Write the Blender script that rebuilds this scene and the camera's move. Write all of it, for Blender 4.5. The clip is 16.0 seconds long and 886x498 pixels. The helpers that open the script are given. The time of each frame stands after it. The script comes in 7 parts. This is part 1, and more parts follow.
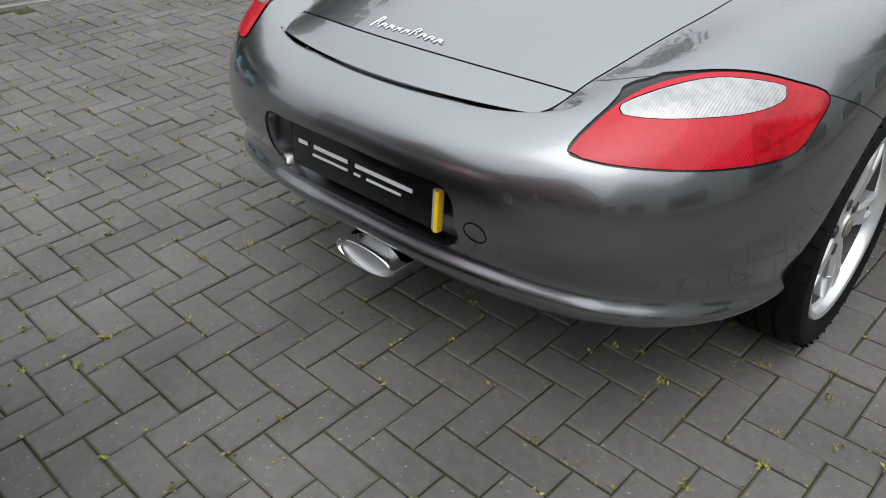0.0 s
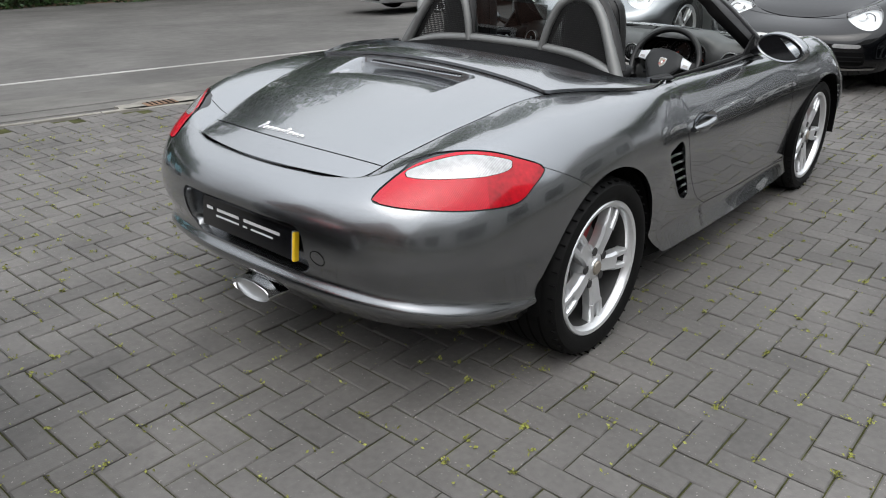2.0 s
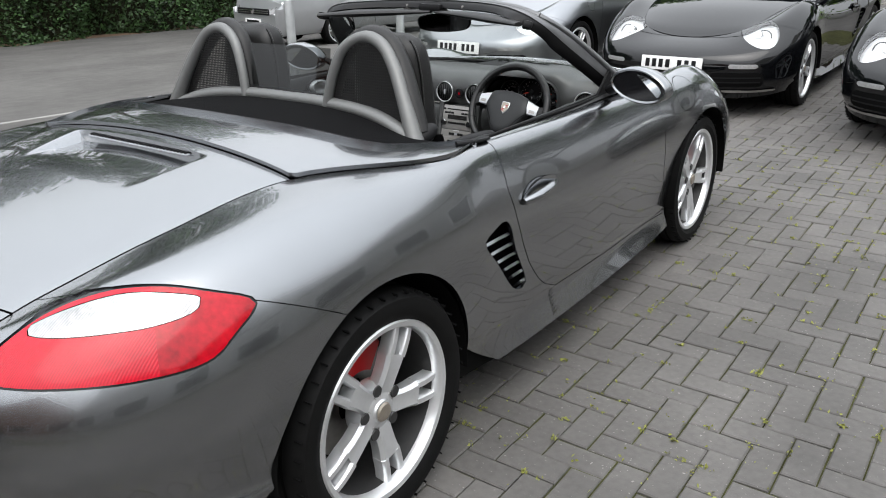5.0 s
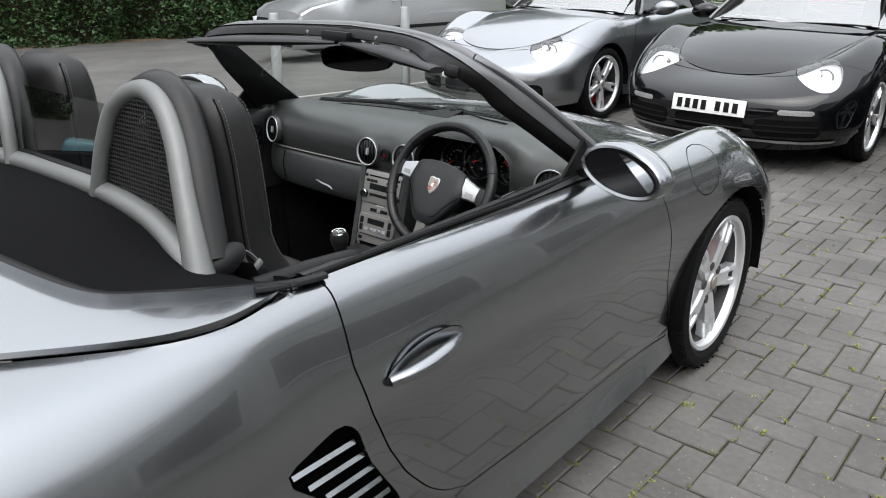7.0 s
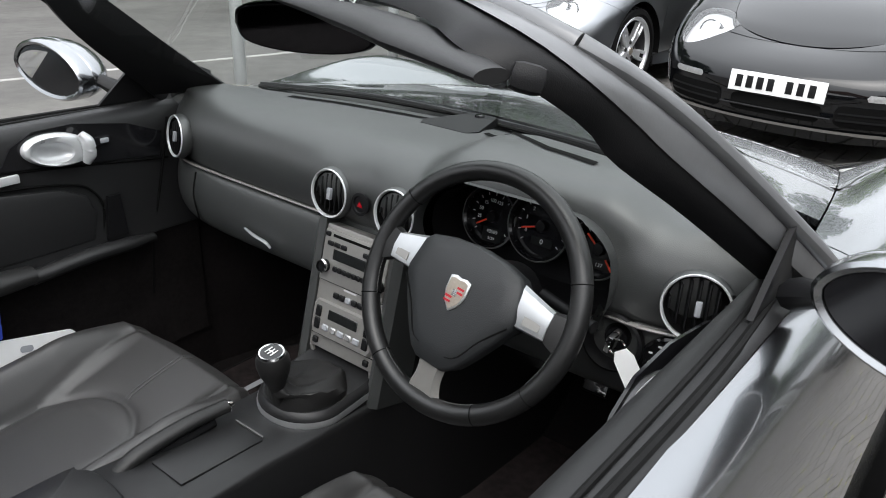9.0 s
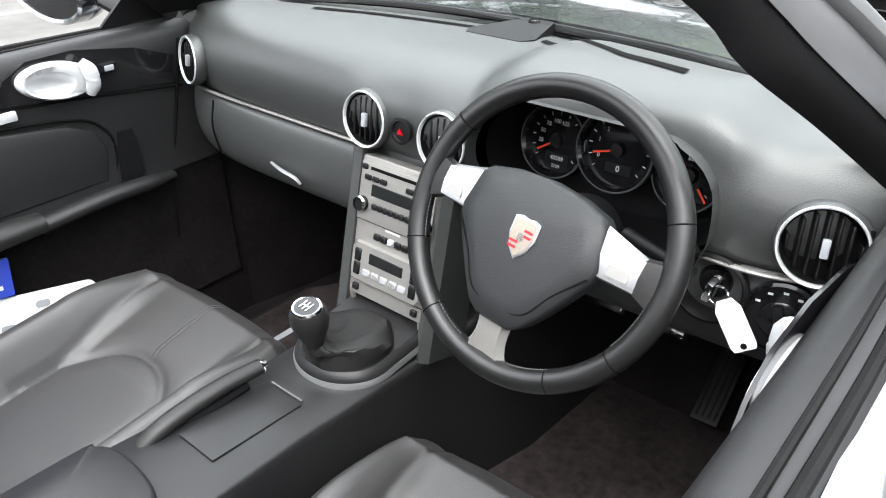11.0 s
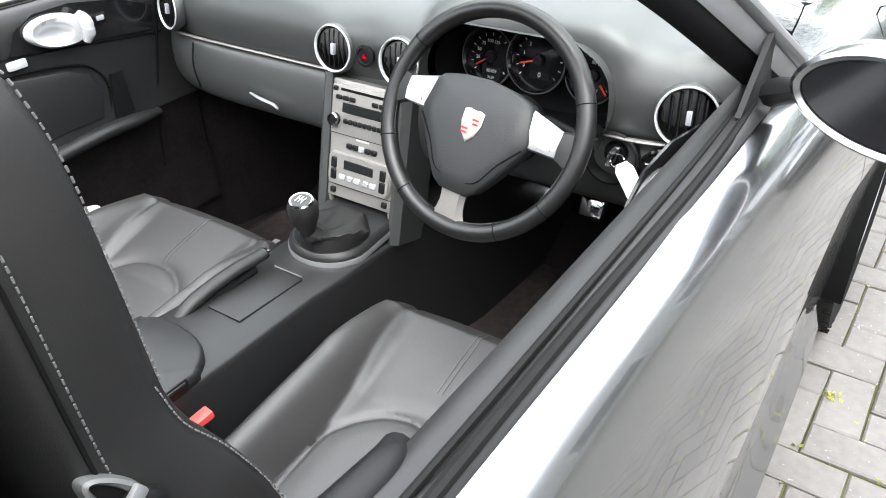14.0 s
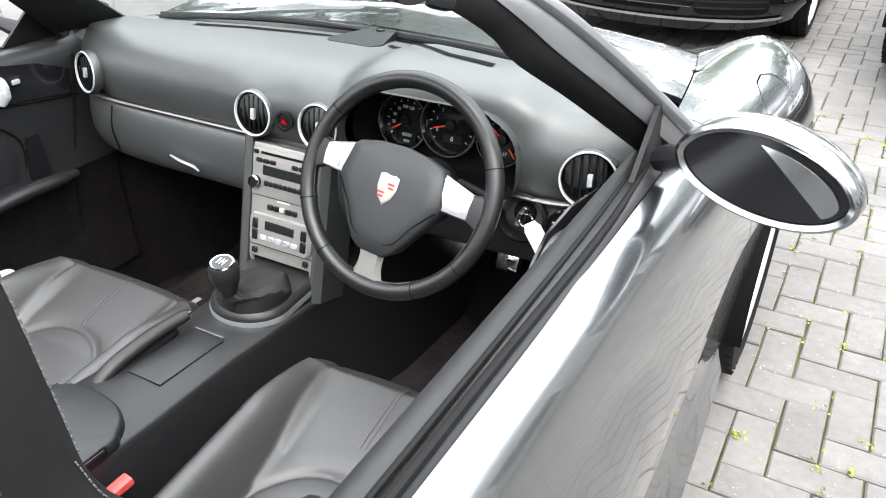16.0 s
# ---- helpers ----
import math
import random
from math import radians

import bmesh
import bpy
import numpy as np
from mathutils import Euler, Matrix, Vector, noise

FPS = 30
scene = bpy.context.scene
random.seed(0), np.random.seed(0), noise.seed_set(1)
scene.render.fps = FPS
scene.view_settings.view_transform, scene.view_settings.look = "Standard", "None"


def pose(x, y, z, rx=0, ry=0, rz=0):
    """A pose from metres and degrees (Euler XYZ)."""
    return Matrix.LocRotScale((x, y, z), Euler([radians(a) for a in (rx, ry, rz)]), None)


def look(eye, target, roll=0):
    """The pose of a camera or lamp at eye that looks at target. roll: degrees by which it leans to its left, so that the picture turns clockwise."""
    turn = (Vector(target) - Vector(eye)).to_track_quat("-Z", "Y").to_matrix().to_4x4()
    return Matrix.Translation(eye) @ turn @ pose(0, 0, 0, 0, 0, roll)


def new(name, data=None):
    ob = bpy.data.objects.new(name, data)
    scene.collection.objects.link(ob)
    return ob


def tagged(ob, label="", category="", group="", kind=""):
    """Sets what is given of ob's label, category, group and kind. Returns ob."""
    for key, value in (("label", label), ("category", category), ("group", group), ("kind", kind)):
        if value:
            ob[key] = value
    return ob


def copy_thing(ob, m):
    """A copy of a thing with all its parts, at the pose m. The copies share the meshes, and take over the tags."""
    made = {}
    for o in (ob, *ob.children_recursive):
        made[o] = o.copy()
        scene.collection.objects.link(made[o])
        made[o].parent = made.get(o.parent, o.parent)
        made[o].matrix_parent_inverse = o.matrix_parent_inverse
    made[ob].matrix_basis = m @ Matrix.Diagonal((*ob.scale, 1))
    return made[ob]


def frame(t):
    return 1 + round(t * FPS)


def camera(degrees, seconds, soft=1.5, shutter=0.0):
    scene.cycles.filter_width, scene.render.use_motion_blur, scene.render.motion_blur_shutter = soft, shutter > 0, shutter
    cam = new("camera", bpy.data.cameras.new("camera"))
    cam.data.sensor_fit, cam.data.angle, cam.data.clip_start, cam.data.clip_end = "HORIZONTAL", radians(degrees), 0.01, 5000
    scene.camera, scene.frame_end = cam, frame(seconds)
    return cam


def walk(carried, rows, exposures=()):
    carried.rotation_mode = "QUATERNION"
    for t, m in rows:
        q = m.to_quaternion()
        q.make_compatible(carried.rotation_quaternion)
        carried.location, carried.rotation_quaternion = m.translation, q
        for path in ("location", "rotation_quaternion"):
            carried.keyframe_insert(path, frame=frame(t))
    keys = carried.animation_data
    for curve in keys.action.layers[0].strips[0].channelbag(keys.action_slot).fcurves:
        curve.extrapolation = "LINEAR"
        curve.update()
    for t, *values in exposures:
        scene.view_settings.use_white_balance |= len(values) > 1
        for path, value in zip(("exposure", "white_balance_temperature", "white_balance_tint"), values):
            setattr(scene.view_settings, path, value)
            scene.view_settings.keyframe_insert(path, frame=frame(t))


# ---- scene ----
from mathutils.bvhtree import BVHTree
cam = camera(59.1, 16.0, 1.0)
METRES, EYE, TILT, LEAN, TURN = 8.0, 1.5, 0.0, 0.0, 0.0
PATH = [
    (0, (1.277, -1.915, 1.379), (0.119, -0.707, 0.284), -1.1),
    (0.5, (1.505, -2.012, 1.396), (0.261, -0.845, 0.351), -2.5),
    (1, (1.693, -2.157, 1.428), (0.396, -0.998, 0.442), -2.8),
    (1.5, (1.893, -2.24, 1.492), (0.639, -0.918, 0.668), -0.9),
    (2, (2.092, -2.288, 1.505), (0.899, -0.895, 0.706), 0.3),
    (2.5, (2.162, -2.354, 1.519), (0.997, -0.923, 0.747), -1.0),
    (3, (2.2, -2.334, 1.516), (1.088, -0.855, 0.758), -2.0),
    (3.5, (2.236, -2.122, 1.512), (1.118, -0.644, 0.761), -1.5),
    (4, (2.223, -1.862, 1.503), (1.094, -0.391, 0.753), -1.3),
    (4.5, (2.099, -1.565, 1.481), (1.0, -0.073, 0.728), -1.8),
    (5, (2.009, -1.287, 1.466), (0.91, 0.209, 0.721), -1.7),
    (5.2, (1.988, -1.157, 1.464), (0.872, 0.334, 0.734), 0.1),
    (7.3, (1.575, -0.024, 1.419), (0.374, 1.41, 0.712), 0.2),
    (7.5, (1.464, 0.07, 1.426), (0.278, 1.522, 0.73), 1.3),
    (8, (1.254, 0.282, 1.401), (0.074, 1.733, 0.692), 1.5),
    (8.5, (1.096, 0.506, 1.361), (-0.083, 1.941, 0.62), 3.5),
    (9, (0.917, 0.678, 1.304), (-0.209, 2.114, 0.487), 1.9),
    (9.5, (0.821, 0.783, 1.247), (-0.299, 2.153, 0.314), 2.8),
    (10, (0.779, 0.799, 1.244), (-0.33, 2.123, 0.235), -0.3),
    (10.2, (0.779, 0.804, 1.245), (-0.322, 2.131, 0.233), -0.8),
    (12.3, (0.811, 0.748, 1.24), (-0.395, 2.01, 0.264), -2.1),
    (12.5, (0.856, 0.71, 1.264), (-0.273, 1.976, 0.204), -4.2),
    (13, (0.921, 0.567, 1.317), (-0.076, 1.915, 0.227), -1.4),
    (13.5, (0.93, 0.521, 1.315), (-0.038, 1.883, 0.216), -2.0),
    (14, (0.936, 0.523, 1.31), (-0.032, 1.879, 0.204), -2.2),
    (14.5, (0.947, 0.524, 1.303), (0.03, 1.9, 0.177), -1.6),
    (15, (0.973, 0.531, 1.311), (0.148, 1.961, 0.182), -0.3),
    (15.5, (0.985, 0.526, 1.337), (0.174, 1.992, 0.246), -0.8),
    (16, (0.968, 0.505, 1.354), (0.125, 2.012, 0.346), -0.1),
]
EXPOSURES = [(0,.68),(1,.72),(2.5, .90), (4, 1.00), (5, 1.12),(8.0,1.28),(8.5,1.35),(9.0,1.42),(9.5,2.15),(10.2,2.6),(12.5,2.8),(13.5,2.85),(16,2.8)]
walk(cam, [(t, look(eye, target, roll)) for t, eye, target, roll in PATH], EXPOSURES)

# ---- light: overcast daylight ----
world = bpy.data.worlds.new("overcast")
scene.world = world
world.use_nodes = True
wn = world.node_tree
sky = wn.nodes.new("ShaderNodeTexSky")
sky.sky_type, sky.sun_disc = "NISHITA", False
sky.sun_elevation, sky.sun_rotation = radians(60), radians(149)
sky.air_density, sky.dust_density, sky.ozone_density = 1.0, 6.0, 0.6
mixn = wn.nodes.new("ShaderNodeMix")
mixn.data_type = "RGBA"
mixn.inputs[0].default_value = .8
mixn.inputs[7].default_value = (7.2, 7.5, 7.9, 1)      # bright even cloud
grey = wn.nodes.new("ShaderNodeHueSaturation")
grey.inputs["Saturation"].default_value = 0.22
wn.links.new(sky.outputs[0], grey.inputs["Color"])
wn.links.new(grey.outputs[0], mixn.inputs[6])
# an overcast sky is about three times as bright overhead as at the horizon
way, part_z, rise, dome = (wn.nodes.new("ShaderNode" + k) for k in ("TexCoord", "SeparateXYZ", "MapRange", "VectorMath"))
rise.inputs["To Min"].default_value, rise.inputs["To Max"].default_value = .45, 1.30
dome.operation = "SCALE"
wn.links.new(way.outputs["Generated"], part_z.inputs[0])
wn.links.new(part_z.outputs["Z"], rise.inputs["Value"])
wn.links.new(mixn.outputs[2], dome.inputs[0])
wn.links.new(rise.outputs[0], dome.inputs["Scale"])
wn.links.new(dome.outputs[0], wn.nodes["Background"].inputs[0])
wn.nodes["Background"].inputs[1].default_value = 0.15
sun = new("sun", bpy.data.lights.new("sun", "SUN"))
sun.data.energy, sun.data.angle, sun.data.color = 0.5, radians(50), (1, .97, .93)
sun.matrix_world = look((3, -5, 10), (0, 0, 0))

# ---- materials ----
MATS = {}


def mat(name, color, rough=.5, metal=0., vary=.12, scale=30., bump=0., bscale=200., coat=0., coat_rough=.03, spec=.5, trans=0., ior=1.45, island=0.):
    """Procedural material: base colour varied by noise at two scales, roughness variation and fine relief."""
    if name in MATS:
        return MATS[name]
    m = bpy.data.materials.new(name)
    m.use_nodes = True
    t = m.node_tree
    b = t.nodes["Principled BSDF"]
    co = t.nodes.new("ShaderNodeTexCoord")
    n1, n2 = t.nodes.new("ShaderNodeTexNoise"), t.nodes.new("ShaderNodeTexNoise")
    n1.inputs["Scale"].default_value, n2.inputs["Scale"].default_value = scale, scale * .13
    n1.inputs["Detail"].default_value = n2.inputs["Detail"].default_value = 4
    for n in (n1, n2):
        t.links.new(co.outputs["Object"], n.inputs["Vector"])
    add = t.nodes.new("ShaderNodeMath")
    add.operation = "ADD"
    t.links.new(n1.outputs[0], add.inputs[0])
    t.links.new(n2.outputs[0], add.inputs[1])
    last = add.outputs[0]
    if island:
        oi, mul, add2 = t.nodes.new("ShaderNodeObjectInfo"), t.nodes.new("ShaderNodeMath"), t.nodes.new("ShaderNodeMath")
        ge, add3 = t.nodes.new("ShaderNodeNewGeometry"), t.nodes.new("ShaderNodeMath")
        add3.operation, mul.operation, add2.operation = "ADD", "MULTIPLY_ADD", "ADD"
        t.links.new(oi.outputs["Random"], add3.inputs[0])
        t.links.new(ge.outputs["Random Per Island"], add3.inputs[1])
        fr = t.nodes.new("ShaderNodeMath")
        fr.operation = "FRACT"
        t.links.new(add3.outputs[0], fr.inputs[0])
        t.links.new(fr.outputs[0], mul.inputs[0])
        mul.inputs[1].default_value, mul.inputs[2].default_value = island, -island / 2
        t.links.new(mul.outputs[0], add2.inputs[0])
        t.links.new(last, add2.inputs[1])
        last = add2.outputs[0]
    mr = t.nodes.new("ShaderNodeMapRange")
    mr.inputs["From Min"].default_value, mr.inputs["From Max"].default_value = .6, 1.4
    mr.inputs["To Min"].default_value, mr.inputs["To Max"].default_value = 1 - vary, 1 + vary
    mr.clamp = False
    t.links.new(last, mr.inputs["Value"])
    mx = t.nodes.new("ShaderNodeVectorMath")
    mx.operation = "SCALE"
    mx.inputs[0].default_value = color
    t.links.new(mr.outputs[0], mx.inputs["Scale"])
    t.links.new(mx.outputs[0], b.inputs["Base Color"])
    rr = t.nodes.new("ShaderNodeMapRange")
    rr.inputs["To Min"].default_value, rr.inputs["To Max"].default_value = max(rough - .08, 0), min(rough + .08, 1)
    t.links.new(n2.outputs[0], rr.inputs["Value"])
    t.links.new(rr.outputs[0], b.inputs["Roughness"])
    if coat:
        rr.inputs["To Min"].default_value, rr.inputs["To Max"].default_value = rough - .02, rough + .02
    b.inputs["Metallic"].default_value = metal
    b.inputs["IOR"].default_value = ior
    b.inputs["Specular IOR Level"].default_value = spec
    b.inputs["Transmission Weight"].default_value = trans
    b.inputs["Coat Weight"].default_value, b.inputs["Coat Roughness"].default_value = coat, coat_rough
    if bump:
        n3, bu = t.nodes.new("ShaderNodeTexNoise"), t.nodes.new("ShaderNodeBump")
        n3.inputs["Scale"].default_value, n3.inputs["Detail"].default_value = bscale, 3
        t.links.new(co.outputs["Object"], n3.inputs["Vector"])
        t.links.new(n3.outputs[0], bu.inputs["Height"])
        bu.inputs["Strength"].default_value, bu.inputs["Distance"].default_value = min(bump, 1), .002
        t.links.new(bu.outputs[0], b.inputs["Normal"])
    MATS[name] = m
    return m


def flat(name, color, rough=.0, gloss=.055):
    """Thin clear sheet: mostly see-through with a mirror-like gloss."""
    if name in MATS:
        return MATS[name]
    m = bpy.data.materials.new(name)
    m.use_nodes = True
    t = m.node_tree
    out = t.nodes["Material Output"]
    tr, gl, mixn, fr = t.nodes.new("ShaderNodeBsdfTransparent"), t.nodes.new("ShaderNodeBsdfGlossy"), t.nodes.new("ShaderNodeMixShader"), t.nodes.new("ShaderNodeLayerWeight")
    tr.inputs[0].default_value = (*color, 1)
    gl.inputs["Roughness"].default_value = rough
    po, ma = t.nodes.new("ShaderNodeMath"), t.nodes.new("ShaderNodeMath")
    po.operation, ma.operation = "POWER", "MULTIPLY_ADD"
    po.inputs[1].default_value, ma.inputs[1].default_value, ma.inputs[2].default_value = 4, .75, gloss
    fr.inputs["Blend"].default_value = .5
    t.links.new(fr.outputs["Facing"], po.inputs[0])
    t.links.new(po.outputs[0], ma.inputs[0])
    t.links.new(ma.outputs[0], mixn.inputs[0])
    t.links.new(tr.outputs[0], mixn.inputs[1])
    t.links.new(gl.outputs[0], mixn.inputs[2])
    t.links.new(mixn.outputs[0], out.inputs[0])
    MATS[name] = m
    return m


PAINT = mat("grey_metallic_paint", (.235, .244, .255), .25, 1.0, .03, 6, coat=1, coat_rough=.02)
PAINT_BLACK = mat("black_paint", (.003, .0033, .004), .3, 0, .05, 5, coat=1, coat_rough=.012, spec=.0)
PAINT_SILVER = mat("silver_paint", (.45, .46, .47), .35, .7, .04, 5, coat=1, coat_rough=.03)
PAINT_DARK = mat("grey_paint_other", (.26, .27, .285), .30, .97, .03, 6, coat=1, coat_rough=.02)
# black for underbody, liners and seams, and for surfaces that stand in for shade
SHADOW = mat("black_parts_and_shade", (.005, .005, .005), .85, 0, .2, 20, spec=.06)
RUBBER = mat("tyre_rubber", (.006, .006, .006), .6, 0, .25, 40, .25, 300, spec=.13)
TRIM = mat("black_plastic_trim", (.006, .006, .0066), .46, 0, .12, 40, .15, 700, spec=.24)
GLOSSB = mat("gloss_black", (.008, .008, .009), .12, 0, .1, 40)
ALLOY = mat("silver_alloy", (.66, .67, .68), .3, .6, .06, 60, coat=.5, coat_rough=.08)
CHROME = mat("polished_steel", (.72, .72, .72), .1, 1, .05, 40)
PULL = mat("bright_satin_handle", (.62, .63, .64), .30, .35, .05, 80)
SATIN = mat("satin_silver", (.52, .53, .54), .33, .8, .05, 80)
SEALG = mat("satin_grey_cover", (.12, .122, .126), .36, .35, .12, 25, .06, 300, spec=.7, coat=.3, coat_rough=.15)
LEATHER = mat("black_leather", (.0125, .0123, .0123), .42, 0, .15, 30, .2, 800, spec=.38)
HOOP = mat("satin_hoop_paint", (.165, .168, .165), .50, .5, .06, 60, .06, 900)
LAMPW = mat("lamp_reflector", (.80, .81, .82), .35, .25, .15, 40)
SOFT = mat("dash_leather", (.036, .0378, .0375), .42, 0, .1, 25, .20, 800, spec=.85)
RIML = mat("wheel_leather", (.009, .009, .009), .33, 0, .12, 30, .12, 900, spec=.5)
PAD = mat("wheel_pad", (.017, .018, .019), .45, 0, .1, 25, .2, 800, spec=.5)
SEATS = mat("seat_leather", (.027, .0262, .026), .45, 0, .12, 14, .22, 650, spec=.7)
VINYL = mat("door_vinyl", (.012, .012, .0125), .42, 0, .12, 60, .16, 900, spec=.42)
MATC = mat("mat_carpet", (.030, .024, .024), .95, 0, .6, 60, 1, 900, spec=.1)
CARPET = mat("dark_carpet", (.010, .0085, .0085), .95, 0, .5, 90, 1, 900, spec=.1)
FABRIC = mat("black_canvas", (.0048, .0048, .0052), .9, 0, .25, 200, .5, 1500, spec=.07)
MESHB = mat("black_net", (.01, .01, .01), .7, 0, .1, 100)
STACK = mat("console_grey", (.30, .29, .275), .38, .55, .06, 90)
DISPLAY = mat("dark_display", (.012, .013, .013), .15, 0, .1, 10)
REDL = mat("red_lens", (.42, .001, .013), .16, 0, .18, 40, spec=.2, coat=.5, coat_rough=.02)
REDD = mat("deep_red_lens", (.34, .001, .008), .12, 0, .45, 70, spec=.2, coat=.5, coat_rough=.02)
CLEARL = mat("clear_lens", (.34, .34, .34), .16, .35, .3, 70, coat=1)
CALIPER = mat("red_caliper", (.45, .01, .012), .35, 0, .1, 40)
# alloy darkened for the shade inside the wheel and its bolt holes
WHEEL_SHADE = mat("shaded_wheel_alloy", (.05, .05, .05), .5, .5, .2, 40)
DISC = mat("brake_disc", (.22, .21, .2), .4, .9, .15, 60)
PLATE_BLACK = mat("black_plate", (.006, .006, .007), .12, 0, .1, 20)
PLATE_WHITE = mat("white_plate", (.75, .75, .74), .35, 0, .05, 20)
YELLOW = mat("yellow_plate", (.80, .52, .02), .3, 0, .08, 30)
PRINT = mat("pale_print", (.62, .62, .62), .4, 0, .1, 50)
WHITE = mat("white_card", (.80, .80, .80), .5, 0, .04, 30)
BLUE = mat("blue_card", (.03, .06, .42), .4, 0, .08, 30)
STITCH = mat("grey_stitching", (.085, .085, .085), .7, 0, .2, 200)
NEEDLE = mat("orange_needle", (.75, .05, .015), .4, 0, .1, 30)
CRESTM = mat("crest_gold", (.34, .30, .25), .35, .6, .2, 300)
CRESTR = mat("crest_red", (.40, .01, .02), .35, 0, .1, 300)
BUCKLE = mat("red_buckle", (.62, .06, .05), .4, 0, .1, 60)
GLASS = flat("clear_glass", (.93, .96, .94))
GLASS_DARK = flat("tinted_glass", (.28, .30, .30), gloss=.07)
GLASS_FAR = flat("reflecting_screen", (.72, .77, .76), gloss=.36)
GLASS_LAMP = flat("lamp_cover", (.95, .96, .96), gloss=.12)
MIRROR = mat("mirror_glass", (.75, .77, .78), .01, 1, .01, 5)
PAVER = mat("grey_block_paver", (.110, .1035, .0975), .74, 0, .22, 35, .55, 160, island=.32, spec=.55)
JOINT = mat("mossy_joint_sand", (.048, .050, .020), .95, 0, .6, 14, .6, 160, spec=.1)
ASPHALT = mat("worn_asphalt", (.104, .100, .095), .9, 0, .22, 6, .6, 220, spec=.3)
ASPHALT2 = mat("patched_asphalt", (.124, .119, .111), .9, 0, .22, 7, .6, 220, spec=.3)
KERB = mat("concrete_kerb", (.24, .228, .20), .9, 0, .3, 8, .5, 120, spec=.3)
LINE = mat("worn_white_line", (.29, .283, .268), .8, 0, .35, 12, .3, 120)
LEAF = mat("ivy_leaf", (.035, .075, .022), .5, 0, .55, 3, island=.9)
LEAF2 = mat("bright_leaf", (.10, .17, .035), .5, 0, .4, 3, island=.9)
WEED = mat("green_weed", (.20, .21, .045), .7, 0, .4, 8, island=.8)
# earth colour darkened to hold the shade deep in the hedge
HEDGE_SHADE = mat("shaded_earth", (.016, .016, .009), .95, 0, .5, 3, spec=.1)
BARK = mat("brown_bark", (.07, .05, .035), .9, 0, .35, 9, .6, 40)
LITTER = mat("leaf_litter", (.13, .08, .05), .9, 0, .6, 9, .6, 60)
PALE = mat("pale_wall_render", (.52, .51, .49), .85, 0, .12, 3, .3, 90, spec=.3)
BRICK = mat("brick_wall", (.20, .11, .085), .9, 0, .3, 12, .5, 60)
STEEL = mat("galvanised_post", (.42, .43, .43), .45, .7, .15, 14)
SCOOTER = mat("pale_blue_paint", (.28, .55, .62), .3, 0, .08, 30, coat=.6)
GREYP = mat("grey_plastic", (.30, .31, .33), .5, 0, .1, 40)



def ribbed(m, axis, scale, low):
    """Adds fine moulded ribs to a lens material: bands of colour and relief."""
    t = m.node_tree
    b = t.nodes["Principled BSDF"]
    co, wv, mp, mx, bu = (t.nodes.new("ShaderNode" + k) for k in ("TexCoord", "TexWave", "MapRange", "VectorMath", "Bump"))
    wv.bands_direction, mx.operation = axis, "SCALE"
    wv.inputs["Scale"].default_value, wv.inputs["Distortion"].default_value = scale, .3
    mp.inputs["To Min"].default_value, mp.inputs["To Max"].default_value = low, 1.15
    t.links.new(co.outputs["Object"], wv.inputs["Vector"])
    t.links.new(wv.outputs["Fac"], mp.inputs["Value"])
    t.links.new(b.inputs["Base Color"].links[0].from_socket, mx.inputs[0])
    t.links.new(mp.outputs[0], mx.inputs["Scale"])
    t.links.new(mx.outputs[0], b.inputs["Base Color"])
    t.links.new(wv.outputs["Fac"], bu.inputs["Height"])
    bu.inputs["Strength"].default_value, bu.inputs["Distance"].default_value = .35, .001
    t.links.new(bu.outputs[0], b.inputs["Normal"])


ribbed(REDL, "X", 75, .85)
ribbed(CLEARL, "X", 60, .90)



def stained(m, low, scale, speck):
    """Adds broad stains and small pale specks that run on from piece to piece."""
    t = m.node_tree
    b = t.nodes["Principled BSDF"]
    ge, n1, n2, m1, m2, mul, mx, add = (t.nodes.new("ShaderNode" + k) for k in ("NewGeometry", "TexNoise", "TexNoise", "MapRange", "MapRange", "Math", "VectorMath", "VectorMath"))
    n1.inputs["Scale"].default_value, n1.inputs["Detail"].default_value = scale, 6
    n2.inputs["Scale"].default_value, n2.inputs["Detail"].default_value = 90, 2
    for n in (n1, n2):
        t.links.new(ge.outputs["Position"], n.inputs["Vector"])
    m1.inputs["From Min"].default_value, m1.inputs["From Max"].default_value = .32, .68
    m1.inputs["To Min"].default_value, m1.inputs["To Max"].default_value = low, 1.12
    m2.inputs["From Min"].default_value, m2.inputs["From Max"].default_value = .685, .74
    m2.inputs["To Min"].default_value, m2.inputs["To Max"].default_value = 0, speck
    t.links.new(n1.outputs[0], m1.inputs["Value"])
    t.links.new(n2.outputs[0], m2.inputs["Value"])
    mul.operation, mx.operation = "ADD", "SCALE"
    t.links.new(m1.outputs[0], mul.inputs[0])
    t.links.new(m2.outputs[0], mul.inputs[1])
    t.links.new(b.inputs["Base Color"].links[0].from_socket, mx.inputs[0])
    t.links.new(mul.outputs[0], mx.inputs["Scale"])
    t.links.new(mx.outputs[0], b.inputs["Base Color"])
    t.nodes.remove(add)


stained(PAVER, .68, 1.6, 1.3)
stained(ASPHALT, .74, .7, .4)
stained(ASPHALT2, .70, 1.1, .5)
stained(KERB, .6, 2.5, .4)


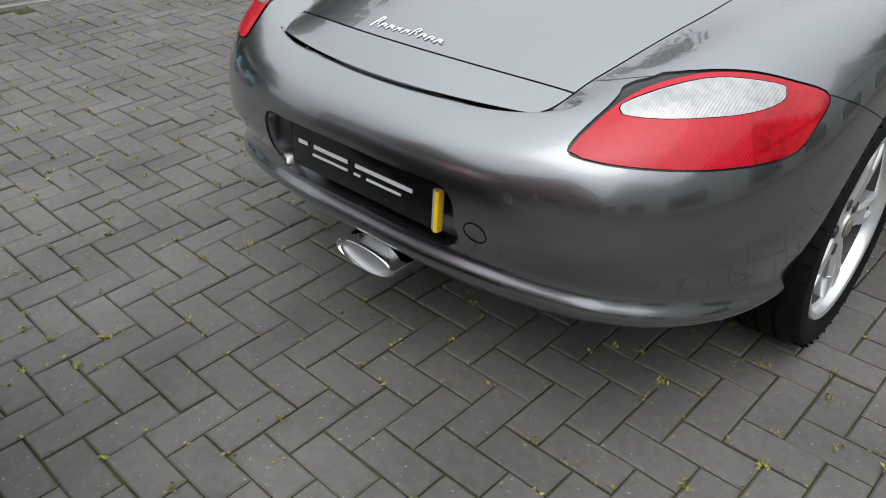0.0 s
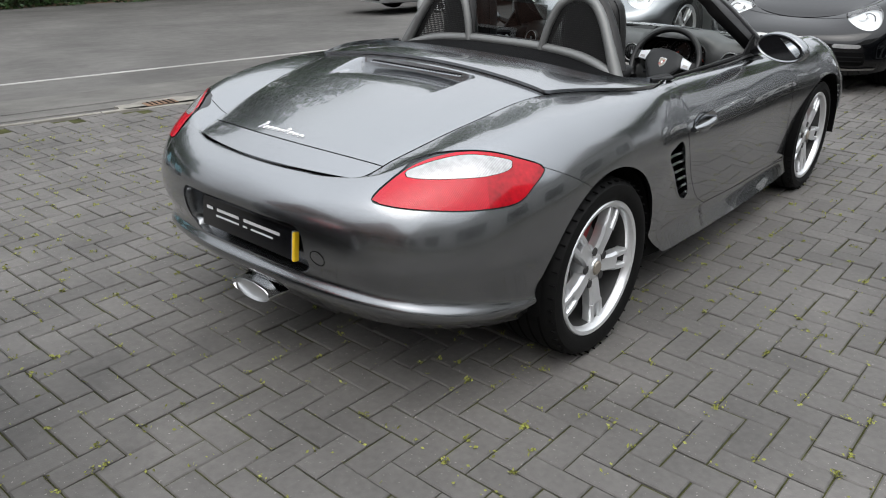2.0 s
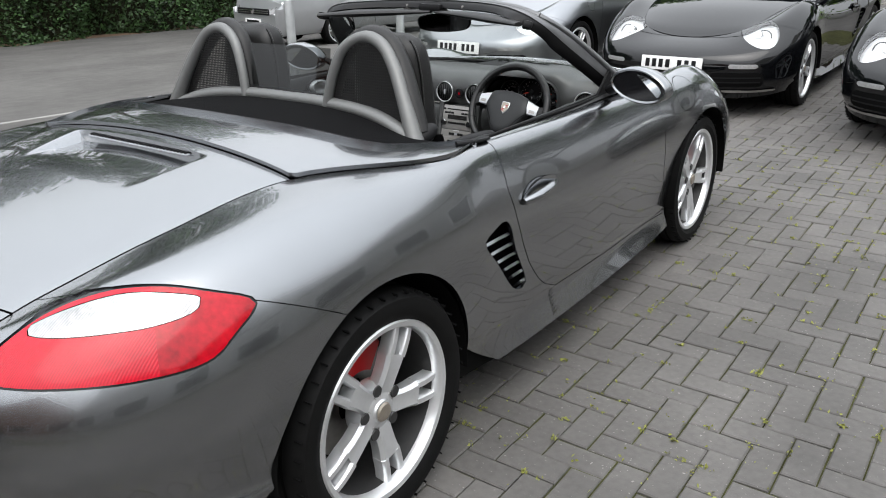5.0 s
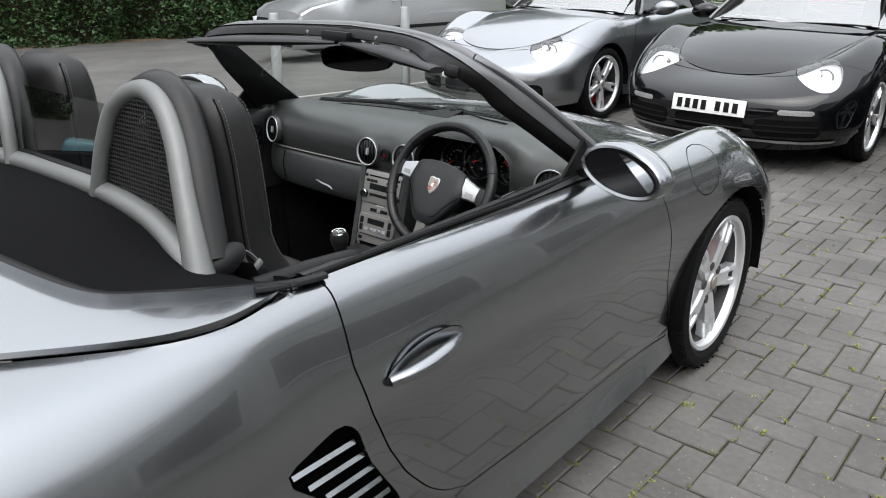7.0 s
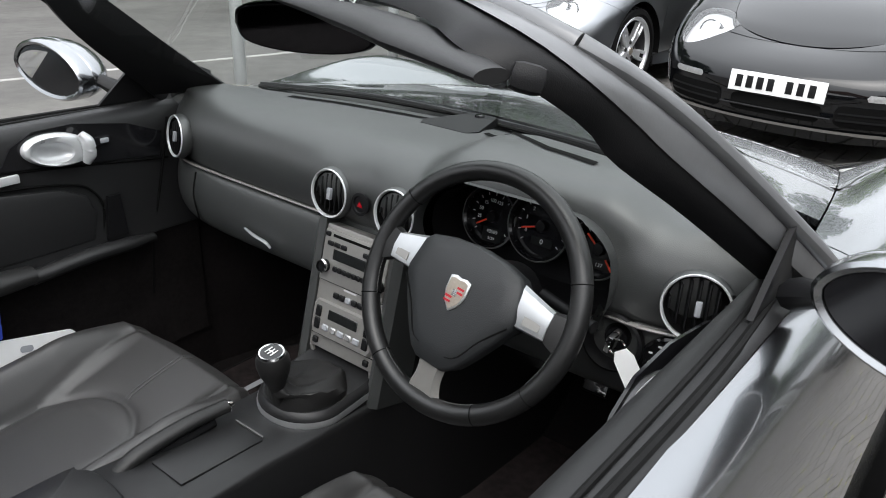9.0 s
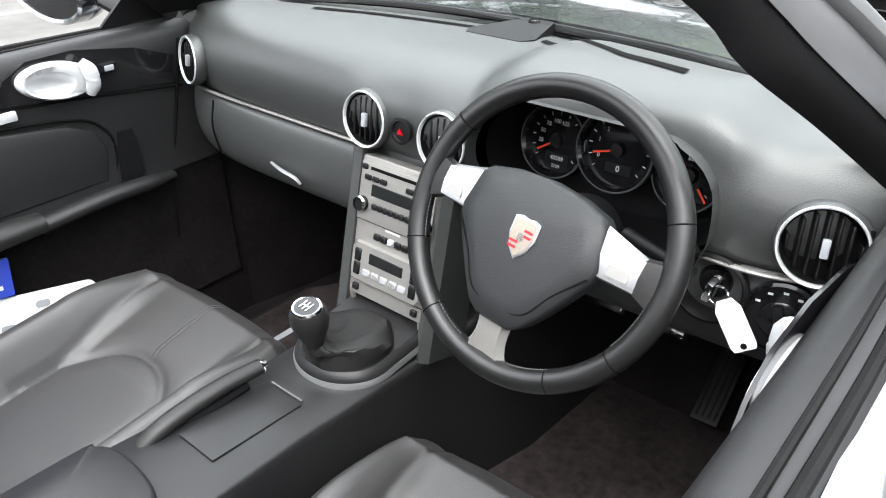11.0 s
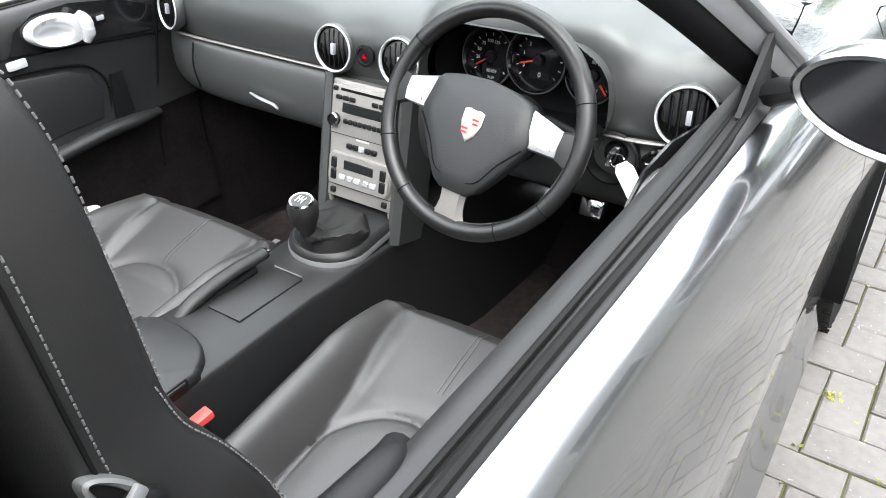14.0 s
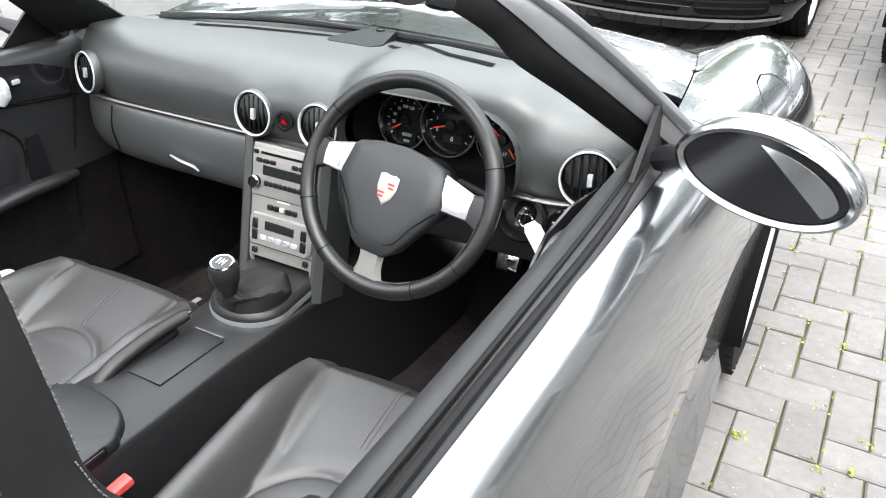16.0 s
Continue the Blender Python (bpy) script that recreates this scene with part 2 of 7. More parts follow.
# ---- mesh helpers ----
def part(name, bm, material, parent, label="", angle=38, kind=""):
    """Links a bmesh as one mesh object under a thing or a part."""
    bmesh.ops.recalc_face_normals(bm, faces=bm.faces) if name in RECALC else None
    lim = radians(angle)
    for f in bm.faces:
        f.smooth = True
    for e in bm.edges:
        if len(e.link_faces) == 2 and e.calc_face_angle(0) > lim:
            e.smooth = False
    me = bpy.data.meshes.new(name)
    bm.to_mesh(me)
    bm.free()
    me.materials.append(material)
    ob = new(name, me)
    if parent is not None:
        ob.parent = parent
    return tagged(ob, label, kind=kind)


RECALC = set()


def thing(name, label, category, m=None, group=""):
    ob = new(name)
    ob.empty_display_size = .1
    if m is not None:
        ob.matrix_basis = m
    return tagged(ob, label, category, group)


def box(sx, sy, sz, m=None, bevel=0., seg=2):
    bm = bmesh.new()
    bmesh.ops.create_cube(bm, size=1)
    bmesh.ops.scale(bm, vec=(sx, sy, sz), verts=bm.verts)
    if bevel:
        bmesh.ops.bevel(bm, geom=bm.edges[:], offset=bevel, segments=seg, affect="EDGES", profile=.6)
    if m is not None:
        bmesh.ops.transform(bm, matrix=m, verts=bm.verts)
    return bm


def join(*bms):
    out = bms[0]
    for b in bms[1:]:
        me = bpy.data.meshes.new("tmp")
        b.to_mesh(me)
        b.free()
        out.from_mesh(me)
        bpy.data.meshes.remove(me)
    return out


def lathe(profile, m=None, seg=40, closed=False):
    """Turns (radius, height) pairs round the z axis."""
    bm = bmesh.new()
    rings = []
    for r, h in profile:
        rings.append([bm.verts.new((r * math.cos(2 * math.pi * k / seg), r * math.sin(2 * math.pi * k / seg), h)) for k in range(seg)] if r > 1e-6 else [bm.verts.new((0, 0, h))])
    pairs = list(zip(rings, rings[1:])) + ([(rings[-1], rings[0])] if closed else [])
    for a, b in pairs:
        for k in range(seg):
            q = (k + 1) % seg
            vs = [a[k % len(a)], a[q % len(a)], b[q % len(b)], b[k % len(b)]]
            u = []
            for v in vs:
                if v not in u:
                    u.append(v)
            if len(u) > 2:
                bm.faces.new(u)
    bmesh.ops.recalc_face_normals(bm, faces=bm.faces)
    if m is not None:
        bmesh.ops.transform(bm, matrix=m, verts=bm.verts)
    return bm


def loft(rings, closed=True, caps=True):
    """Skin over rings of equal length."""
    bm = bmesh.new()
    vs = [[bm.verts.new(p) for p in r] for r in rings]
    n = len(vs[0])
    for a, b in zip(vs, vs[1:]):
        for k in range(n if closed else n - 1):
            bm.faces.new((a[k], a[(k + 1) % n], b[(k + 1) % n], b[k]))
    if caps and closed:
        bm.faces.new(vs[0][::-1])
        bm.faces.new(vs[-1])
    bmesh.ops.recalc_face_normals(bm, faces=bm.faces)
    return bm


def smooth_path(points, steps=6):
    return catmull(points, steps, False)


def tube(points, r, seg=10, flat_z=1., steps=6, up=(0, 0, 1)):
    """A rounded bar along a smooth path; flat_z squeezes it across the up direction; r may be a list."""
    p = smooth_path(points, steps) if steps > 1 else np.array(points, float)
    rr = np.interp(np.linspace(0, 1, len(p)), np.linspace(0, 1, len(r)), r) if isinstance(r, (list, tuple)) else [r] * len(p)
    rings = []
    for i, q in enumerate(p):
        d = Vector(p[min(i + 1, len(p) - 1)] - p[max(i - 1, 0)]).normalized()
        a = d.cross(Vector(up))
        a = a.normalized() if a.length > 1e-4 else Vector((1, 0, 0))
        b = a.cross(d).normalized()
        rings.append([Vector(q) + a * (rr[i] * math.cos(k * 2 * math.pi / seg)) + b * (rr[i] * flat_z * math.sin(k * 2 * math.pi / seg)) for k in range(seg)])
    return loft(rings)


def sheet(grid, thick=0., flipped=False):
    """A surface over an array of points, with a thickness below it."""
    bm = bmesh.new()
    g = np.asarray(grid)
    vs = [[bm.verts.new(p) for p in row] for row in g]
    for i in range(len(vs) - 1):
        for j in range(len(vs[0]) - 1):
            q = (vs[i][j], vs[i + 1][j], vs[i + 1][j + 1], vs[i][j + 1])
            bm.faces.new(q[::-1] if flipped else q)
    if thick:
        rim(bm, thick)
    return bm


def rim(bm, depth):
    """Turns the open edges of a surface inwards, so that it shows a thickness."""
    bm.normal_update()
    edges = [e for e in bm.edges if e.is_boundary]
    normals = {v: v.normal.copy() for e in edges for v in e.verts}
    for e in edges:
        e.smooth = False
    made = bmesh.ops.extrude_edge_only(bm, edges=edges)["geom"]
    old = {}
    for v in made:
        if isinstance(v, bmesh.types.BMVert):
            near = [e.other_vert(v) for e in v.link_edges if e.other_vert(v) in normals]
            if near:
                v.co -= normals[near[0]] * depth
    return bm


def carve(bm, f, keep=-1):
    """Cuts a surface along f = 0 and keeps the side where f has that sign."""
    val = {v: f(v.co) for v in bm.verts}
    cut = []
    for e in bm.edges[:]:
        a, b = e.verts
        fa, fb = val[a], val[b]
        if fa * fb < 0:
            t = fa / (fa - fb)
            ne, nv = bmesh.utils.edge_split(e, a, min(max(t, .001), .999))
            val[nv] = 0.
            cut.append(nv)
    if cut:
        bmesh.ops.connect_verts(bm, verts=cut)
    dead = []
    for fc in bm.faces:
        s = sum(val.get(v, 0.) for v in fc.verts)
        if s * keep < 0:
            dead.append(fc)
    bmesh.ops.delete(bm, geom=dead, context="FACES")
    loose = [v for v in bm.verts if not v.link_faces]
    bmesh.ops.delete(bm, geom=loose, context="VERTS")
    return bm


def mirrored(bm):
    out = bm.copy()
    bmesh.ops.scale(out, vec=(-1, 1, 1), verts=out.verts)
    bmesh.ops.reverse_faces(out, faces=out.faces)
    return out


def circle(r, seg, m=None):
    pts = [Vector((r * math.cos(2 * math.pi * k / seg), r * math.sin(2 * math.pi * k / seg), 0)) for k in range(seg)]
    return [m @ p for p in pts] if m is not None else pts


def words(text, size, m, parent, name, material, depth=.0006, width=None):
    """Lettering in the built-in font, as a mesh."""
    cu = bpy.data.curves.new(name, "FONT")
    cu.body, cu.size, cu.extrude, cu.align_x, cu.align_y = text, size, depth, "CENTER", "CENTER"
    tmp = bpy.data.objects.new("tmp_text", cu)
    scene.collection.objects.link(tmp)
    me = bpy.data.meshes.new_from_object(tmp.evaluated_get(bpy.context.evaluated_depsgraph_get()))
    bpy.data.objects.remove(tmp)
    bm = bmesh.new()
    bm.from_mesh(me)
    bpy.data.meshes.remove(me)
    bmesh.ops.transform(bm, matrix=m, verts=bm.verts)
    return part(name, bm, material, parent)

# ---- body surface: feature lines from rear centre round the right side to the nose ----
STATIONS = 15
LIP_LINE = [(0, -.775, .275), (.3, -.765, .272), (.545, -.695, .268), (.7, -.555, .258), (.785, -.36, .245),
    (.81, 0, .2), (.828, .4, .2), (.850, .72, .192), (.856, 1.3, .182), (.842, 1.95, .178),
    (.81, 2.415, .2), (.78, 2.85, .19), (.62, 3.1, .17), (.36, 3.24, .16), (0, 3.29, .16)]
CREASE_LINE = [(0, -.892, .384), (.3, -.882, .384), (.605, -.8, .369), (.778, -.63, .344), (.858, -.38, .33),
    (.87, 0, .33), (.855, .4, .31), (.83, .72, .29), (.822, 1.3, .265), (.81, 1.95, .25),
    (.86, 2.415, .3), (.84, 2.85, .3), (.68, 3.13, .29), (.38, 3.29, .28), (0, 3.34, .28)]
LEDGE_LINE = [(0, -.868, .435), (.3, -.858, .435), (.595, -.775, .42), (.758, -.605, .395), (.85, -.375, .37),
    (.872, 0, .38), (.868, .4, .36), (.84, .72, .33), (.829, 1.3, .3), (.82, 1.95, .285),
    (.866, 2.415, .36), (.85, 2.85, .36), (.69, 3.13, .34), (.39, 3.288, .33), (0, 3.338, .33)]
MID_LINE = [(0, -.9, .52), (.3, -.89, .52), (.61, -.81, .515), (.79, -.63, .51), (.88, -.37, .51),
    (.9, 0, .52), (.88, .4, .5), (.85, .72, .48), (.838, 1.3, .46), (.832, 1.95, .46),
    (.875, 2.415, .5), (.86, 2.85, .47), (.7, 3.135, .44), (.4, 3.292, .425), (0, 3.342, .42)]
FLANK_LINE = [(0, -.905, .62), (.3, -.895, .62), (.605, -.8, .63), (.785, -.6, .655), (.873, -.36, .68),
    (.895, 0, .69), (.885, .4, .68), (.855, .72, .65), (.845, 1.3, .63), (.84, 1.95, .64),
    (.875, 2.415, .68), (.85, 2.82, .59), (.7, 3.09, .53), (.4, 3.26, .5), (0, 3.322, .49)]
SHOULDER_LINE = [(0, -.875, .695), (.3, -.865, .695), (.575, -.765, .715), (.74, -.565, .76), (.825, -.345, .785),
    (.86, 0, .805), (.85, .4, .8), (.82, .72, .785), (.812, 1.3, .77), (.815, 1.95, .77),
    (.835, 2.415, .81), (.8, 2.8, .69), (.66, 3.02, .605), (.39, 3.18, .555), (0, 3.24, .545)]
CREST_LINE = [(0, -.82, .735), (.25, -.805, .735), (.5, -.715, .77), (.64, -.535, .842), (.722, -.32, .878),
    (.765, 0, .892), (.818, .4, .868), (.780, .72, .868), (.772, 1.3, .848), (.77, 1.95, .835),
    (.735, 2.415, .875), (.69, 2.78, .77), (.58, 2.94, .675), (.36, 3.08, .6), (0, 3.13, .585)]
INNER_LINE = [(0, -.79, .742), (.22, -.78, .742), (.405, -.735, .745), (.452, -.58, .79), (.515, -.32, .855),
    (.588, .015, .907), (.782, .38, .893), (.742, .68, .886), (.728, 1.3, .862), (.675, 1.95, .858),
    (.6, 2.415, .805), (.5, 2.78, .715), (.4, 2.92, .662), (.22, 3.01, .62), (0, 3.04, .608)]
LINES = (LIP_LINE, CREASE_LINE, LEDGE_LINE, MID_LINE, FLANK_LINE, SHOULDER_LINE, CREST_LINE, INNER_LINE)


def catmull(points, steps, mirrored):
    """Points along a smooth curve through the control points; mirrored: the ends lie on the car's middle plane."""
    p = np.array(points, float)
    if mirrored:
        flip = np.array([-1, 1, 1])
        p = np.vstack([p[1] * flip, p, p[-2] * flip])
    else:
        p = np.vstack([2 * p[0] - p[1], p, 2 * p[-1] - p[-2]])
    out = []
    for i in range(1, len(p) - 2):
        a, b, c, d = p[i - 1], p[i], p[i + 1], p[i + 2]
        for k in range(steps):
            t = k / steps
            out.append(.5 * (2 * b + (c - a) * t + (2 * a - 5 * b + 4 * c - d) * t * t + (3 * b - a - 3 * c + d) * t ** 3))
    out.append(p[-2])
    return np.array(out)


USTEP, VSTEP = 12, 7


def body_grid():
    rows = np.array([catmull(l, USTEP, True) for l in LINES])      # line, u, xyz
    grid = np.array([catmull(rows[:, i], VSTEP, False) for i in range(rows.shape[1])])  # u, v, xyz
    for _ in range(14):
        g = grid.copy()
        left, right = g[1:2] * [-1, 1, 1], g[-2:-1] * [-1, 1, 1]
        pad = np.concatenate([left, g, right])
        mean = (pad[:-2, 1:-1] + pad[2:, 1:-1] + g[:, :-2] + g[:, 2:]) / 4
        grid[:, 1:-1] += .5 * (mean - grid[:, 1:-1]) * np.where(np.arange(1, g.shape[1] - 1) % VSTEP == 0, .55, 1)[None, :, None]
        grid[0, :, 0] = grid[-1, :, 0] = 0
    return grid

# ---- the parked roadster: outer panels ----
GRID = body_grid()
REAR_AXLE, FRONT_AXLE, REAR_ARCH, FRONT_ARCH = (0., .325), (2.415, .315), .378, .361
LIGHT = [(-.285, .722), (-.203, .778), (-.124, .812), (-.025, .836), (.075, .836), (.166, .814), (.253, .777), (.203, .732), (.146, .697), (.02, .691), (-.114, .697), (-.249, .707)]
WHITE_LENS = [(-.182, .776), (-.128, .803), (-.027, .826), (.054, .827), (.144, .808), (.13, .787), (.059, .777), (-.024, .775)]
VENT = [(.455, .64), (.50, .662), (.612, .664), (.66, .56), (.755, .41), (.74, .392), (.66, .42), (.54, .55)]


def polygon(points, smooth=4):
    """Signed distance to a rounded outline: negative inside."""
    p = np.array(points, float)
    n = len(p)
    q = []
    for i in range(n):
        a, b, c, d = p[i - 1], p[i], p[(i + 1) % n], p[(i + 2) % n]
        for k in range(smooth):
            t = k / smooth
            q.append(.5 * (2 * b + (c - a) * t + (2 * a - 5 * b + 4 * c - d) * t * t + (3 * b - a - 3 * c + d) * t ** 3))
    q = np.array(q)
    r = np.roll(q, -1, 0)

    def f(u, v):
        d = r - q
        w = np.stack([u - q[:, 0], v - q[:, 1]], 1)
        t = np.clip((w * d).sum(1) / (d * d).sum(1), 0, 1)
        dist = np.sqrt((((w - d * t[:, None]) ** 2).sum(1)).min())
        cross = ((q[:, 1] > v) != (r[:, 1] > v)) & (u < (r[:, 0] - q[:, 0]) * (v - q[:, 1]) / (r[:, 1] - q[:, 1] + 1e-12) + q[:, 0])
        return -dist if cross.sum() % 2 else dist
    return f


def rounded(cx, cz, hx, hz, r):
    return lambda u, v: math.hypot(max(abs(u - cx) - hx + r, 0), max(abs(v - cz) - hz + r, 0)) + min(max(abs(u - cx) - hx + r, abs(v - cz) - hz + r), 0) - r


light_shape, lens_shape, vent_shape = polygon(LIGHT), polygon(WHITE_LENS), polygon(VENT, 3)
recess_shape, pipe_shape = rounded(0, .525, .325, .088, .05), rounded(0, .245, .15, .075, .06)


def along(p):
    return .62 * p.x + .78 * p.y


def outer_flank(p):
    """Negative on the outer slope of the rear wing, where the lamp sits."""
    return max((p.y - p.x + 1.138) * .7, .46 - p.x)


def f_light(p):
    return max(light_shape(along(p), p.z), outer_flank(p))


def f_lens(p):
    return max(lens_shape(along(p), p.z), outer_flank(p) + .006)


FLAP = Vector((.823, 2.188, .783))


def f_flap(p):
    return (Vector(p) - FLAP).length - .085


def f_bumper(p):
    return p.y - .66 * p.x + 1.57 * p.z - .334 - 3 * max(0, .45 - p.x)


def f_rear_arch(p):
    return REAR_ARCH - math.hypot(p.y - REAR_AXLE[0], p.z - REAR_AXLE[1])


def f_front_arch(p):
    return FRONT_ARCH - math.hypot(p.y - FRONT_AXLE[0], p.z - FRONT_AXLE[1])


def door_back(z):
    return float(np.interp(z, (.30, .345, .39, .47, .56, .65, .75, .88), (.985, .89, .835, .765, .71, .672, .648, .655)))


def door_front(z):
    return float(np.interp(z, (.25, .48, .63, .74, .86), (2.045, 1.975, 1.955, 1.92, 1.86)))


def door_foot(y):
    return float(np.interp(y, (.95, 1.48, 2.05), (.302, .268, .252)))


def f_front_bumper(p):
    return p.y - (2.66 if p.z < .62 else 2.66 + 2.2 * (p.z - .62)) if p.x > .45 else p.y - 3.035 + 1.2 * (p.z - .61)


def f_headlight(p):
    d = Vector(p) - Vector((.572, 2.945, .655))
    a, b = Vector((.10, -.62, .70)).normalized(), Vector((.88, -.45, -.2)).normalized()
    return math.sqrt((d.dot(a) / .185) ** 2 + (d.dot(b) / .142) ** 2 + (d.dot(a.cross(b)) / .2) ** 2) - 1 if p.y > 2.4 else 1.


def panel_mesh(cuts, depth=.014, lo=0, hi=None):
    """The part of the right body side that all the cuts leave, with turned-in edges."""
    sub = GRID[lo:hi]
    bm = sheet(sub)
    for f in cuts:
        carve(bm, f, -1)
    if depth:
        rim(bm, depth)
    return bm


U = USTEP
GAP = .0022
car = thing("roadster_car", "grey metallic two-seat roadster with its roof folded, parked on block paving", "car")

bumper = panel_mesh([lambda p: f_bumper(p) + GAP, f_rear_arch, lambda p: -f_light(p) + .001, lambda p: -recess_shape(p.x, p.z) if p.y < -.5 else -1,
                     lambda p: -pipe_shape(p.x, p.z) if p.y < -.5 else -1], .012, 0, 5 * U)
left = mirrored(bumper)
rear_bumper = part("rear_bumper", join(bumper, left), PAINT, car)

# number plate recess, plate and exhaust
ys = np.linspace(-.33, .33, 23)
back = np.array([[(x, -.836 + .10 * x * x, z) for z in np.linspace(.440, .610, 9)] for x in ys * .98])
part("plate_recess", sheet(back), PAINT, rear_bumper)
plate = part("number_plate", box(.50, .012, .108, pose(-.005, -.858, .522, -6), .004), PLATE_BLACK, car, "black dealer plate with pale bars of print")
for x, w in ((-.205, .035), (-.10, .125), (.085, .19)):
    part("print_bar", box(w, .002, .010, pose(x, -.8655, .540, -6)), PRINT, plate)
for x, w in ((-.105, .13), (-.005, .022), (.085, .115)):
    part("print_bar", box(w, .002, .006, pose(x, -.8664, .517, -6)), PRINT, plate)
part("yellow_edge", box(.012, .02, .098, pose(.262, -.868, .522, -6), .003), YELLOW, plate, "yellow edge of a second plate behind")
part("clear_edge", box(.012, .014, .10, pose(.25, -.864, .52, -6), .003), GREYP, plate)
ring = [[Vector((.108 * s * math.cos(a), y, .287 + .036 * s * math.sin(a))) for a in np.linspace(0, 2 * math.pi, 32, endpoint=False)] for s, y in ((1, -.70), (1, -.865), (1.0, -.872), (.95, -.875), (.9, -.868), (.88, -.80))]
exhaust = part("exhaust_tip", loft(ring, True, False), CHROME, car, "oval polished exhaust tip")
part("exhaust_baffle", loft([[Vector((.098 * s * math.cos(a), y, .287 + .033 * s * math.sin(a))) for a in np.linspace(0, 2 * math.pi, 32, endpoint=False)] for s, y in ((.98, -.862), (.80, -.856), (.3, -.852))]), SATIN, exhaust)
skin = GRID[:5 * U].reshape(-1, 3)


def skin_y(x, z):
    """Depth of the rear body surface at a place seen from behind."""
    d = (skin[:, 0] - x) ** 2 + (skin[:, 2] - z) ** 2 + np.where(skin[:, 1] > -.6, 9, 0)
    k = np.argsort(d)[:6]
    w = 1 / (d[k] + 1e-6)
    return float((skin[k, 1] * w).sum() / w.sum())



def recess_wall():
    """Turned-in edge between the bumper skin and the back of the plate recess."""
    hx, hz, r = .3255, .0885, .05
    out = []
    for sx, sz, a0 in ((1, 1, 0), (-1, 1, 90), (-1, -1, 180), (1, -1, 270)):
        for a in np.linspace(a0, a0 + 90, 9):
            out.append((sx * (hx - r) + r * math.cos(radians(a)), .525 + sz * (hz - r) + r * math.sin(radians(a))))
    fine = []
    for (x0, z0), (x1, z1) in zip(out, out[1:] + out[:1]):
        n = max(1, int(math.hypot(x1 - x0, z1 - z0) / .03))
        fine += [(x0 + (x1 - x0) * k / n, z0 + (z1 - z0) * k / n) for k in range(n)]
    rows = []
    for x, z in fine + fine[:1]:
        yf, yb = skin_y(abs(x), z), -.838 + .10 * x * x
        rows.append([(x * (1 - .05 * t) , yf + .001 + (yb - yf) * t, z + (.525 - z) * .10 * t) for t in (0, .12, .35, 1)])
    return sheet(np.array(rows))


part("recess_wall", recess_wall(), PAINT, rear_bumper)
part("tow_cap", tube([(.372 + .026 * math.cos(a), skin_y(.372 + .026 * math.cos(a), .515 + .026 * math.sin(a)) - .0005, .515 + .026 * math.sin(a)) for a in np.linspace(0, 2 * math.pi, 25)], .0016, 6, steps=1), SHADOW, rear_bumper)

quarter = panel_mesh([lambda p: -f_bumper(p) + GAP, f_rear_arch, lambda p: -f_light(p) + .001, lambda p: p.y - door_back(p.z) + GAP,
                      lambda p: -vent_shape(p.y, p.z) if p.x > .7 else -1], .014, 2 * U, 9 * U)
quarter_l = mirrored(quarter)
rear_wing = part("rear_wing", quarter, PAINT, car)
rear_wing_l = part("rear_wing", quarter_l, PAINT, car)


def vent_parts(sign, parent):
    """Louvred air intake behind the door."""
    s = sign
    hole = sheet(np.array([[(s * (.862 - .05 - .03 * abs(w)), .42 + .37 * t, .40 + .28 * w) for w in np.linspace(-.1, 1, 5)] for t in np.linspace(0, 1, 5)]), 0, s < 0)
    part("intake_back", hole, SHADOW, parent)
    for k in range(6):
        z = .625 - .038 * k
        y0, y1 = .478 + .030 * k + .002 * k * k, .628 + .021 * k
        bm = loft([[Vector((s * (.868 - .012 * t - e), y, z - .012 * t - h)) for e, h in ((0, 0), (.030, .027), (.036, .020), (.006, -.007))] for t, y in ((0, y0), (.3, (y0 + y1) / 2), (1, y1))])
        part("louvre", bm, PAINT, parent)


vent_parts(1, rear_wing)
vent_parts(-1, rear_wing_l)

door_mesh = panel_mesh([lambda p: -(p.y - door_back(p.z)) + GAP, lambda p: p.y - door_front(p.z) + GAP, lambda p: -(p.z - door_foot(p.y)) + GAP], .014, 6 * U, 11 * U)
door_l_mesh = mirrored(door_mesh)
door = part("door", door_mesh, PAINT, car)
door_left = part("door", door_l_mesh, PAINT, car)
sill_mesh = panel_mesh([lambda p: -(p.y - .94), f_front_arch, lambda p: p.z - door_foot(p.y) + GAP, lambda p: p.y - 2.3], .014, 6 * U, 11 * U)
sill_l = mirrored(sill_mesh)
part("sill", sill_mesh, PAINT, car)
part("sill", sill_l, PAINT, car)
fender = panel_mesh([lambda p: -(p.y - door_front(p.z)) + GAP, f_front_arch, lambda p: f_front_bumper(p) + GAP, lambda p: -f_headlight(p), lambda p: -f_flap(p) + .0016], .014, 8 * U, None)
fender_l = mirrored(fender)
front_wing = part("front_wing", fender, PAINT, car)
part("front_wing", fender_l, PAINT, car)
nose = panel_mesh([lambda p: -f_front_bumper(p) + GAP, f_front_arch, lambda p: -f_headlight(p)], .03, 9 * U, None)
nose_l = mirrored(nose)
front_bumper = part("front_bumper", join(nose, nose_l), PAINT, car)


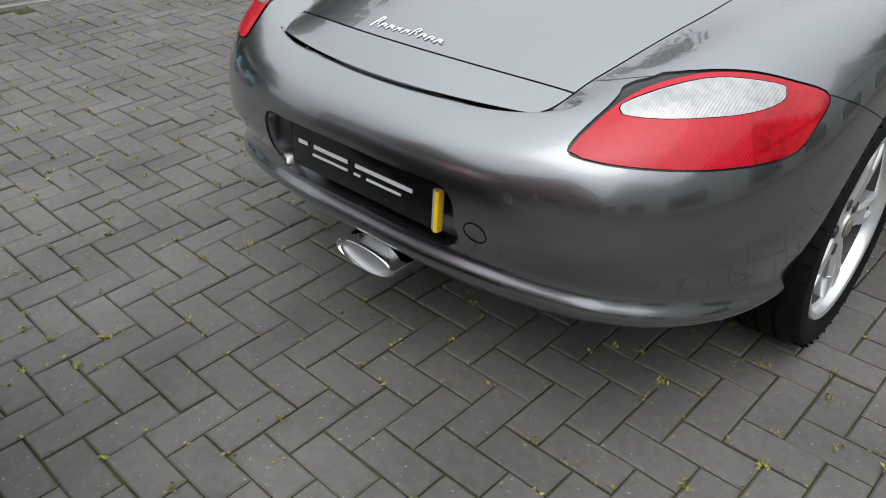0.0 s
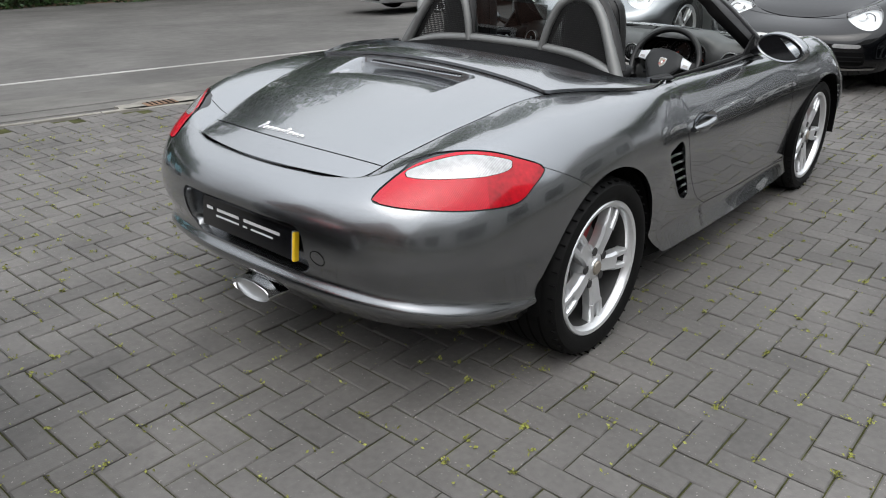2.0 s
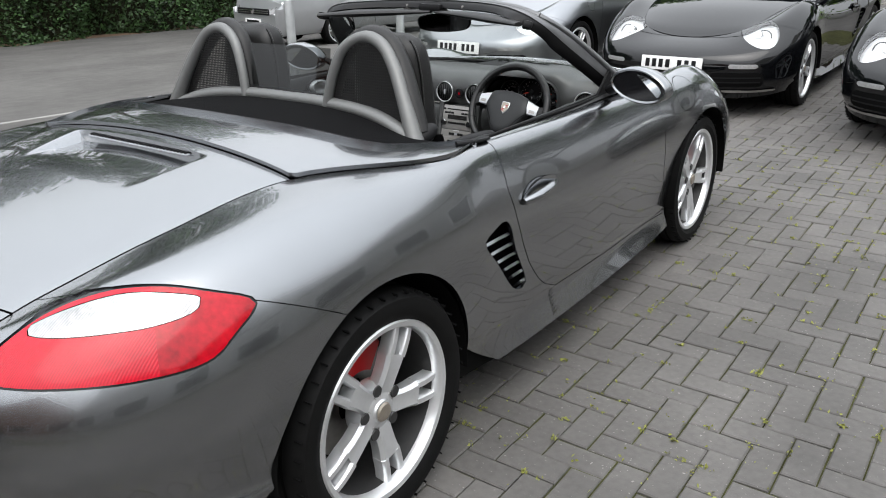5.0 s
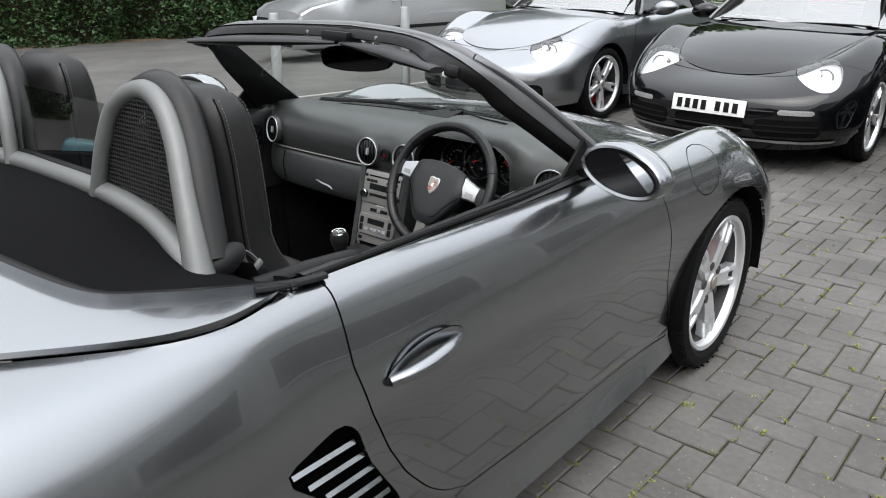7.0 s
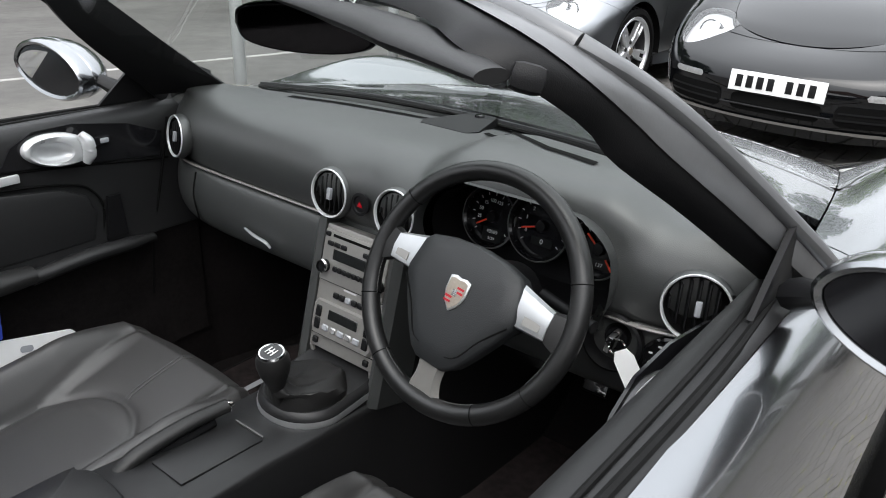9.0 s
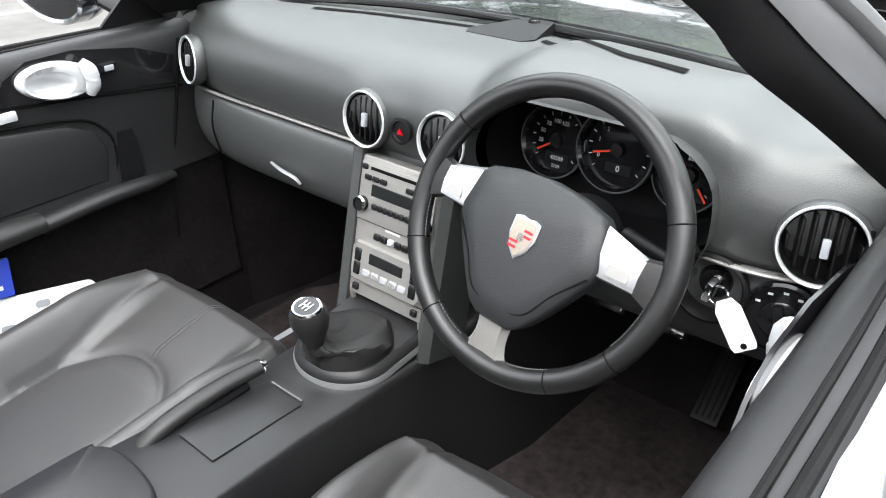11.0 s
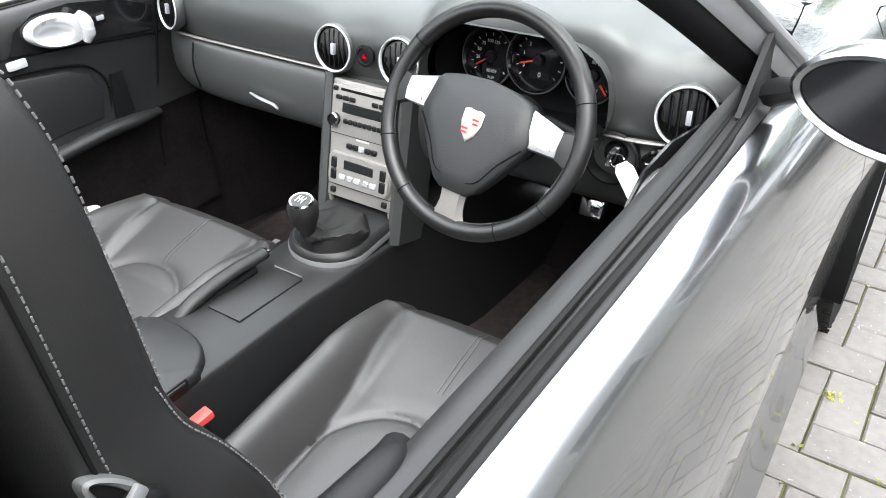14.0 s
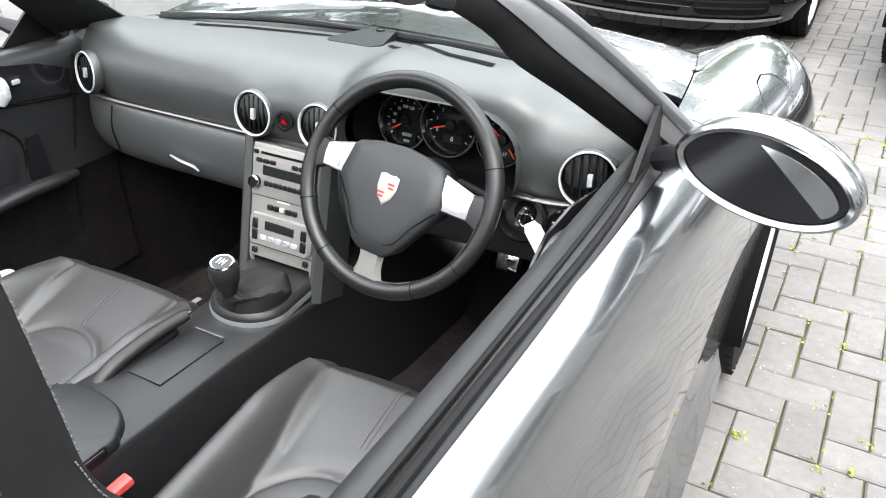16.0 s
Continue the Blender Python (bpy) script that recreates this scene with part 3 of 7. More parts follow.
def nose_patch(shape, out):
    """A piece that follows the nose's skin, held a little proud of it."""
    g = GRID[10 * U:]
    du_, dv_ = np.gradient(g, axis=0), np.gradient(g, axis=1)
    n_ = np.cross(du_, dv_)
    n_ /= np.linalg.norm(n_, axis=2, keepdims=True) + 1e-9
    if n_[-6, 20, 1] < 0:
        n_ = -n_
    bm = sheet(g + n_ * out)
    carve(bm, lambda p: p.y * -1 + 2.7, -1)
    carve(bm, lambda p: shape(p.x, p.z), -1)
    return bm


# intakes are not cut: black patches on the skin give their shaded openings
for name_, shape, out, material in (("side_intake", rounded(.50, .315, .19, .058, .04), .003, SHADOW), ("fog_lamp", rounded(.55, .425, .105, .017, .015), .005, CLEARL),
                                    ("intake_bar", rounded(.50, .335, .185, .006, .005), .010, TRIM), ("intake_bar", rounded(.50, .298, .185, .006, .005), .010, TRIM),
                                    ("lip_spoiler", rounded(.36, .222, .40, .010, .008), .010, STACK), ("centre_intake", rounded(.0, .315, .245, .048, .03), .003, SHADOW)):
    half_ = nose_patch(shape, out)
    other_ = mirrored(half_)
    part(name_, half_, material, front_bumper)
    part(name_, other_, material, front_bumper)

# inner shell, coloured black to stand for the shade behind the shut lines
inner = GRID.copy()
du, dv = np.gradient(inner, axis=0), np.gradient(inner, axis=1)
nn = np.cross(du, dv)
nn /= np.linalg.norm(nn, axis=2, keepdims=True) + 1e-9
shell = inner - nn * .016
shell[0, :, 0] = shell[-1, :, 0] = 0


def f_cabin(p):
    return -1 if p.y < .66 or p.y > 1.9 else (p.z - .80)


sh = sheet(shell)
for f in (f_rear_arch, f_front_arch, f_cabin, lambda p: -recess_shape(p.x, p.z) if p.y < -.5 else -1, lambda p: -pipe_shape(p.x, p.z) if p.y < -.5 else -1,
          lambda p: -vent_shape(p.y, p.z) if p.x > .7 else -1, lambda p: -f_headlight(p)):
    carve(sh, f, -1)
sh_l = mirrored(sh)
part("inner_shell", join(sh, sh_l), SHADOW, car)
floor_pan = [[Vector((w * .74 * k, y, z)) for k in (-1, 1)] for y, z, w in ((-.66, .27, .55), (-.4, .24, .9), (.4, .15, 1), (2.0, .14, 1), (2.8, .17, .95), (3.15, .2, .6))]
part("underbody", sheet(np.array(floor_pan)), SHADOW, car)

# tail lights
for s in (1, -1):
    red = sheet(GRID[1 * U:5 * U])
    carve(red, lambda p: f_light(p) + .003, -1)
    carve(red, lambda p: -f_lens(p) + .001, -1)
    for v in red.verts:
        v.co += Vector((.62, -.6, .5)) * .002
    white = sheet(GRID[1 * U:5 * U])
    carve(white, lambda p: f_lens(p), -1)
    for v in white.verts:
        v.co += Vector((.62, -.6, .5)) * .003
    rim(white, .01)
    seal = sheet(GRID[1 * U:5 * U] - nn[1 * U:5 * U] * .004)
    carve(seal, lambda p: f_light(p) - .003, -1)
    block = red.copy()
    carve(red, lambda p: along(p) - .055, -1)
    carve(block, lambda p: .055 - along(p), -1)
    seal2 = [red, white, seal, block]
    if s < 0:
        flipped = [mirrored(b) for b in seal2]
        for b in seal2:
            b.free()
        seal2 = flipped
    lamp = part("tail_light", seal2[0], REDL, car, "red tail light with a clear upper band")
    part("clear_band", seal2[1], CLEARL, lamp)
    part("rubber_seal", seal2[2], GLOSSB, lamp)
    part("brake_block", seal2[3], REDD, lamp, "deep red outer block")
    head = sheet(GRID[9 * U:])
    carve(head, lambda p: f_headlight(p) + .03, -1)
    for v in head.verts:
        v.co += Vector((.3, .5, .5)) * .004
    bowl = sheet(GRID[9 * U:] - nn[9 * U:] * .05)
    carve(bowl, lambda p: f_headlight(p) - .1, -1)
    if s < 0:
        h2, b2 = mirrored(head), mirrored(bowl)
        head.free(), bowl.free()
        head, bowl = h2, b2
    hl = part("headlight", head, GLASS, car, "clear oval headlight")
    part("reflector", bowl, LAMPW, hl)
    part("projector", lathe([(.0, .03), (.03, .022), (.04, 0), (.045, -.03)], Matrix.Translation((s * .555, 2.93, .635)) @ pose(0, 0, 0, -60, 0, 0) @ pose(0, 0, 0, 0, 0, 0), 24), CHROME, hl)
    part("lamp_ring", lathe([(.05, 0), (.056, .006), (.062, 0), (.056, -.01)], Matrix.Translation((s * .60, 2.925, .625)) @ pose(0, 0, 0, -65, 0, -10 * s), 28, True), GLOSSB, hl)

# engine lid, its lower strip, and the bonnet
EDGE = GRID[:, -1]


def edge_at(y0):
    """The lid edge (half width and height) at a place along the car."""
    i0 = 2 * U
    return float(np.interp(y0, EDGE[i0:, 1], EDGE[i0:, 0])), float(np.interp(y0, EDGE[i0:, 1], EDGE[i0:, 2]))


def deck(y0, y1, bow0, bow1, crown, rows=30, cols=33, gap=.003, extra=None):
    g = []
    for w in np.linspace(0, 1, rows):
        ye = y0 + (y1 - y0) * w
        xe, ze = edge_at(ye)
        bow = bow0 + (bow1 - bow0) * w
        row = []
        for s in np.linspace(-1, 1, cols):
            x, y = s * (xe - gap), ye + bow * (1 - s * s)
            z = ze + .001 + crown(w) * (1 - s * s) ** .85
            row.append((x, y, z + (extra(x, y) if extra else 0)))
        g.append(row)
    return np.array(g)


def scoop(x, y):
    """Shallow sunken air scoop in the lid."""
    t = (y + .27) / .25
    if not 0 < t < 1 or abs(x) > .30:
        return 0
    side = min(1, max(0, (.27 - abs(x) + .03 * t) / .025))
    return -.032 * side * (t * t * (3 - 2 * t))


lid = part("engine_lid", sheet(deck(-.645, .012, -.065, .015, lambda w: .026 + .022 * w, 90, 97, extra=scoop), .012, True), PAINT, car)
part("lid_strip", sheet(deck(-.735, -.650, -.062, -.065, lambda w: .003 + .023 * w ** .8, 8, 41), .012, True), PAINT, car)
part("lid_seal", tube([(-.43, -.66, .764), (-.41, -.725, .742), (-.33, -.767, .737), (-.15, -.79, .737), (.15, -.79, .737), (.33, -.767, .737), (.41, -.725, .742), (.43, -.66, .764)], .0045, 8), SHADOW, car)
grille = sheet(np.array([[(x, y, edge_at(y)[1] + .030) for y in np.linspace(-.032, -.004, 3)] for x in np.linspace(-.235, .235, 20)]), .002)
lid_grille = part("lid_grille", grille, GREYP, lid, "pale louvred vent strip")
for k in range(30):
    part("grille_slat", box(.004, .022, .006, pose(-.225 + .0155 * k, -.018, edge_at(-.018)[1] + .033, 4)), TRIM, lid_grille)
badge = thing("script_badge", "chrome script badge of slanted strokes on the lid", "badge")
lid_rows = deck(-.645, .012, -.065, .015, lambda w: .026 + .022 * w, 40, 41, extra=scoop).reshape(-1, 3)


def lid_height(x, y):
    d = (lid_rows[:, 0] - x) ** 2 + (lid_rows[:, 1] - y) ** 2
    i = np.argsort(d)[:4]
    w = 1 / (d[i] + 1e-6)
    return float((lid_rows[i, 2] * w).sum() / w.sum())


for k in range(9):
    x = -.128 + .026 * k
    hgt = .040 if k == 0 else .030 if k == 5 else .017
    y0 = -.683
    pts = [(x - .004, y0), (x + .003, y0 + hgt), (x + .013, y0 + hgt * .9), (x + .009, y0 + hgt * .5), (x + .018, y0 + .006)]
    part("stroke", tube([(px, py, lid_height(px, py) + .002) for px, py in pts], .0022, 6, .8), CHROME, badge)
bonnet = part("bonnet", sheet(deck(1.95, 2.92, .045, .116, lambda w: .038 - .088 * w ** 3, 40, 41), .012, True), PAINT, car)
crest_front = part("crest_badge", lathe([(0, .004), (.022, .003), (.026, 0)], Matrix.Translation((0, 2.955, .655)) @ pose(0, 0, 0, -22), 16), CRESTM, bonnet, "small gold crest")

# clamshell roof cover behind the seats
front_edge = [(.756, .603, .890), (.712, .51, .898), (.66, .405, .910), (.595, .318, .924), (.40, .262, .952), (.2, .238, .964), (0, .232, .968)]
fe = smooth_path(front_edge, 8)
ri = [np.array((*edge_at(y)[:1], y, edge_at(y)[1])) for y in np.linspace(.580, .0165, 25)]
ri = [np.array((p[0] - .004, p[1], p[2] + .001)) for p in ri]
rear_mid = [np.array((s * .585, .0165 + .015 * (1 - s * s), .908 + .048 * (1 - s * s) ** .85)) for s in np.linspace(1, 0, 17)]
outer = np.vstack([ri, rear_mid[1:]])
def resample(p, n):
    d = np.r_[0, np.cumsum(np.linalg.norm(np.diff(p, axis=0), axis=1))]
    return np.stack([np.interp(np.linspace(0, d[-1], n), d, p[:, k]) for k in range(3)], 1)
outer, inner_e = resample(outer, 49), resample(fe, 49)
cl = np.array([[o * (1 - t) + i_ * t + np.array((0, 0, .006 * math.sin(math.pi * t) * min(1, k / 20))) for t in np.linspace(0, 1, 9)] for k, (o, i_) in enumerate(zip(outer, inner_e))])
whole = np.concatenate([cl, (cl[::-1] * [-1, 1, 1])[1:]])
part("roof_cover", sheet(whole, .014), PAINT, car)
lip_path = np.concatenate([inner_e, (inner_e[::-1] * [-1, 1, 1])[1:]])
edge_line = resample(lip_path, 81)
strip = []
for k, p in enumerate(edge_line):
    run = edge_line[min(k + 1, 80)] - edge_line[max(k - 1, 0)]
    side = np.array((run[1], -run[0], 0)) / (math.hypot(run[0], run[1]) + 1e-9)
    if side[1] < 0 or (abs(side[1]) < .2 and side[0] * p[0] > 0):
        side = -side
    strip.append([p + side * w + np.array((0, 0, z)) for w, z in ((.001, .001), (.002, .007), (.010, .010), (.022, .009), (.026, .002))])
part("cover_seal", sheet(np.array(strip)), TRIM, car)
for s in (1, -1):
    part("wing_seal", tube([(s * .724, .540, .9005), (s * .742, .582, .8985), (s * .750, .622, .896), (s * .752, .668, .893)], .0115, 10, .6), TRIM, car)
# folded canvas between the cover and the roll hoops
hood = []
for k, p in enumerate(resample(lip_path, 61)):
    q = np.array((p[0] * .80, max(p[1] + .02, .60 - .10 * (abs(p[0]) / .6) ** 2 * 0), .955 - .06 * (abs(p[0]) / .62) ** 3))
    hood.append([p * (1 - t) + q * t + np.array((0, .01, .012 * math.sin(math.pi * t) - .004)) for t in np.linspace(0, 1, 8)])
part("folded_roof", sheet(np.array(hood), .01), FABRIC, car, "black canvas folded roof")

# wheels
def make_wheel(name, width, radius, rim_r):
    w = part(name, lathe([(rim_r - .006, -width * .40), (rim_r + .012, -width * .46), (radius - .05, -width * .5), (radius - .02, -width * .48), (radius - .004, -width * .40), (radius, -width * .25), (radius, width * .25),
                          (radius - .004, width * .40), (radius - .02, width * .48), (radius - .05, width * .5), (rim_r + .012, width * .46), (rim_r - .006, width * .40)], None, 72), RUBBER, None, "black tyre on a silver five-spoke alloy wheel")
    for k in range(4):
        x = width * (-.27 + .18 * k)
        part("tread_groove", lathe([(radius + .0008, x - .005), (radius + .0008, x + .005)], None, 72), SHADOW, w)
    for k in range(44):
        a = k * 2 * math.pi / 44
        part("shoulder_groove", box(.006, .004, width * .2, Matrix.Rotation(a, 4, "Z") @ pose(radius - .0075, 0, width * .38)), SHADOW, w)
    rimo = part("rim", lathe([(rim_r + .006, width * .40), (rim_r + .010, width * .43), (rim_r + .003, width * .46), (rim_r - .010, width * .45), (rim_r - .016, width * .42), (rim_r - .020, width * .34)], None, 72), ALLOY, w)
    # the barrel's shade is put into its darker colour
    part("barrel", lathe([(rim_r - .020, width * .34), (rim_r - .030, width * .1), (rim_r - .030, -width * .4)], None, 60), WHEEL_SHADE, w)
    depth = width * .40
    hub = [(0, depth - .006), (.030, depth - .006), (.034, depth - .012), (.07, depth - .022), (.078, depth - .04), (.075, depth - .07)]
    part("hub", lathe(hub, None, 40), ALLOY, rimo)
    part("centre_crest", lathe([(0, depth + .002), (.022, depth + .001), (.027, depth - .004)], None, 24), CRESTM, rimo, "gold crest cap")
    for k in range(5):
        base = Matrix.Rotation(2 * math.pi * k / 5 + math.pi / 2, 4, "Z")
        solid = []
        for t in np.linspace(0, 1, 6):
            rr = .05 + (rim_r * .62 - .05) * t
            hw = .033 - .004 * math.sin(math.pi * t) + .005 * t
            top = depth - .014 + .010 * math.sin(math.pi * t * .5)
            solid.append([base @ Vector((rr, dx * hw, top + dz)) for dx, dz in ((-1, -.010), (-.72, .0), (-.3, -.002), (.3, -.002), (.72, .0), (1, -.010), (.9, -.042), (-.9, -.042))])
        part("spoke", loft(solid), ALLOY, rimo)
        for sgn in (-1, 1):
            rings = []
            for t in np.linspace(0, 1, 5):
                rr = rim_r * .60 + (rim_r - .010 - rim_r * .60) * t
                c = sgn * (.0245 + .004 * t)
                hw = .0128 - .001 * t
                top = depth - .004 - .004 * t + .003 * math.sin(math.pi * t)
                rings.append([base @ Vector((rr, c + dx * hw, top + dz)) for dx, dz in ((-1, -.007), (-.6, .0), (.6, .0), (1, -.007), (.9, -.040), (-.9, -.040))])
            part("spoke_fork", loft(rings), ALLOY, rimo)
        a = base @ Matrix.Rotation(math.pi / 5, 4, "Z")
        part("wheel_bolt", lathe([(0, depth - .022), (.010, depth - .022), (.013, depth - .018), (.014, depth - .03)], a @ Matrix.Translation((.052, 0, .004)), 14), STACK, rimo)
        # dark disc on the hub, painted shade of a bolt hole
        part("bolt_recess", lathe([(0, depth - .0105), (.015, depth - .0105), (.0165, depth - .014)], a @ Matrix.Translation((.064, 0, 0)), 18), WHEEL_SHADE, rimo)
    part("brake_disc", lathe([(.06, width * .0), (.155, width * .0), (.155, -width * .1), (.06, -width * .1)], None, 48), DISC, w)
    part("brake_caliper", loft([[Vector(((.155 + .03 * e) * math.cos(a), (.155 + .03 * e) * math.sin(a), z)) for e, z in ((-2.2, .02), (.4, .02), (.7, .005), (.7, -.05), (-2.2, -.05))] for a in np.linspace(2.72, 3.62, 8)]), CALIPER, w, "red brake caliper")
    # added black disc that closes the wheel, for the shade behind it
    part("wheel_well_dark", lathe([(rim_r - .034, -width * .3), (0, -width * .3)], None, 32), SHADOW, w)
    return w


rear_wheel = make_wheel("rear_wheel", .265, .33, .244)
front_wheel = make_wheel("front_wheel", .235, .318, .242)
for w, x, (y, z) in ((rear_wheel, .757, REAR_AXLE), (front_wheel, .735, FRONT_AXLE)):
    w.parent = car
    lw = copy_thing(w, pose(-x, y, z + .003, 0, -90, 0) @ pose(0, 0, 0, 0, 0, 20))
    lw.parent = car
    w.matrix_basis = pose(x, y, z + .003, 0, 90, 0) @ pose(0, 0, 0, 0, 0, -9)
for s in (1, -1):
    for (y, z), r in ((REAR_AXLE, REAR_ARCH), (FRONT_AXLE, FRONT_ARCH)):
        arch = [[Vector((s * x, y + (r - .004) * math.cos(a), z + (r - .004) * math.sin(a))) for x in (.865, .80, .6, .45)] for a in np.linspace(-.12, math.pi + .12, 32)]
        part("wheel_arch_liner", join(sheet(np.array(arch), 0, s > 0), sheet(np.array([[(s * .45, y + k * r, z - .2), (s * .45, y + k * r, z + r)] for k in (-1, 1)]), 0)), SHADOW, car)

# door handle, fuel flap, door mirrors
for s in (1, -1):
    par = door if s > 0 else door_left
    outline = [Vector((s * .846, .825 + .112 * math.cos(a), .692 + .043 * math.sin(a) + .012 * math.cos(a))) for a in np.linspace(0, 2 * math.pi, 30, endpoint=False)]
    bowl = loft([[c + Vector((s * dx, 0, 0)) + (Vector((s * .846, .825, .692)) - c) * k for c in outline] for dx, k in ((.002, -.04), (.001, .02), (-.006, .12), (-.008, .5))])
    handle = part("handle_cup", bowl, PAINT, par)
    # black ring painted in for the shade of the handle cup
    part("cup_shadow", loft([[c + Vector((s * .0, 0, 0)) + (Vector((s * .846, .825, .692)) - c) * k for c in outline] for k in (-.06, -.03)]), SHADOW, handle)
    part("handle_bar", tube([(s * .850, .725, .69), (s * .872, .78, .700), (s * .873, .86, .708), (s * .852, .925, .705)], [.012, .016, .016, .010], 12, .9), PAINT, handle)
    part("lock_cylinder", lathe([(0, .006), (.012, .005), (.014, 0)], Matrix.Translation((s * .853, .745, .688)) @ pose(0, 0, 0, 0, 90 * s, 0), 16), CHROME, handle)
flap = panel_mesh([lambda p: f_flap(p) + .0016], .012, 9 * U, 13 * U)
flap_l = mirrored(flap)
part("fuel_flap", flap, PAINT, front_wing)
part("fuel_flap", flap_l, PAINT, front_wing)
for s in (1, -1):
    mirror = part("door_mirror", bmesh.new(), PAINT, car, "oval door mirror in body grey")
    bm = bmesh.new()
    bmesh.ops.create_uvsphere(bm, u_segments=32, v_segments=20, radius=1)
    for v in bm.verts:
        x, y, z = v.co
        v.co = Vector((x * .122 * (1 - .10 * (z > 0) * abs(z)), y * (.085 if y > 0 else .004), z * .066 - .012 * x * s * s))
    bmesh.ops.transform(bm, matrix=pose(s * .885, 1.535, .925, 0, 0, -s * 8), verts=bm.verts)
    bm.to_mesh(mirror.data)
    for p_ in mirror.data.polygons:
        p_.use_smooth = True
    mm = pose(s * .885, 1.535, .925, 0, 0, -s * 8)

    def mirror_ring(rx, rz, y, m=None):
        out = []
        for a in np.linspace(0, 2 * math.pi, 40, endpoint=False):
            c, d = math.cos(a), math.sin(a)
            out.append(mm @ (m or Matrix()) @ Vector((rx * c * (1 - .10 * max(0, d)), y, rz * d - .012 * c * rx / .122)))
        return out
    part("mirror_rim", loft([mirror_ring(*r) for r in ((.1215, .0655, .002), (.1225, .0665, -.014), (.1205, .0645, -.030), (.115, .0595, -.035), (.108, .0530, -.031), (.104, .0490, -.004))]), PAINT, mirror)
    part("mirror_gap", loft([mirror_ring(*r) for r in ((.1065, .0515, -.028), (.1035, .0485, -.024), (.101, .046, -.007))]), GLOSSB, mirror)
    part("mirror_pane", loft([mirror_ring(.100, .045, -.021 - d, pose(0, 0, 0, 8, 0, -s * 7)) for d in (0, .002)]), MIRROR, mirror)
    part("mirror_stalk", tube([(s * .735, 1.60, .885), (s * .77, 1.575, .905), (s * .80, 1.56, .92)], [.030, .02, .018], 10, .7), TRIM, mirror)

# ---- windscreen frame, roll hoops, wind deflector ----
def both(points):
    """A path over the whole width from its right half, which begins on the middle plane."""
    p = [tuple(q) for q in points]
    return [(-x, y, z) for x, y, z in reversed(p[1:])] + p


RAIL = [(0, 1.495, 1.214), (.2, 1.475, 1.208), (.36, 1.42, 1.202), (.455, 1.385, 1.192), (.53, 1.395, 1.165), (.59, 1.455, 1.115), (.65, 1.545, 1.035), (.72, 1.665, .923), (.745, 1.73, .868)]
INNER = [(0, 1.448, 1.188), (.2, 1.420, 1.187), (.34, 1.362, 1.184), (.45, 1.292, 1.172), (.51, 1.33, 1.135), (.54, 1.392, 1.09), (.562, 1.42, 1.052), (.607, 1.515, .98), (.662, 1.62, .892), (.678, 1.66, .86)]
BASE = [(0, 2.00, .862), (.25, 1.975, .866), (.45, 1.91, .87), (.60, 1.82, .872), (.70, 1.76, .868)]
ro, ri_ = resample(smooth_path(RAIL, 8), 40), resample(smooth_path(INNER, 8), 40)
ro, ri_ = np.concatenate([(ro[::-1] * [-1, 1, 1])[:-1], ro]), np.concatenate([(ri_[::-1] * [-1, 1, 1])[:-1], ri_])
ringsf = []
for k in range(len(ro)):
    o, i_ = Vector(ro[k]), Vector(ri_[k])
    tan = Vector(ro[min(k + 1, len(ro) - 1)] - ro[max(k - 1, 0)]).normalized()
    n = tan.cross(i_ - o).normalized()
    mid = (o + i_) / 2
    ringsf.append([o, o * .7 + i_ * .3 + n * .013, mid + n * .017, o * .25 + i_ * .75 + n * .014, i_, o * .25 + i_ * .75 - n * .012, mid - n * .014, o * .7 + i_ * .3 - n * .010])
frame_part = part("screen_frame", loft(ringsf), TRIM, car, "black padded windscreen frame", 60)
band = []
for k in range(len(ro)):
    o, i_ = Vector(ro[k]), Vector(ri_[k])
    n = Vector(ro[min(k + 1, len(ro) - 1)] - ro[max(k - 1, 0)]).normalized().cross(i_ - o).normalized()
    reach = .34 + .14 * math.sin(math.pi * min(1, abs(k - 39) / 39))
    band.append([o * (1 - f) + i_ * f - n * (.004 + .013 * math.sin(math.pi * min(.5, f)) ** .8) for f in np.linspace(0, reach, 7)])
part("frame_cover", sheet(np.array([[tuple(p) for p in r] for r in band])), SEALG, frame_part, "satin grey outer cover")
rail_pts = [(x * 1.004, y + .004, z + .004) for x, y, z in ro]
part("header_rail", tube(rail_pts[19:-19:2], .013, 10, .9, 1), SEALG, car)
for side in (rail_pts[:20], rail_pts[-20:]):
    part("pillar_rail", tube(side, .013, 10, .9, 1), SEALG, car)
part("header_seal", tube([(p[0], p[1] - .012, p[2] + .004) for p in (ro * .72 + ri_ * .28)[16:-16:2]], .008, 8, .7, 1), RUBBER, car)
part("header_seal", tube([(p[0], p[1], p[2] + .006) for p in (ro * .35 + ri_ * .65)[18:-18:2]], .006, 8, .7, 1), RUBBER, car)
GT = [(0, 1.500, 1.200), (.2, 1.480, 1.195), (.36, 1.425, 1.187), (.49, 1.400, 1.15), (.56, 1.455, 1.07), (.62, 1.55, .98), (.675, 1.65, .895)]
te, be = resample(smooth_path(both(GT), 6), 41), resample(smooth_path(both(BASE), 6), 41)
pane = part("windscreen", sheet(np.array([[a * (1 - t) + b * t + np.array((0, .010, .008)) * math.sin(math.pi * t) for t in np.linspace(0, 1, 10)] for a, b in zip(te, be)])), GLASS, car, "clear curved windscreen")
pane.visible_shadow = False
scuttle = [[(p[0], p[1] - .03, p[2] - .012), (p[0], p[1] + .04, p[2] - .005), (p[0] * 1.0, p[1] + .09, p[2] - .012)] for p in be]
part("scuttle", sheet(np.array(scuttle), .01), TRIM, car)
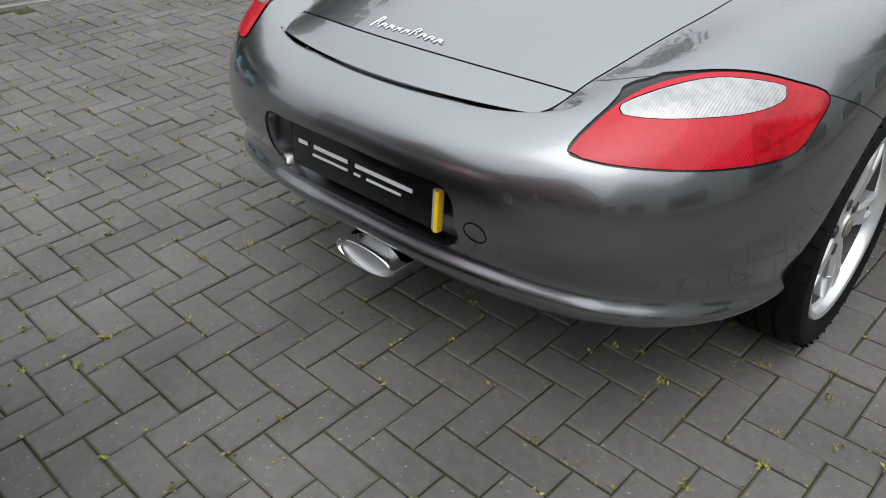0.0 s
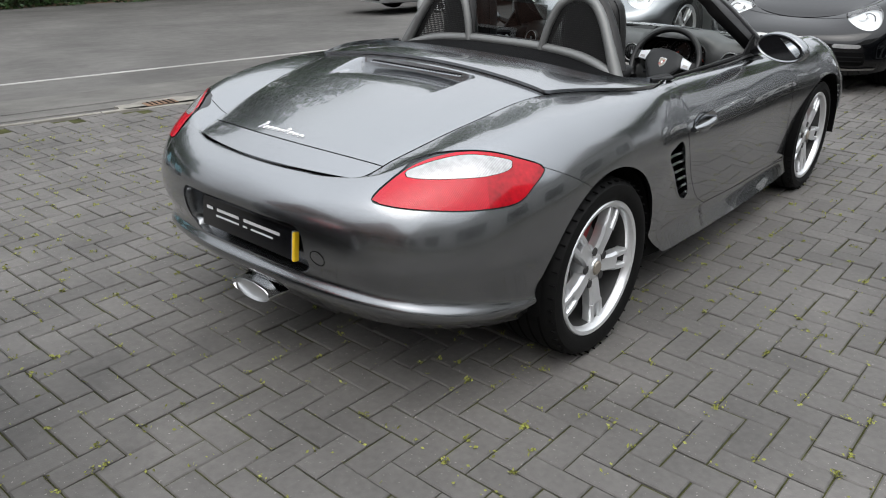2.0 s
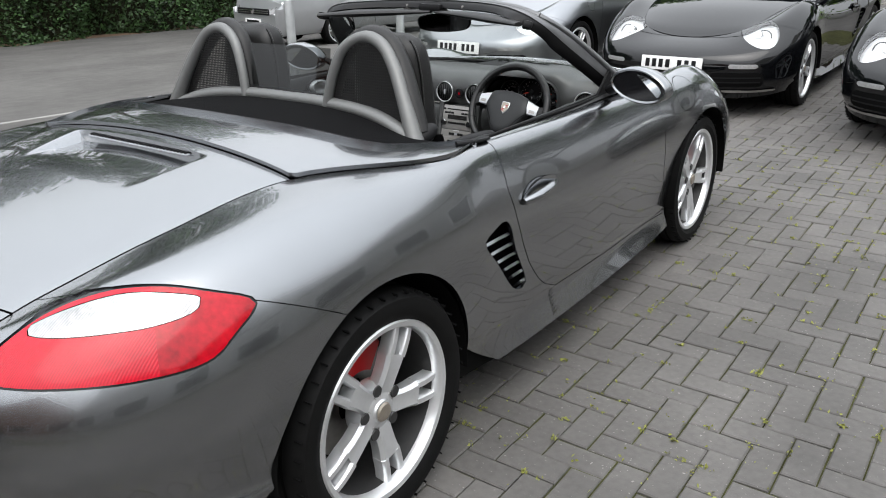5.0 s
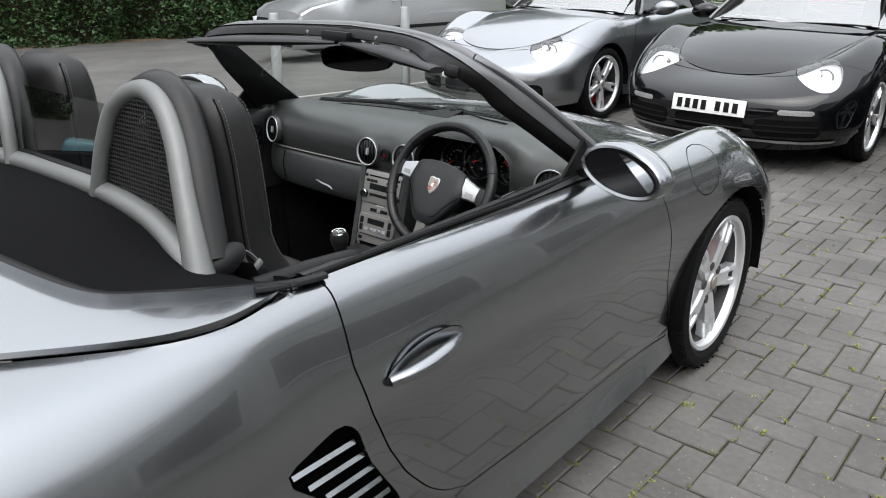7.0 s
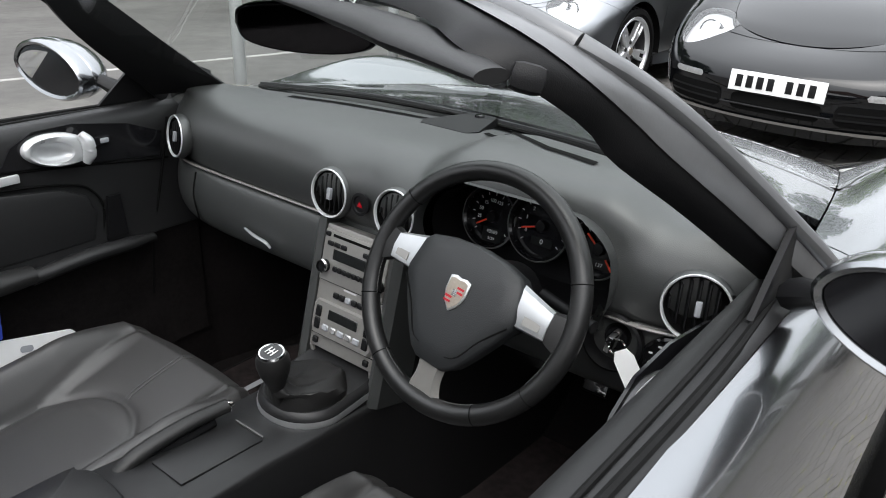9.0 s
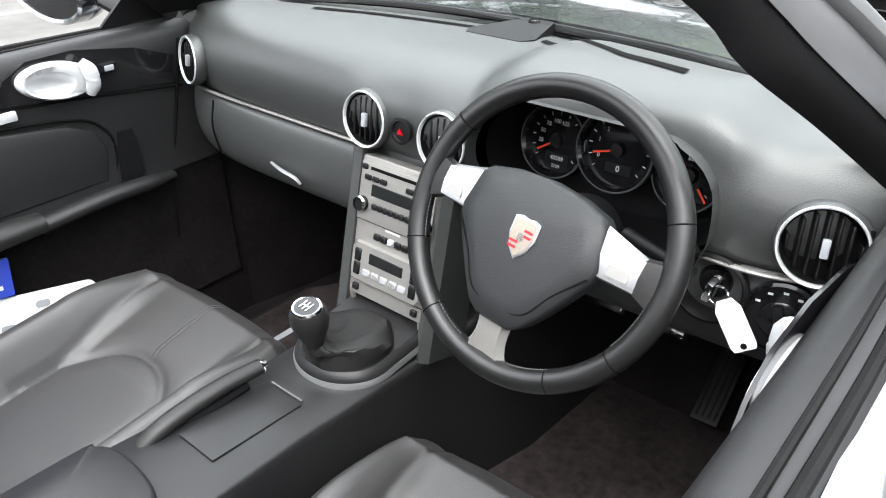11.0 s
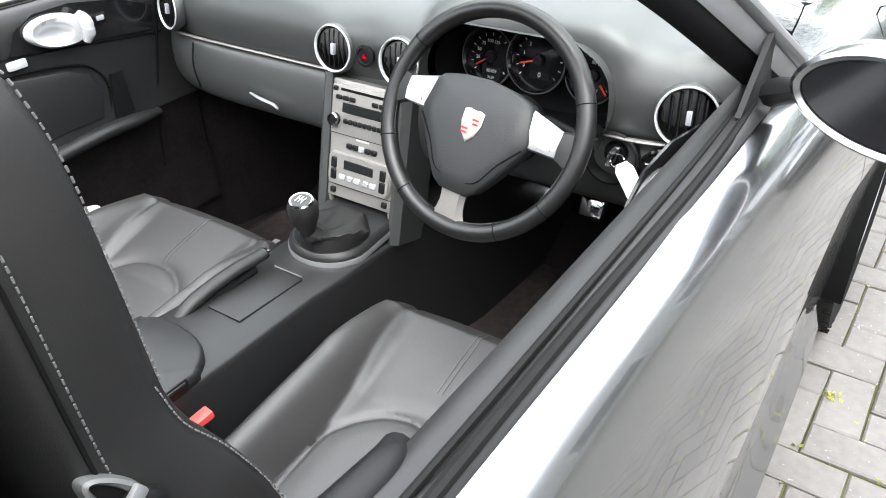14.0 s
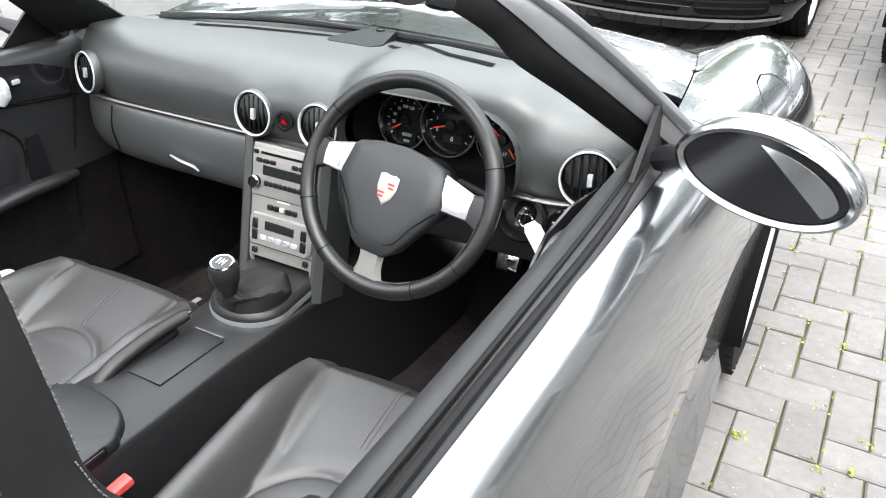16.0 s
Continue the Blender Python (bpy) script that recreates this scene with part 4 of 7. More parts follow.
for k, (x0, x1) in enumerate(((-.58, -.02), (.02, .60))):
    arm = [(x0, 1.86 + .13 * (1 - abs(x0) / .6), .889), ((x0 + x1) / 2, 1.93, .898), (x1, 1.845 + .13 * (1 - abs(x1) / .6), .894)]
    wiper = part("wiper", tube(arm, .006, 6), TRIM, car)
    part("wiper_blade", tube([(x, y - .008, z - .004) for x, y, z in arm[:2]] + [(arm[2][0] * .9, arm[2][1], arm[2][2] - .003)], .004, 6), RUBBER, wiper)
for s in (-1,):
    a_, b_ = np.array([(.505, 1.335, 1.145), (.55, 1.41, 1.06), (.61, 1.52, .97), (.665, 1.63, .885)]), np.array([(.535, 1.42, 1.160), (.560, 1.54, 1.07), (.585, 1.66, .98), (.605, 1.786, .888)])
    part("pillar_lining", sheet(np.array([[(s * (p * (1 - t) + q * t)[0], (p * (1 - t) + q * t)[1], (p * (1 - t) + q * t)[2]) for t in np.linspace(0, 1, 5)] for p, q in zip(smooth_path(a_, 5), smooth_path(b_, 5))]), .008, s > 0), TRIM, car)
# sun visors and header catches
for s in (1, -1):
    visor = part("sun_visor", tube([(s * .015, 1.432, 1.172), (s * .2, 1.392, 1.168), (s * .35, 1.336, 1.164), (s * .505, 1.268, 1.157)], [.014, .036, .040, .020], 16, .40), VINYL, car, "flat black sun visor")
    part("visor_clip", box(.03, .02, .02, pose(s * .15, 1.445, 1.190, 0, 0, s * 18), .005), STACK, visor)
    part("roof_catch", box(.036, .05, .028, pose(s * .515, 1.312, 1.150, -15, s * 12, s * 32), .010), TRIM, car)
part("roof_latch", box(.11, .06, .03, pose(-.02, 1.455, 1.186, -8), .010), TRIM, car)
MO = ((-.115, .005), (-.105, .028), (-.05, .038), (.05, .038), (.105, .028), (.115, .005), (.10, -.022), (.04, -.034), (-.04, -.034), (-.10, -.022))
IM = pose(.015, 1.485, 1.122, 6, 0, 24)
MO = [(q[0], q[2]) for q in catmull([(x, 0, z) for x, z in MO + MO[:1]], 4, False)[:-1]]
rear_mirror = part("interior_mirror", loft([[IM @ Vector((x * c, d, z * c)) for x, z in MO] for c, d in ((.96, -.012), (1, -.008), (1, .006), (.8, .026))]), GLOSSB, car, "black interior mirror")
part("mirror_pane", loft([[IM @ Vector((x * .93, -.0125 - d, z * .9)) for x, z in MO] for d in (0, .001)]), MIRROR, rear_mirror)
part("mirror_stem", tube([(.01, 1.50, 1.13), (.005, 1.505, 1.16), (0, 1.49, 1.195)], .011, 8), TRIM, rear_mirror)

# roll hoops on a silver cross bar
bar_path = [(0, .575, .965), (.2, .572, .963), (.40, .56, .945), (.55, .535, .90), (.60, .53, .86), (.61, .53, .80)]
hoop_bar = part("hoop_bar", tube(both(bar_path), .024, 12, .9, 8), HOOP, car, "satin silver cross bar")
for s in (1, -1):
    arc = [(s * .195, .560, .955), (s * .222, .575, 1.06), (s * .262, .590, 1.14), (s * .335, .605, 1.178), (s * .41, .60, 1.162), (s * .468, .585, 1.10), (s * .52, .560, 1.01), (s * .575, .535, .90), (s * .602, .525, .835)]
    hoop = part("roll_hoop", tube(arc, [.016, .017, .018, .019, .020, .021, .022, .027, .036], 14, 1, 7), HOOP, car, "satin silver roll hoop")
    pad = [(x, y + .035, z + .004) for x, y, z in arc[:-1]]
    part("hoop_padding", tube(pad, [.020, .024, .028, .030, .030, .030, .030, .028], 12, 1.0, 7), LEATHER, hoop)
    # net inside the hoop: fine crossing strands
    pts = smooth_path(arc, 8)
    strands = []
    def span(z):
        zs = pts[:, 2]
        top = int(np.argmax(zs))
        a = np.interp(z, zs[:top + 1], pts[:top + 1, 0])
        b = np.interp(z, zs[top:][::-1], pts[top:, 0][::-1])
        return a, b
    for z in np.arange(.93, 1.175, .0085):
        a, b = span(z)
        if z < .955:
            a = s * .235
        lo, hi = min(a, b), max(a, b)
        strands.append(box(hi - lo - .03, .002, .0036, pose((lo + hi) / 2, .572 + .1 * (z - .95), z)))
    for x in np.arange(.22, .56, .0085):
        zt = max([z for z in np.arange(.93, 1.18, .004) if min(map(abs, span(z))) + .012 < x < max(map(abs, span(z))) - .012] or [.93])
        zb = .965 - .4 * max(0, x - .36)
        if zt > zb + .01:
            strands.append(box(.0036, .002, zt - zb, pose(s * x, .574 + .1 * ((zt + zb) / 2 - .95), (zt + zb) / 2, -6)))
    part("hoop_net", join(*strands), MESHB, hoop, "black net")
    inner_frame = [(x * (1 - .02) + s * .006, y + .006, z - .016) for x, y, z in arc]
    part("net_frame", tube(inner_frame, .008, 8, 1, 6), TRIM, hoop)
deflector = part("wind_deflector", sheet(np.array([[(x, .585 + .02 * t, .975 + .16 * t) for t in (0, 1)] for x in (-.19, .19)])), GLASS_DARK, car, "clear smoked wind deflector pane")
deflector.visible_shadow = False
part("deflector_foot", box(.40, .02, .014, pose(0, .583, .982), .004), TRIM, deflector)

# ---- other parked cars of the same make ----
EXTERIOR = [o for o in car.children_recursive if not o.name.startswith(("folded_roof", "hoop", "roll_", "net_", "wind_def", "deflector", "interior_", "mirror_stem", "plate_re", "print_", "yellow_", "clear_edge", "number_pl", "sun_vis", "roof_catch", "roof_latch"))]


def other_car(label, paint, m, roof=True):
    """A second roadster: the same panels in another colour, with its canvas roof up."""
    c = thing("roadster_car", label, "car", m, "other parked roadsters")
    made = {car: c}
    for o in EXTERIOR:
        n = o.copy()
        scene.collection.objects.link(n)
        made[o] = n
        if o.data.materials[0] in (PAINT, PAINT_SILVER):
            n.data = o.data.copy()
            n.data.materials[0] = paint
        n.parent = made.get(o.parent, c)
        if o.name.startswith("windscreen"):
            n.data = o.data.copy()
            n.data.materials[0] = GLASS_FAR
        if o.name.startswith("headlight"):
            n.data = o.data.copy()
            n.data.materials[0] = GLASS_LAMP
    plate_ = part("number_plate", box(.52, .01, .111, pose(0, 3.345, .43, 8), .003), PLATE_WHITE, c, "white plate with a plain dark bar")
    for x in (.205, .147, .089, .031, -.070, -.130, -.190):
        part("print_bar", box(.036, .003, .066, pose(x, 3.352, .43, 8), .001), TRIM, plate_)
    part("grille_bar", tube([(-.30, 3.335, .30), (0, 3.352, .30), (.30, 3.335, .30)], .006, 6), TRIM, c)
    if roof:
        rows = []
        for y, z, w, drop in ((1.47, 1.212, .47, .01), (1.25, 1.25, .53, .04), (1.05, 1.268, .555, .05), (.80, 1.272, .575, .06), (.55, 1.225, .58, .07), (.38, 1.13, .585, .08), (.27, .99, .60, .06), (.24, .95, .61, .02)):
            rows.append([(x * w, y - .03 * x * x, z - drop * abs(x) ** 2.5) for x in np.linspace(-1, 1, 15)])
        part("soft_top", sheet(np.array(rows), .01), FABRIC, c, "raised black canvas roof")
        for s in (1, -1):
            g = [[(s * (.735 * (1 - t) + .54 * t), y0 * (1 - t) + y1 * t, .875 * (1 - t) + z1 * t) for t in np.linspace(0, 1, 5)] for y0, y1, z1 in ((1.72, 1.42, 1.17), (1.3, 1.05, 1.21), (.9, .8, 1.212), (.62, .62, 1.17))]
            part("side_window", sheet(np.array(g)), GLASS_DARK, c)
            part("roof_side", sheet(np.array([[(s * (.735 * (1 - t) + .56 * t), y0 * (1 - t) + y1 * t, .885 * (1 - t) + z1 * t) for t in np.linspace(0, 1, 5)] for y0, y1, z1 in ((.64, .62, 1.17), (.35, .38, 1.08), (.25, .25, .95))])), FABRIC, c)
    # added black sheet that stands for the shade inside the closed cabin
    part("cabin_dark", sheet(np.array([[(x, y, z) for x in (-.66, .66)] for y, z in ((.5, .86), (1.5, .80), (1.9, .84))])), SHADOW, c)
    part("dash_top", sheet(np.array([[(x, y, z) for x in (-.62, -.3, 0, .3, .62)] for y, z in ((1.55, .70), (1.6, .87), (1.85, .885))])), SOFT, c)
    for s in (1, -1):
        part("headrest", box(.24, .10, .52, pose(s * .36, .78, .98, 12), .04, 3), LEATHER, c)
    part("price_sheet", box(.30, .20, .003, pose(.28, 1.74, .905, 8), .0), WHITE, c, "white sheet on the dashboard")
    return c


other_car("black roadster with its canvas roof up, parked facing the grey one", PAINT_BLACK, pose(-.22, 8.485, 0, 0, 0, 178.4))
other_car("dark silver roadster with its roof up, parked beside the black one", PAINT_DARK, pose(-2.34, 8.6, 0, 0, 0, 176.5))
other_car("second black roadster at the end of the row", PAINT_BLACK, pose(2.16, 7.95, 0, 0, 0, 173))
other_car("dark roadster parked tail to tail with the grey one", PAINT_BLACK, pose(-.57, -2.72, 0, 0, 0, 188), True)


def make_van():
    """Silver panel van with a sloping bonnet."""
    v = thing("panel_van", "silver panel van parked by the hedge", "van", pose(-9.0, 11.3, -.42, 0, 0, 170))
    prof = [(-2.2, 1.75, .80), (-2.1, 1.80, .84), (-.5, 1.84, .85), (.55, 1.82, .84), (.95, 1.74, .82), (1.25, 1.50, .82), (1.65, 1.16, .84), (1.75, 1.08, .85), (2.3, .98, .82), (2.5, .88, .78), (2.58, .70, .72)]
    rows = []
    for y, top, w in prof:
        ring = []
        belt = min(top - .05, 1.05)
        for x, z in ((.9, .28), (1, .40), (1.0, .75), (.985, belt), (.93 if top > 1.3 else .95, belt + (top - belt) * .55), (.86 if top > 1.3 else .86, top - .04), (.70, top - .005), (.35, top + .01), (0, top + .012)):
            ring.append((x * w, y, z))
        rows.append([(-x, y_, z) for x, y_, z in ring[:-1]] + ring[::-1])
    g = np.array(rows)
    body = sheet(g)
    for cy in (-1.35, 1.35):
        carve(body, lambda p: .37 - math.hypot(p.y - cy, p.z - .33) if abs(p.x) > .6 else -1, -1)
    vb = part("body", body, PAINT_SILVER, v)
    part("rear_panel", loft([[Vector(p) for p in g[0]], [Vector((p[0] * .98, p[1] - .03, p[2])) for p in g[0]]]), PAINT_SILVER, v)
    part("nose_panel", loft([[Vector(p) for p in g[-1]], [Vector((p[0] * .97, p[1] + .05, p[2] * .99)) for p in g[-1]]]), PAINT_SILVER, v)
    part("grille", box(1.05, .03, .11, pose(0, 2.635, .70, 0), .02), TRIM, v)
    for k in range(2):
        part("grille_bar", box(1.03, .012, .012, pose(0, 2.655, .685 + .035 * k), .003), CHROME, v)
    part("lower_grille", box(1.25, .03, .13, pose(0, 2.635, .38), .02), TRIM, v)
    part("badge", lathe([(0, .004), (.05, .003), (.055, 0)], Matrix.Translation((0, 2.655, .71)) @ pose(0, 0, 0, -90), 24), CHROME, v)
    pl = part("number_plate", box(.52, .012, .111, pose(0, 2.655, .52), .003), PLATE_WHITE, v)
    part("print_bar", box(.40, .004, .06, pose(0, 2.662, .52), .001), TRIM, pl)
    screen = part("windscreen", sheet(np.array([[(x * w, y + .012, z + .012) for x in np.linspace(-.72, .72, 7)] for y, z, w in ((1.70, 1.13, 1.0), (1.3, 1.47, .96), (1.0, 1.71, .9))])), GLASS_DARK, v)
    # added black sheet behind the glass, in place of the cab's shade
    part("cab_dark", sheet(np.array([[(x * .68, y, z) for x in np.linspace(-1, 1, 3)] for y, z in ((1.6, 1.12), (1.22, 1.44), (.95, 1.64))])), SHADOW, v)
    for s in (1, -1):
        part("headlight", loft([[Vector((s * (.60 + .13 * a + k), 2.60 - .22 * max(a, 0) + .02, .735 + .075 * b + .03 * a)) for a, b in ((-1, -.4), (0, -.9), (1, -.5), (1.3, .4), (.6, .7), (-.8, .3))] for k in (0, .02)]), CLEARL, v)
        win = [[(s * (.853 - .05 * t), y + .3 * t * sl, 1.10 + .45 * t) for t in np.linspace(0, 1, 4)] for y, sl in ((1.45, -1.2), (1.0, -.3), (.55, 0))]
        part("side_window", sheet(np.array(win), .004, s < 0), GLOSSB, v)
        part("side_moulding", box(.02, 2.3, .06, pose(s * .85, 0, .55), .008), TRIM, v)
        part("door_mirror", box(.16, .10, .20, pose(s * .97, 1.30, 1.15), .04, 3), PAINT_SILVER, v)
        part("panel_print", box(.003, 1.15, .06, pose(s * .853, -.7, .78)), GREYP, v)
        part("panel_print", box(.003, .9, .05, pose(s * .845, -.6, 1.28)), GREYP, v)
        part("door_seam", box(.004, .008, .95, pose(s * .851, .48, .85)), SHADOW, v)
        part("door_handle", box(.02, .14, .03, pose(s * .858, .62, 1.0), .008), PAINT_SILVER, v)
        for cy in (-1.35, 1.35):
            part("arch_liner", sheet(np.array([[(s * x, cy + .368 * math.cos(a), .33 + .368 * math.sin(a)) for x in (.845, .5)] for a in np.linspace(-.2, math.pi + .2, 24)])), SHADOW, v)
            wv = copy_thing(front_wheel, pose(s * .74, cy, .321, 0, 90 * s, 0))
            wv.parent = v
            for ch in wv.children:
                if ch.name.startswith("brake_cal"):
                    bpy.data.objects.remove(ch)
    part("floor_dark", sheet(np.array([[(x, y, .27) for x in (-.75, .75)] for y in (-2.1, 2.5)])), SHADOW, v)
    return v


make_van()

# ---- cabin shell ----
def smoothstep(a, b, x):
    t = min(max((x - a) / (b - a), 0), 1)
    return t * t * (3 - 2 * t)


cabin = part("cabin_floor", sheet(np.array([[(x, y, .145) for x in np.linspace(-.66, .66, 3)] for y in (.6, 1.4, 2.05)]), 0, True), CARPET, car)
part("firewall", sheet(np.array([[(x, y, z) for x in (-.66, .66)] for y, z in ((2.0, .145), (2.25, .30), (2.27, .60), (2.2, .84))]), 0, True), CARPET, car)
part("rear_bulkhead", sheet(np.array([[(x, y, z) for x in (-.70, -.3, .3, .70)] for y, z in ((.86, .145), (.74, .40), (.64, .76), (.615, .83), (.54, .80))])), CARPET, car)
for s in (1, -1):
    part("side_carpet", sheet(np.array([[(s * .66, y, z) for z in (.145, .40)] for y in (.62, 2.2)]), 0, s > 0), CARPET, car)
    part("kick_panel", sheet(np.array([[(s * x, y, z) for z in (.145, .5, .80)] for y, x in ((1.68, .67), (1.9, .62), (2.25, .58))]), 0, s > 0), CARPET, car)

# centre tunnel, with the box between the seats
rings = []
for y, zt, w in ((.62, .60, .13), (.80, .505, .11), (.93, .492, .105), (1.06, .484, .10), (1.10, .480, .098), (1.135, .478, .096), (1.30, .472, .092), (1.38, .466, .094), (1.54, .464, .10), (1.62, .48, .115), (1.75, .53, .14), (2.2, .53, .16)):
    rings.append([Vector((x * w, y, z)) for x, z in ((-1.22, .14), (-1.06, zt - .12), (-1.0, zt - .014), (-.985, zt - .004), (-.94, zt), (0, zt + .002), (.94, zt), (.985, zt - .004), (1.0, zt - .014), (1.06, zt - .12), (1.22, .14))])
tunnel = part("centre_tunnel", loft(rings, False, False), VINYL, car, "dark leather-grained centre tunnel", 50)
def lid_ring(k, z):
    """The armrest box seen from above, its front corner rounded off."""
    pts = [(-.098, .70), (-.098, 1.04), (-.086, 1.080), (-.05, 1.096), (.02, 1.094), (.062, 1.078), (.090, 1.046), (.101, 1.00), (.104, .70)]
    fine = catmull([(x, y, 0) for x, y in pts], 4, False)
    return [Vector((q[0] * k, .88 + (q[1] - .88) * (1 - (1 - k) * .6), z + .05 * max(0, .95 - q[1]))) for q in fine]


part("box_body", loft([lid_ring(1.02, .36), lid_ring(1.0, .478)]), VINYL, tunnel, "", 50)
part("box_lid", loft([lid_ring(.985, .4795), lid_ring(1.0, .482), lid_ring(1.0, .494), lid_ring(.988, .501), lid_ring(.95, .505), lid_ring(.4, .508)]), VINYL, tunnel, "", 50)
part("box_catch", box(.004, .075, .024, pose(.1015, .975, .496, 0, 0, 0), .003), TRIM, tunnel)
part("catch_lip", box(.004, .055, .006, pose(.1035, .980, .502, 0, 0, 0), .002), VINYL, tunnel)
part("tunnel_plate", box(.080, .155, .006, pose(.0, 1.25, .4755, -2.6), .002), VINYL, tunnel)
part("plate_edge", box(.07, .003, .003, pose(0, 1.332, .4745)), STITCH, tunnel)
brake = part("handbrake", tube([(-.068, 1.10, .452), (-.066, 1.16, .484), (-.058, 1.25, .500), (-.048, 1.325, .503)], [.013, .016, .015, .014], 12, .8), LEATHER, car, "black leather handbrake lever")
part("brake_button", lathe([(0, .008), (.006, .007), (.008, 0), (.012, -.002)], Matrix.Translation((-.047, 1.328, .503)) @ pose(0, 0, 0, -88), 16), CHROME, brake)
part("brake_gaiter", tube([(-.068, 1.12, .455), (-.062, 1.2, .470), (-.052, 1.30, .482)], [.012, .012, .008], 8, 1.2), TRIM, brake)

# gear lever
def surround(k, z, lift=0.):
    """Rounded at the rear, running straight forward into the console."""
    pts = [(-.088 * k, 1.60), (-.090 * k, 1.53)]
    pts += [(.088 * k * math.cos(a), 1.455 + .078 * k * math.sin(a)) for a in np.linspace(math.pi, 2 * math.pi, 21)]
    pts += [(.090 * k, 1.53), (.088 * k, 1.60)]
    return [Vector((x, y, z + lift * max(0, y - 1.45))) for x, y in pts]


gear = part("gear_base", loft([surround(k, z, .12) for k, z in ((1.0, .455), (1.0, .478), (.97, .486), (.88, .492), (.78, .490))]), VINYL, car, "gear lever surround")
part("silver_ring", loft([surround(k, z, .12) for k, z in ((1.0, .464), (1.022, .466), (1.026, .473), (1.01, .478), (.99, .477))], False, False), SATIN, gear)
rg = random.Random(3)
boot = []
for k, (r, x, y, z) in enumerate(((.074, 0, 1.462, .490), (.073, .002, 1.462, .505), (.064, .006, 1.456, .517), (.054, .008, 1.445, .521), (.044, .008, 1.430, .522), (.034, .007, 1.412, .524), (.025, .006, 1.402, .530), (.017, .006, 1.396, .542))):
    boot.append([Vector((x + r * (1 + .045 * math.sin(5 * a + .8 * k)) * math.cos(a), y + r * (1 + .05 * math.sin(4 * a + 1.1 * k)) * math.sin(a), z + (.0035 * math.sin(6 * a + k) if k else 0))) for a in np.linspace(0, 2 * math.pi, 44, endpoint=False)])
part("leather_gaiter", loft(boot), LEATHER, gear)
stem = part("gear_stick", lathe([(.012, 0), (.013, .03), (.017, .045), (.021, .056), (.026, .070), (.029, .085), (.0285, .098), (.024, .108), (.0, .112)], Matrix.Translation((.006, 1.394, .500)) @ pose(0, 0, 0, 8, 4, 0), 32), LEATHER, gear)
top_m = Matrix.Translation((.006, 1.394, .500)) @ pose(0, 0, 0, 8, 4, 0) @ Matrix.Translation((0, 0, .1085))
part("knob_ring", lathe([(.0215, -.003), (.0235, .001), (.0215, .004), (.019, .0035)], top_m, 32), CHROME, gear)
part("knob_cap", lathe([(0, .0045), (.019, .0035)], top_m, 32), GLOSSB, gear)
for k in range(3):
    part("shift_mark", box(.002, .017, .0008, top_m @ pose(-.007 + .007 * k, 0, .0048)), PRINT, gear)
part("shift_mark", box(.016, .002, .0008, top_m @ pose(0, 0, .0048)), PRINT, gear)

# ---- dashboard ----
def dash_ring(x):
    ax = abs(x) / .665
    base_y = 2.02 - .25 * ax ** 2.2
    end = .055 * ax ** 8
    hood = .034 * smoothstep(.09, .19, x) * (1 - smoothstep(.44, .55, x))
    low = .025 * smoothstep(.10, .16, x)
    bulge = .012 * (math.exp(-((abs(x) - .08) / .07) ** 2))
    pts = [(base_y, .862), (1.90 - .14 * ax ** 2, .893 + hood * .5), (1.78 - .02 * ax ** 2, .900 + hood), (1.70, .896 + hood * 1.1), (1.655 - .01 * (hood > .01) + end, .878 + hood * 1.0), (1.630 - bulge + end, .845 + hood * .4),
           (1.622 - bulge + end, .81), (1.625 - bulge * .5 + end, .775), (1.633 + end, .752), (1.640 + end, .750), (1.636 + end, .744), (1.622 + low + end, .735), (1.612 + low + end, .69), (1.616 + low * 1.3 + end, .64), (1.64 + low + end, .605), (1.72, .59), (1.95, .60)]
    return smooth_path([(x, y, z) for y, z in pts], 4)


dash = sheet(np.array([dash_ring(x) for x in np.linspace(-.665, .665, 90)]))
opening = rounded(.315, .806, .178, .086, .084)
carve(dash, lambda p: -opening(p.x, p.z - .02 * (p.x > 9)) if p.y < 1.72 and p.z > .69 else -1, -1)
rim(dash, .03)
bmesh.ops.recalc_face_normals(dash, faces=dash.faces)
dashboard = part("dashboard", dash, SOFT, car, "black leather-grained dashboard", 45)
part("dash_trim", tube([(-.64, 1.665, .7495), (-.55, 1.634, .7495), (-.3, 1.630, .7495), (-.11, 1.629, .7495)], .0036, 8, .8), STACK, dashboard)
part("dash_trim", tube([(.475, 1.632, .7495), (.55, 1.634, .7495), (.64, 1.665, .7495)], .0045, 8, .8), STACK, dashboard)
part("glovebox_seam", tube([(-.515, 1.618, .742), (-.520, 1.610, .69), (-.522, 1.62, .63)], .002, 6), SHADOW, dashboard)
part("glovebox_handle", tube([(-.336, 1.604, .664), (-.30, 1.598, .660), (-.265, 1.598, .655), (-.252, 1.600, .645)], [.003, .0042, .0042, .003], 8, .7), SATIN, dashboard)
def dash_top(x, y):
    """Height of the dashboard's top surface."""
    p = dash_ring(x)
    p = p[p[:, 1] > 1.66][::-1]
    return float(np.interp(y, p[:, 1], p[:, 2]))


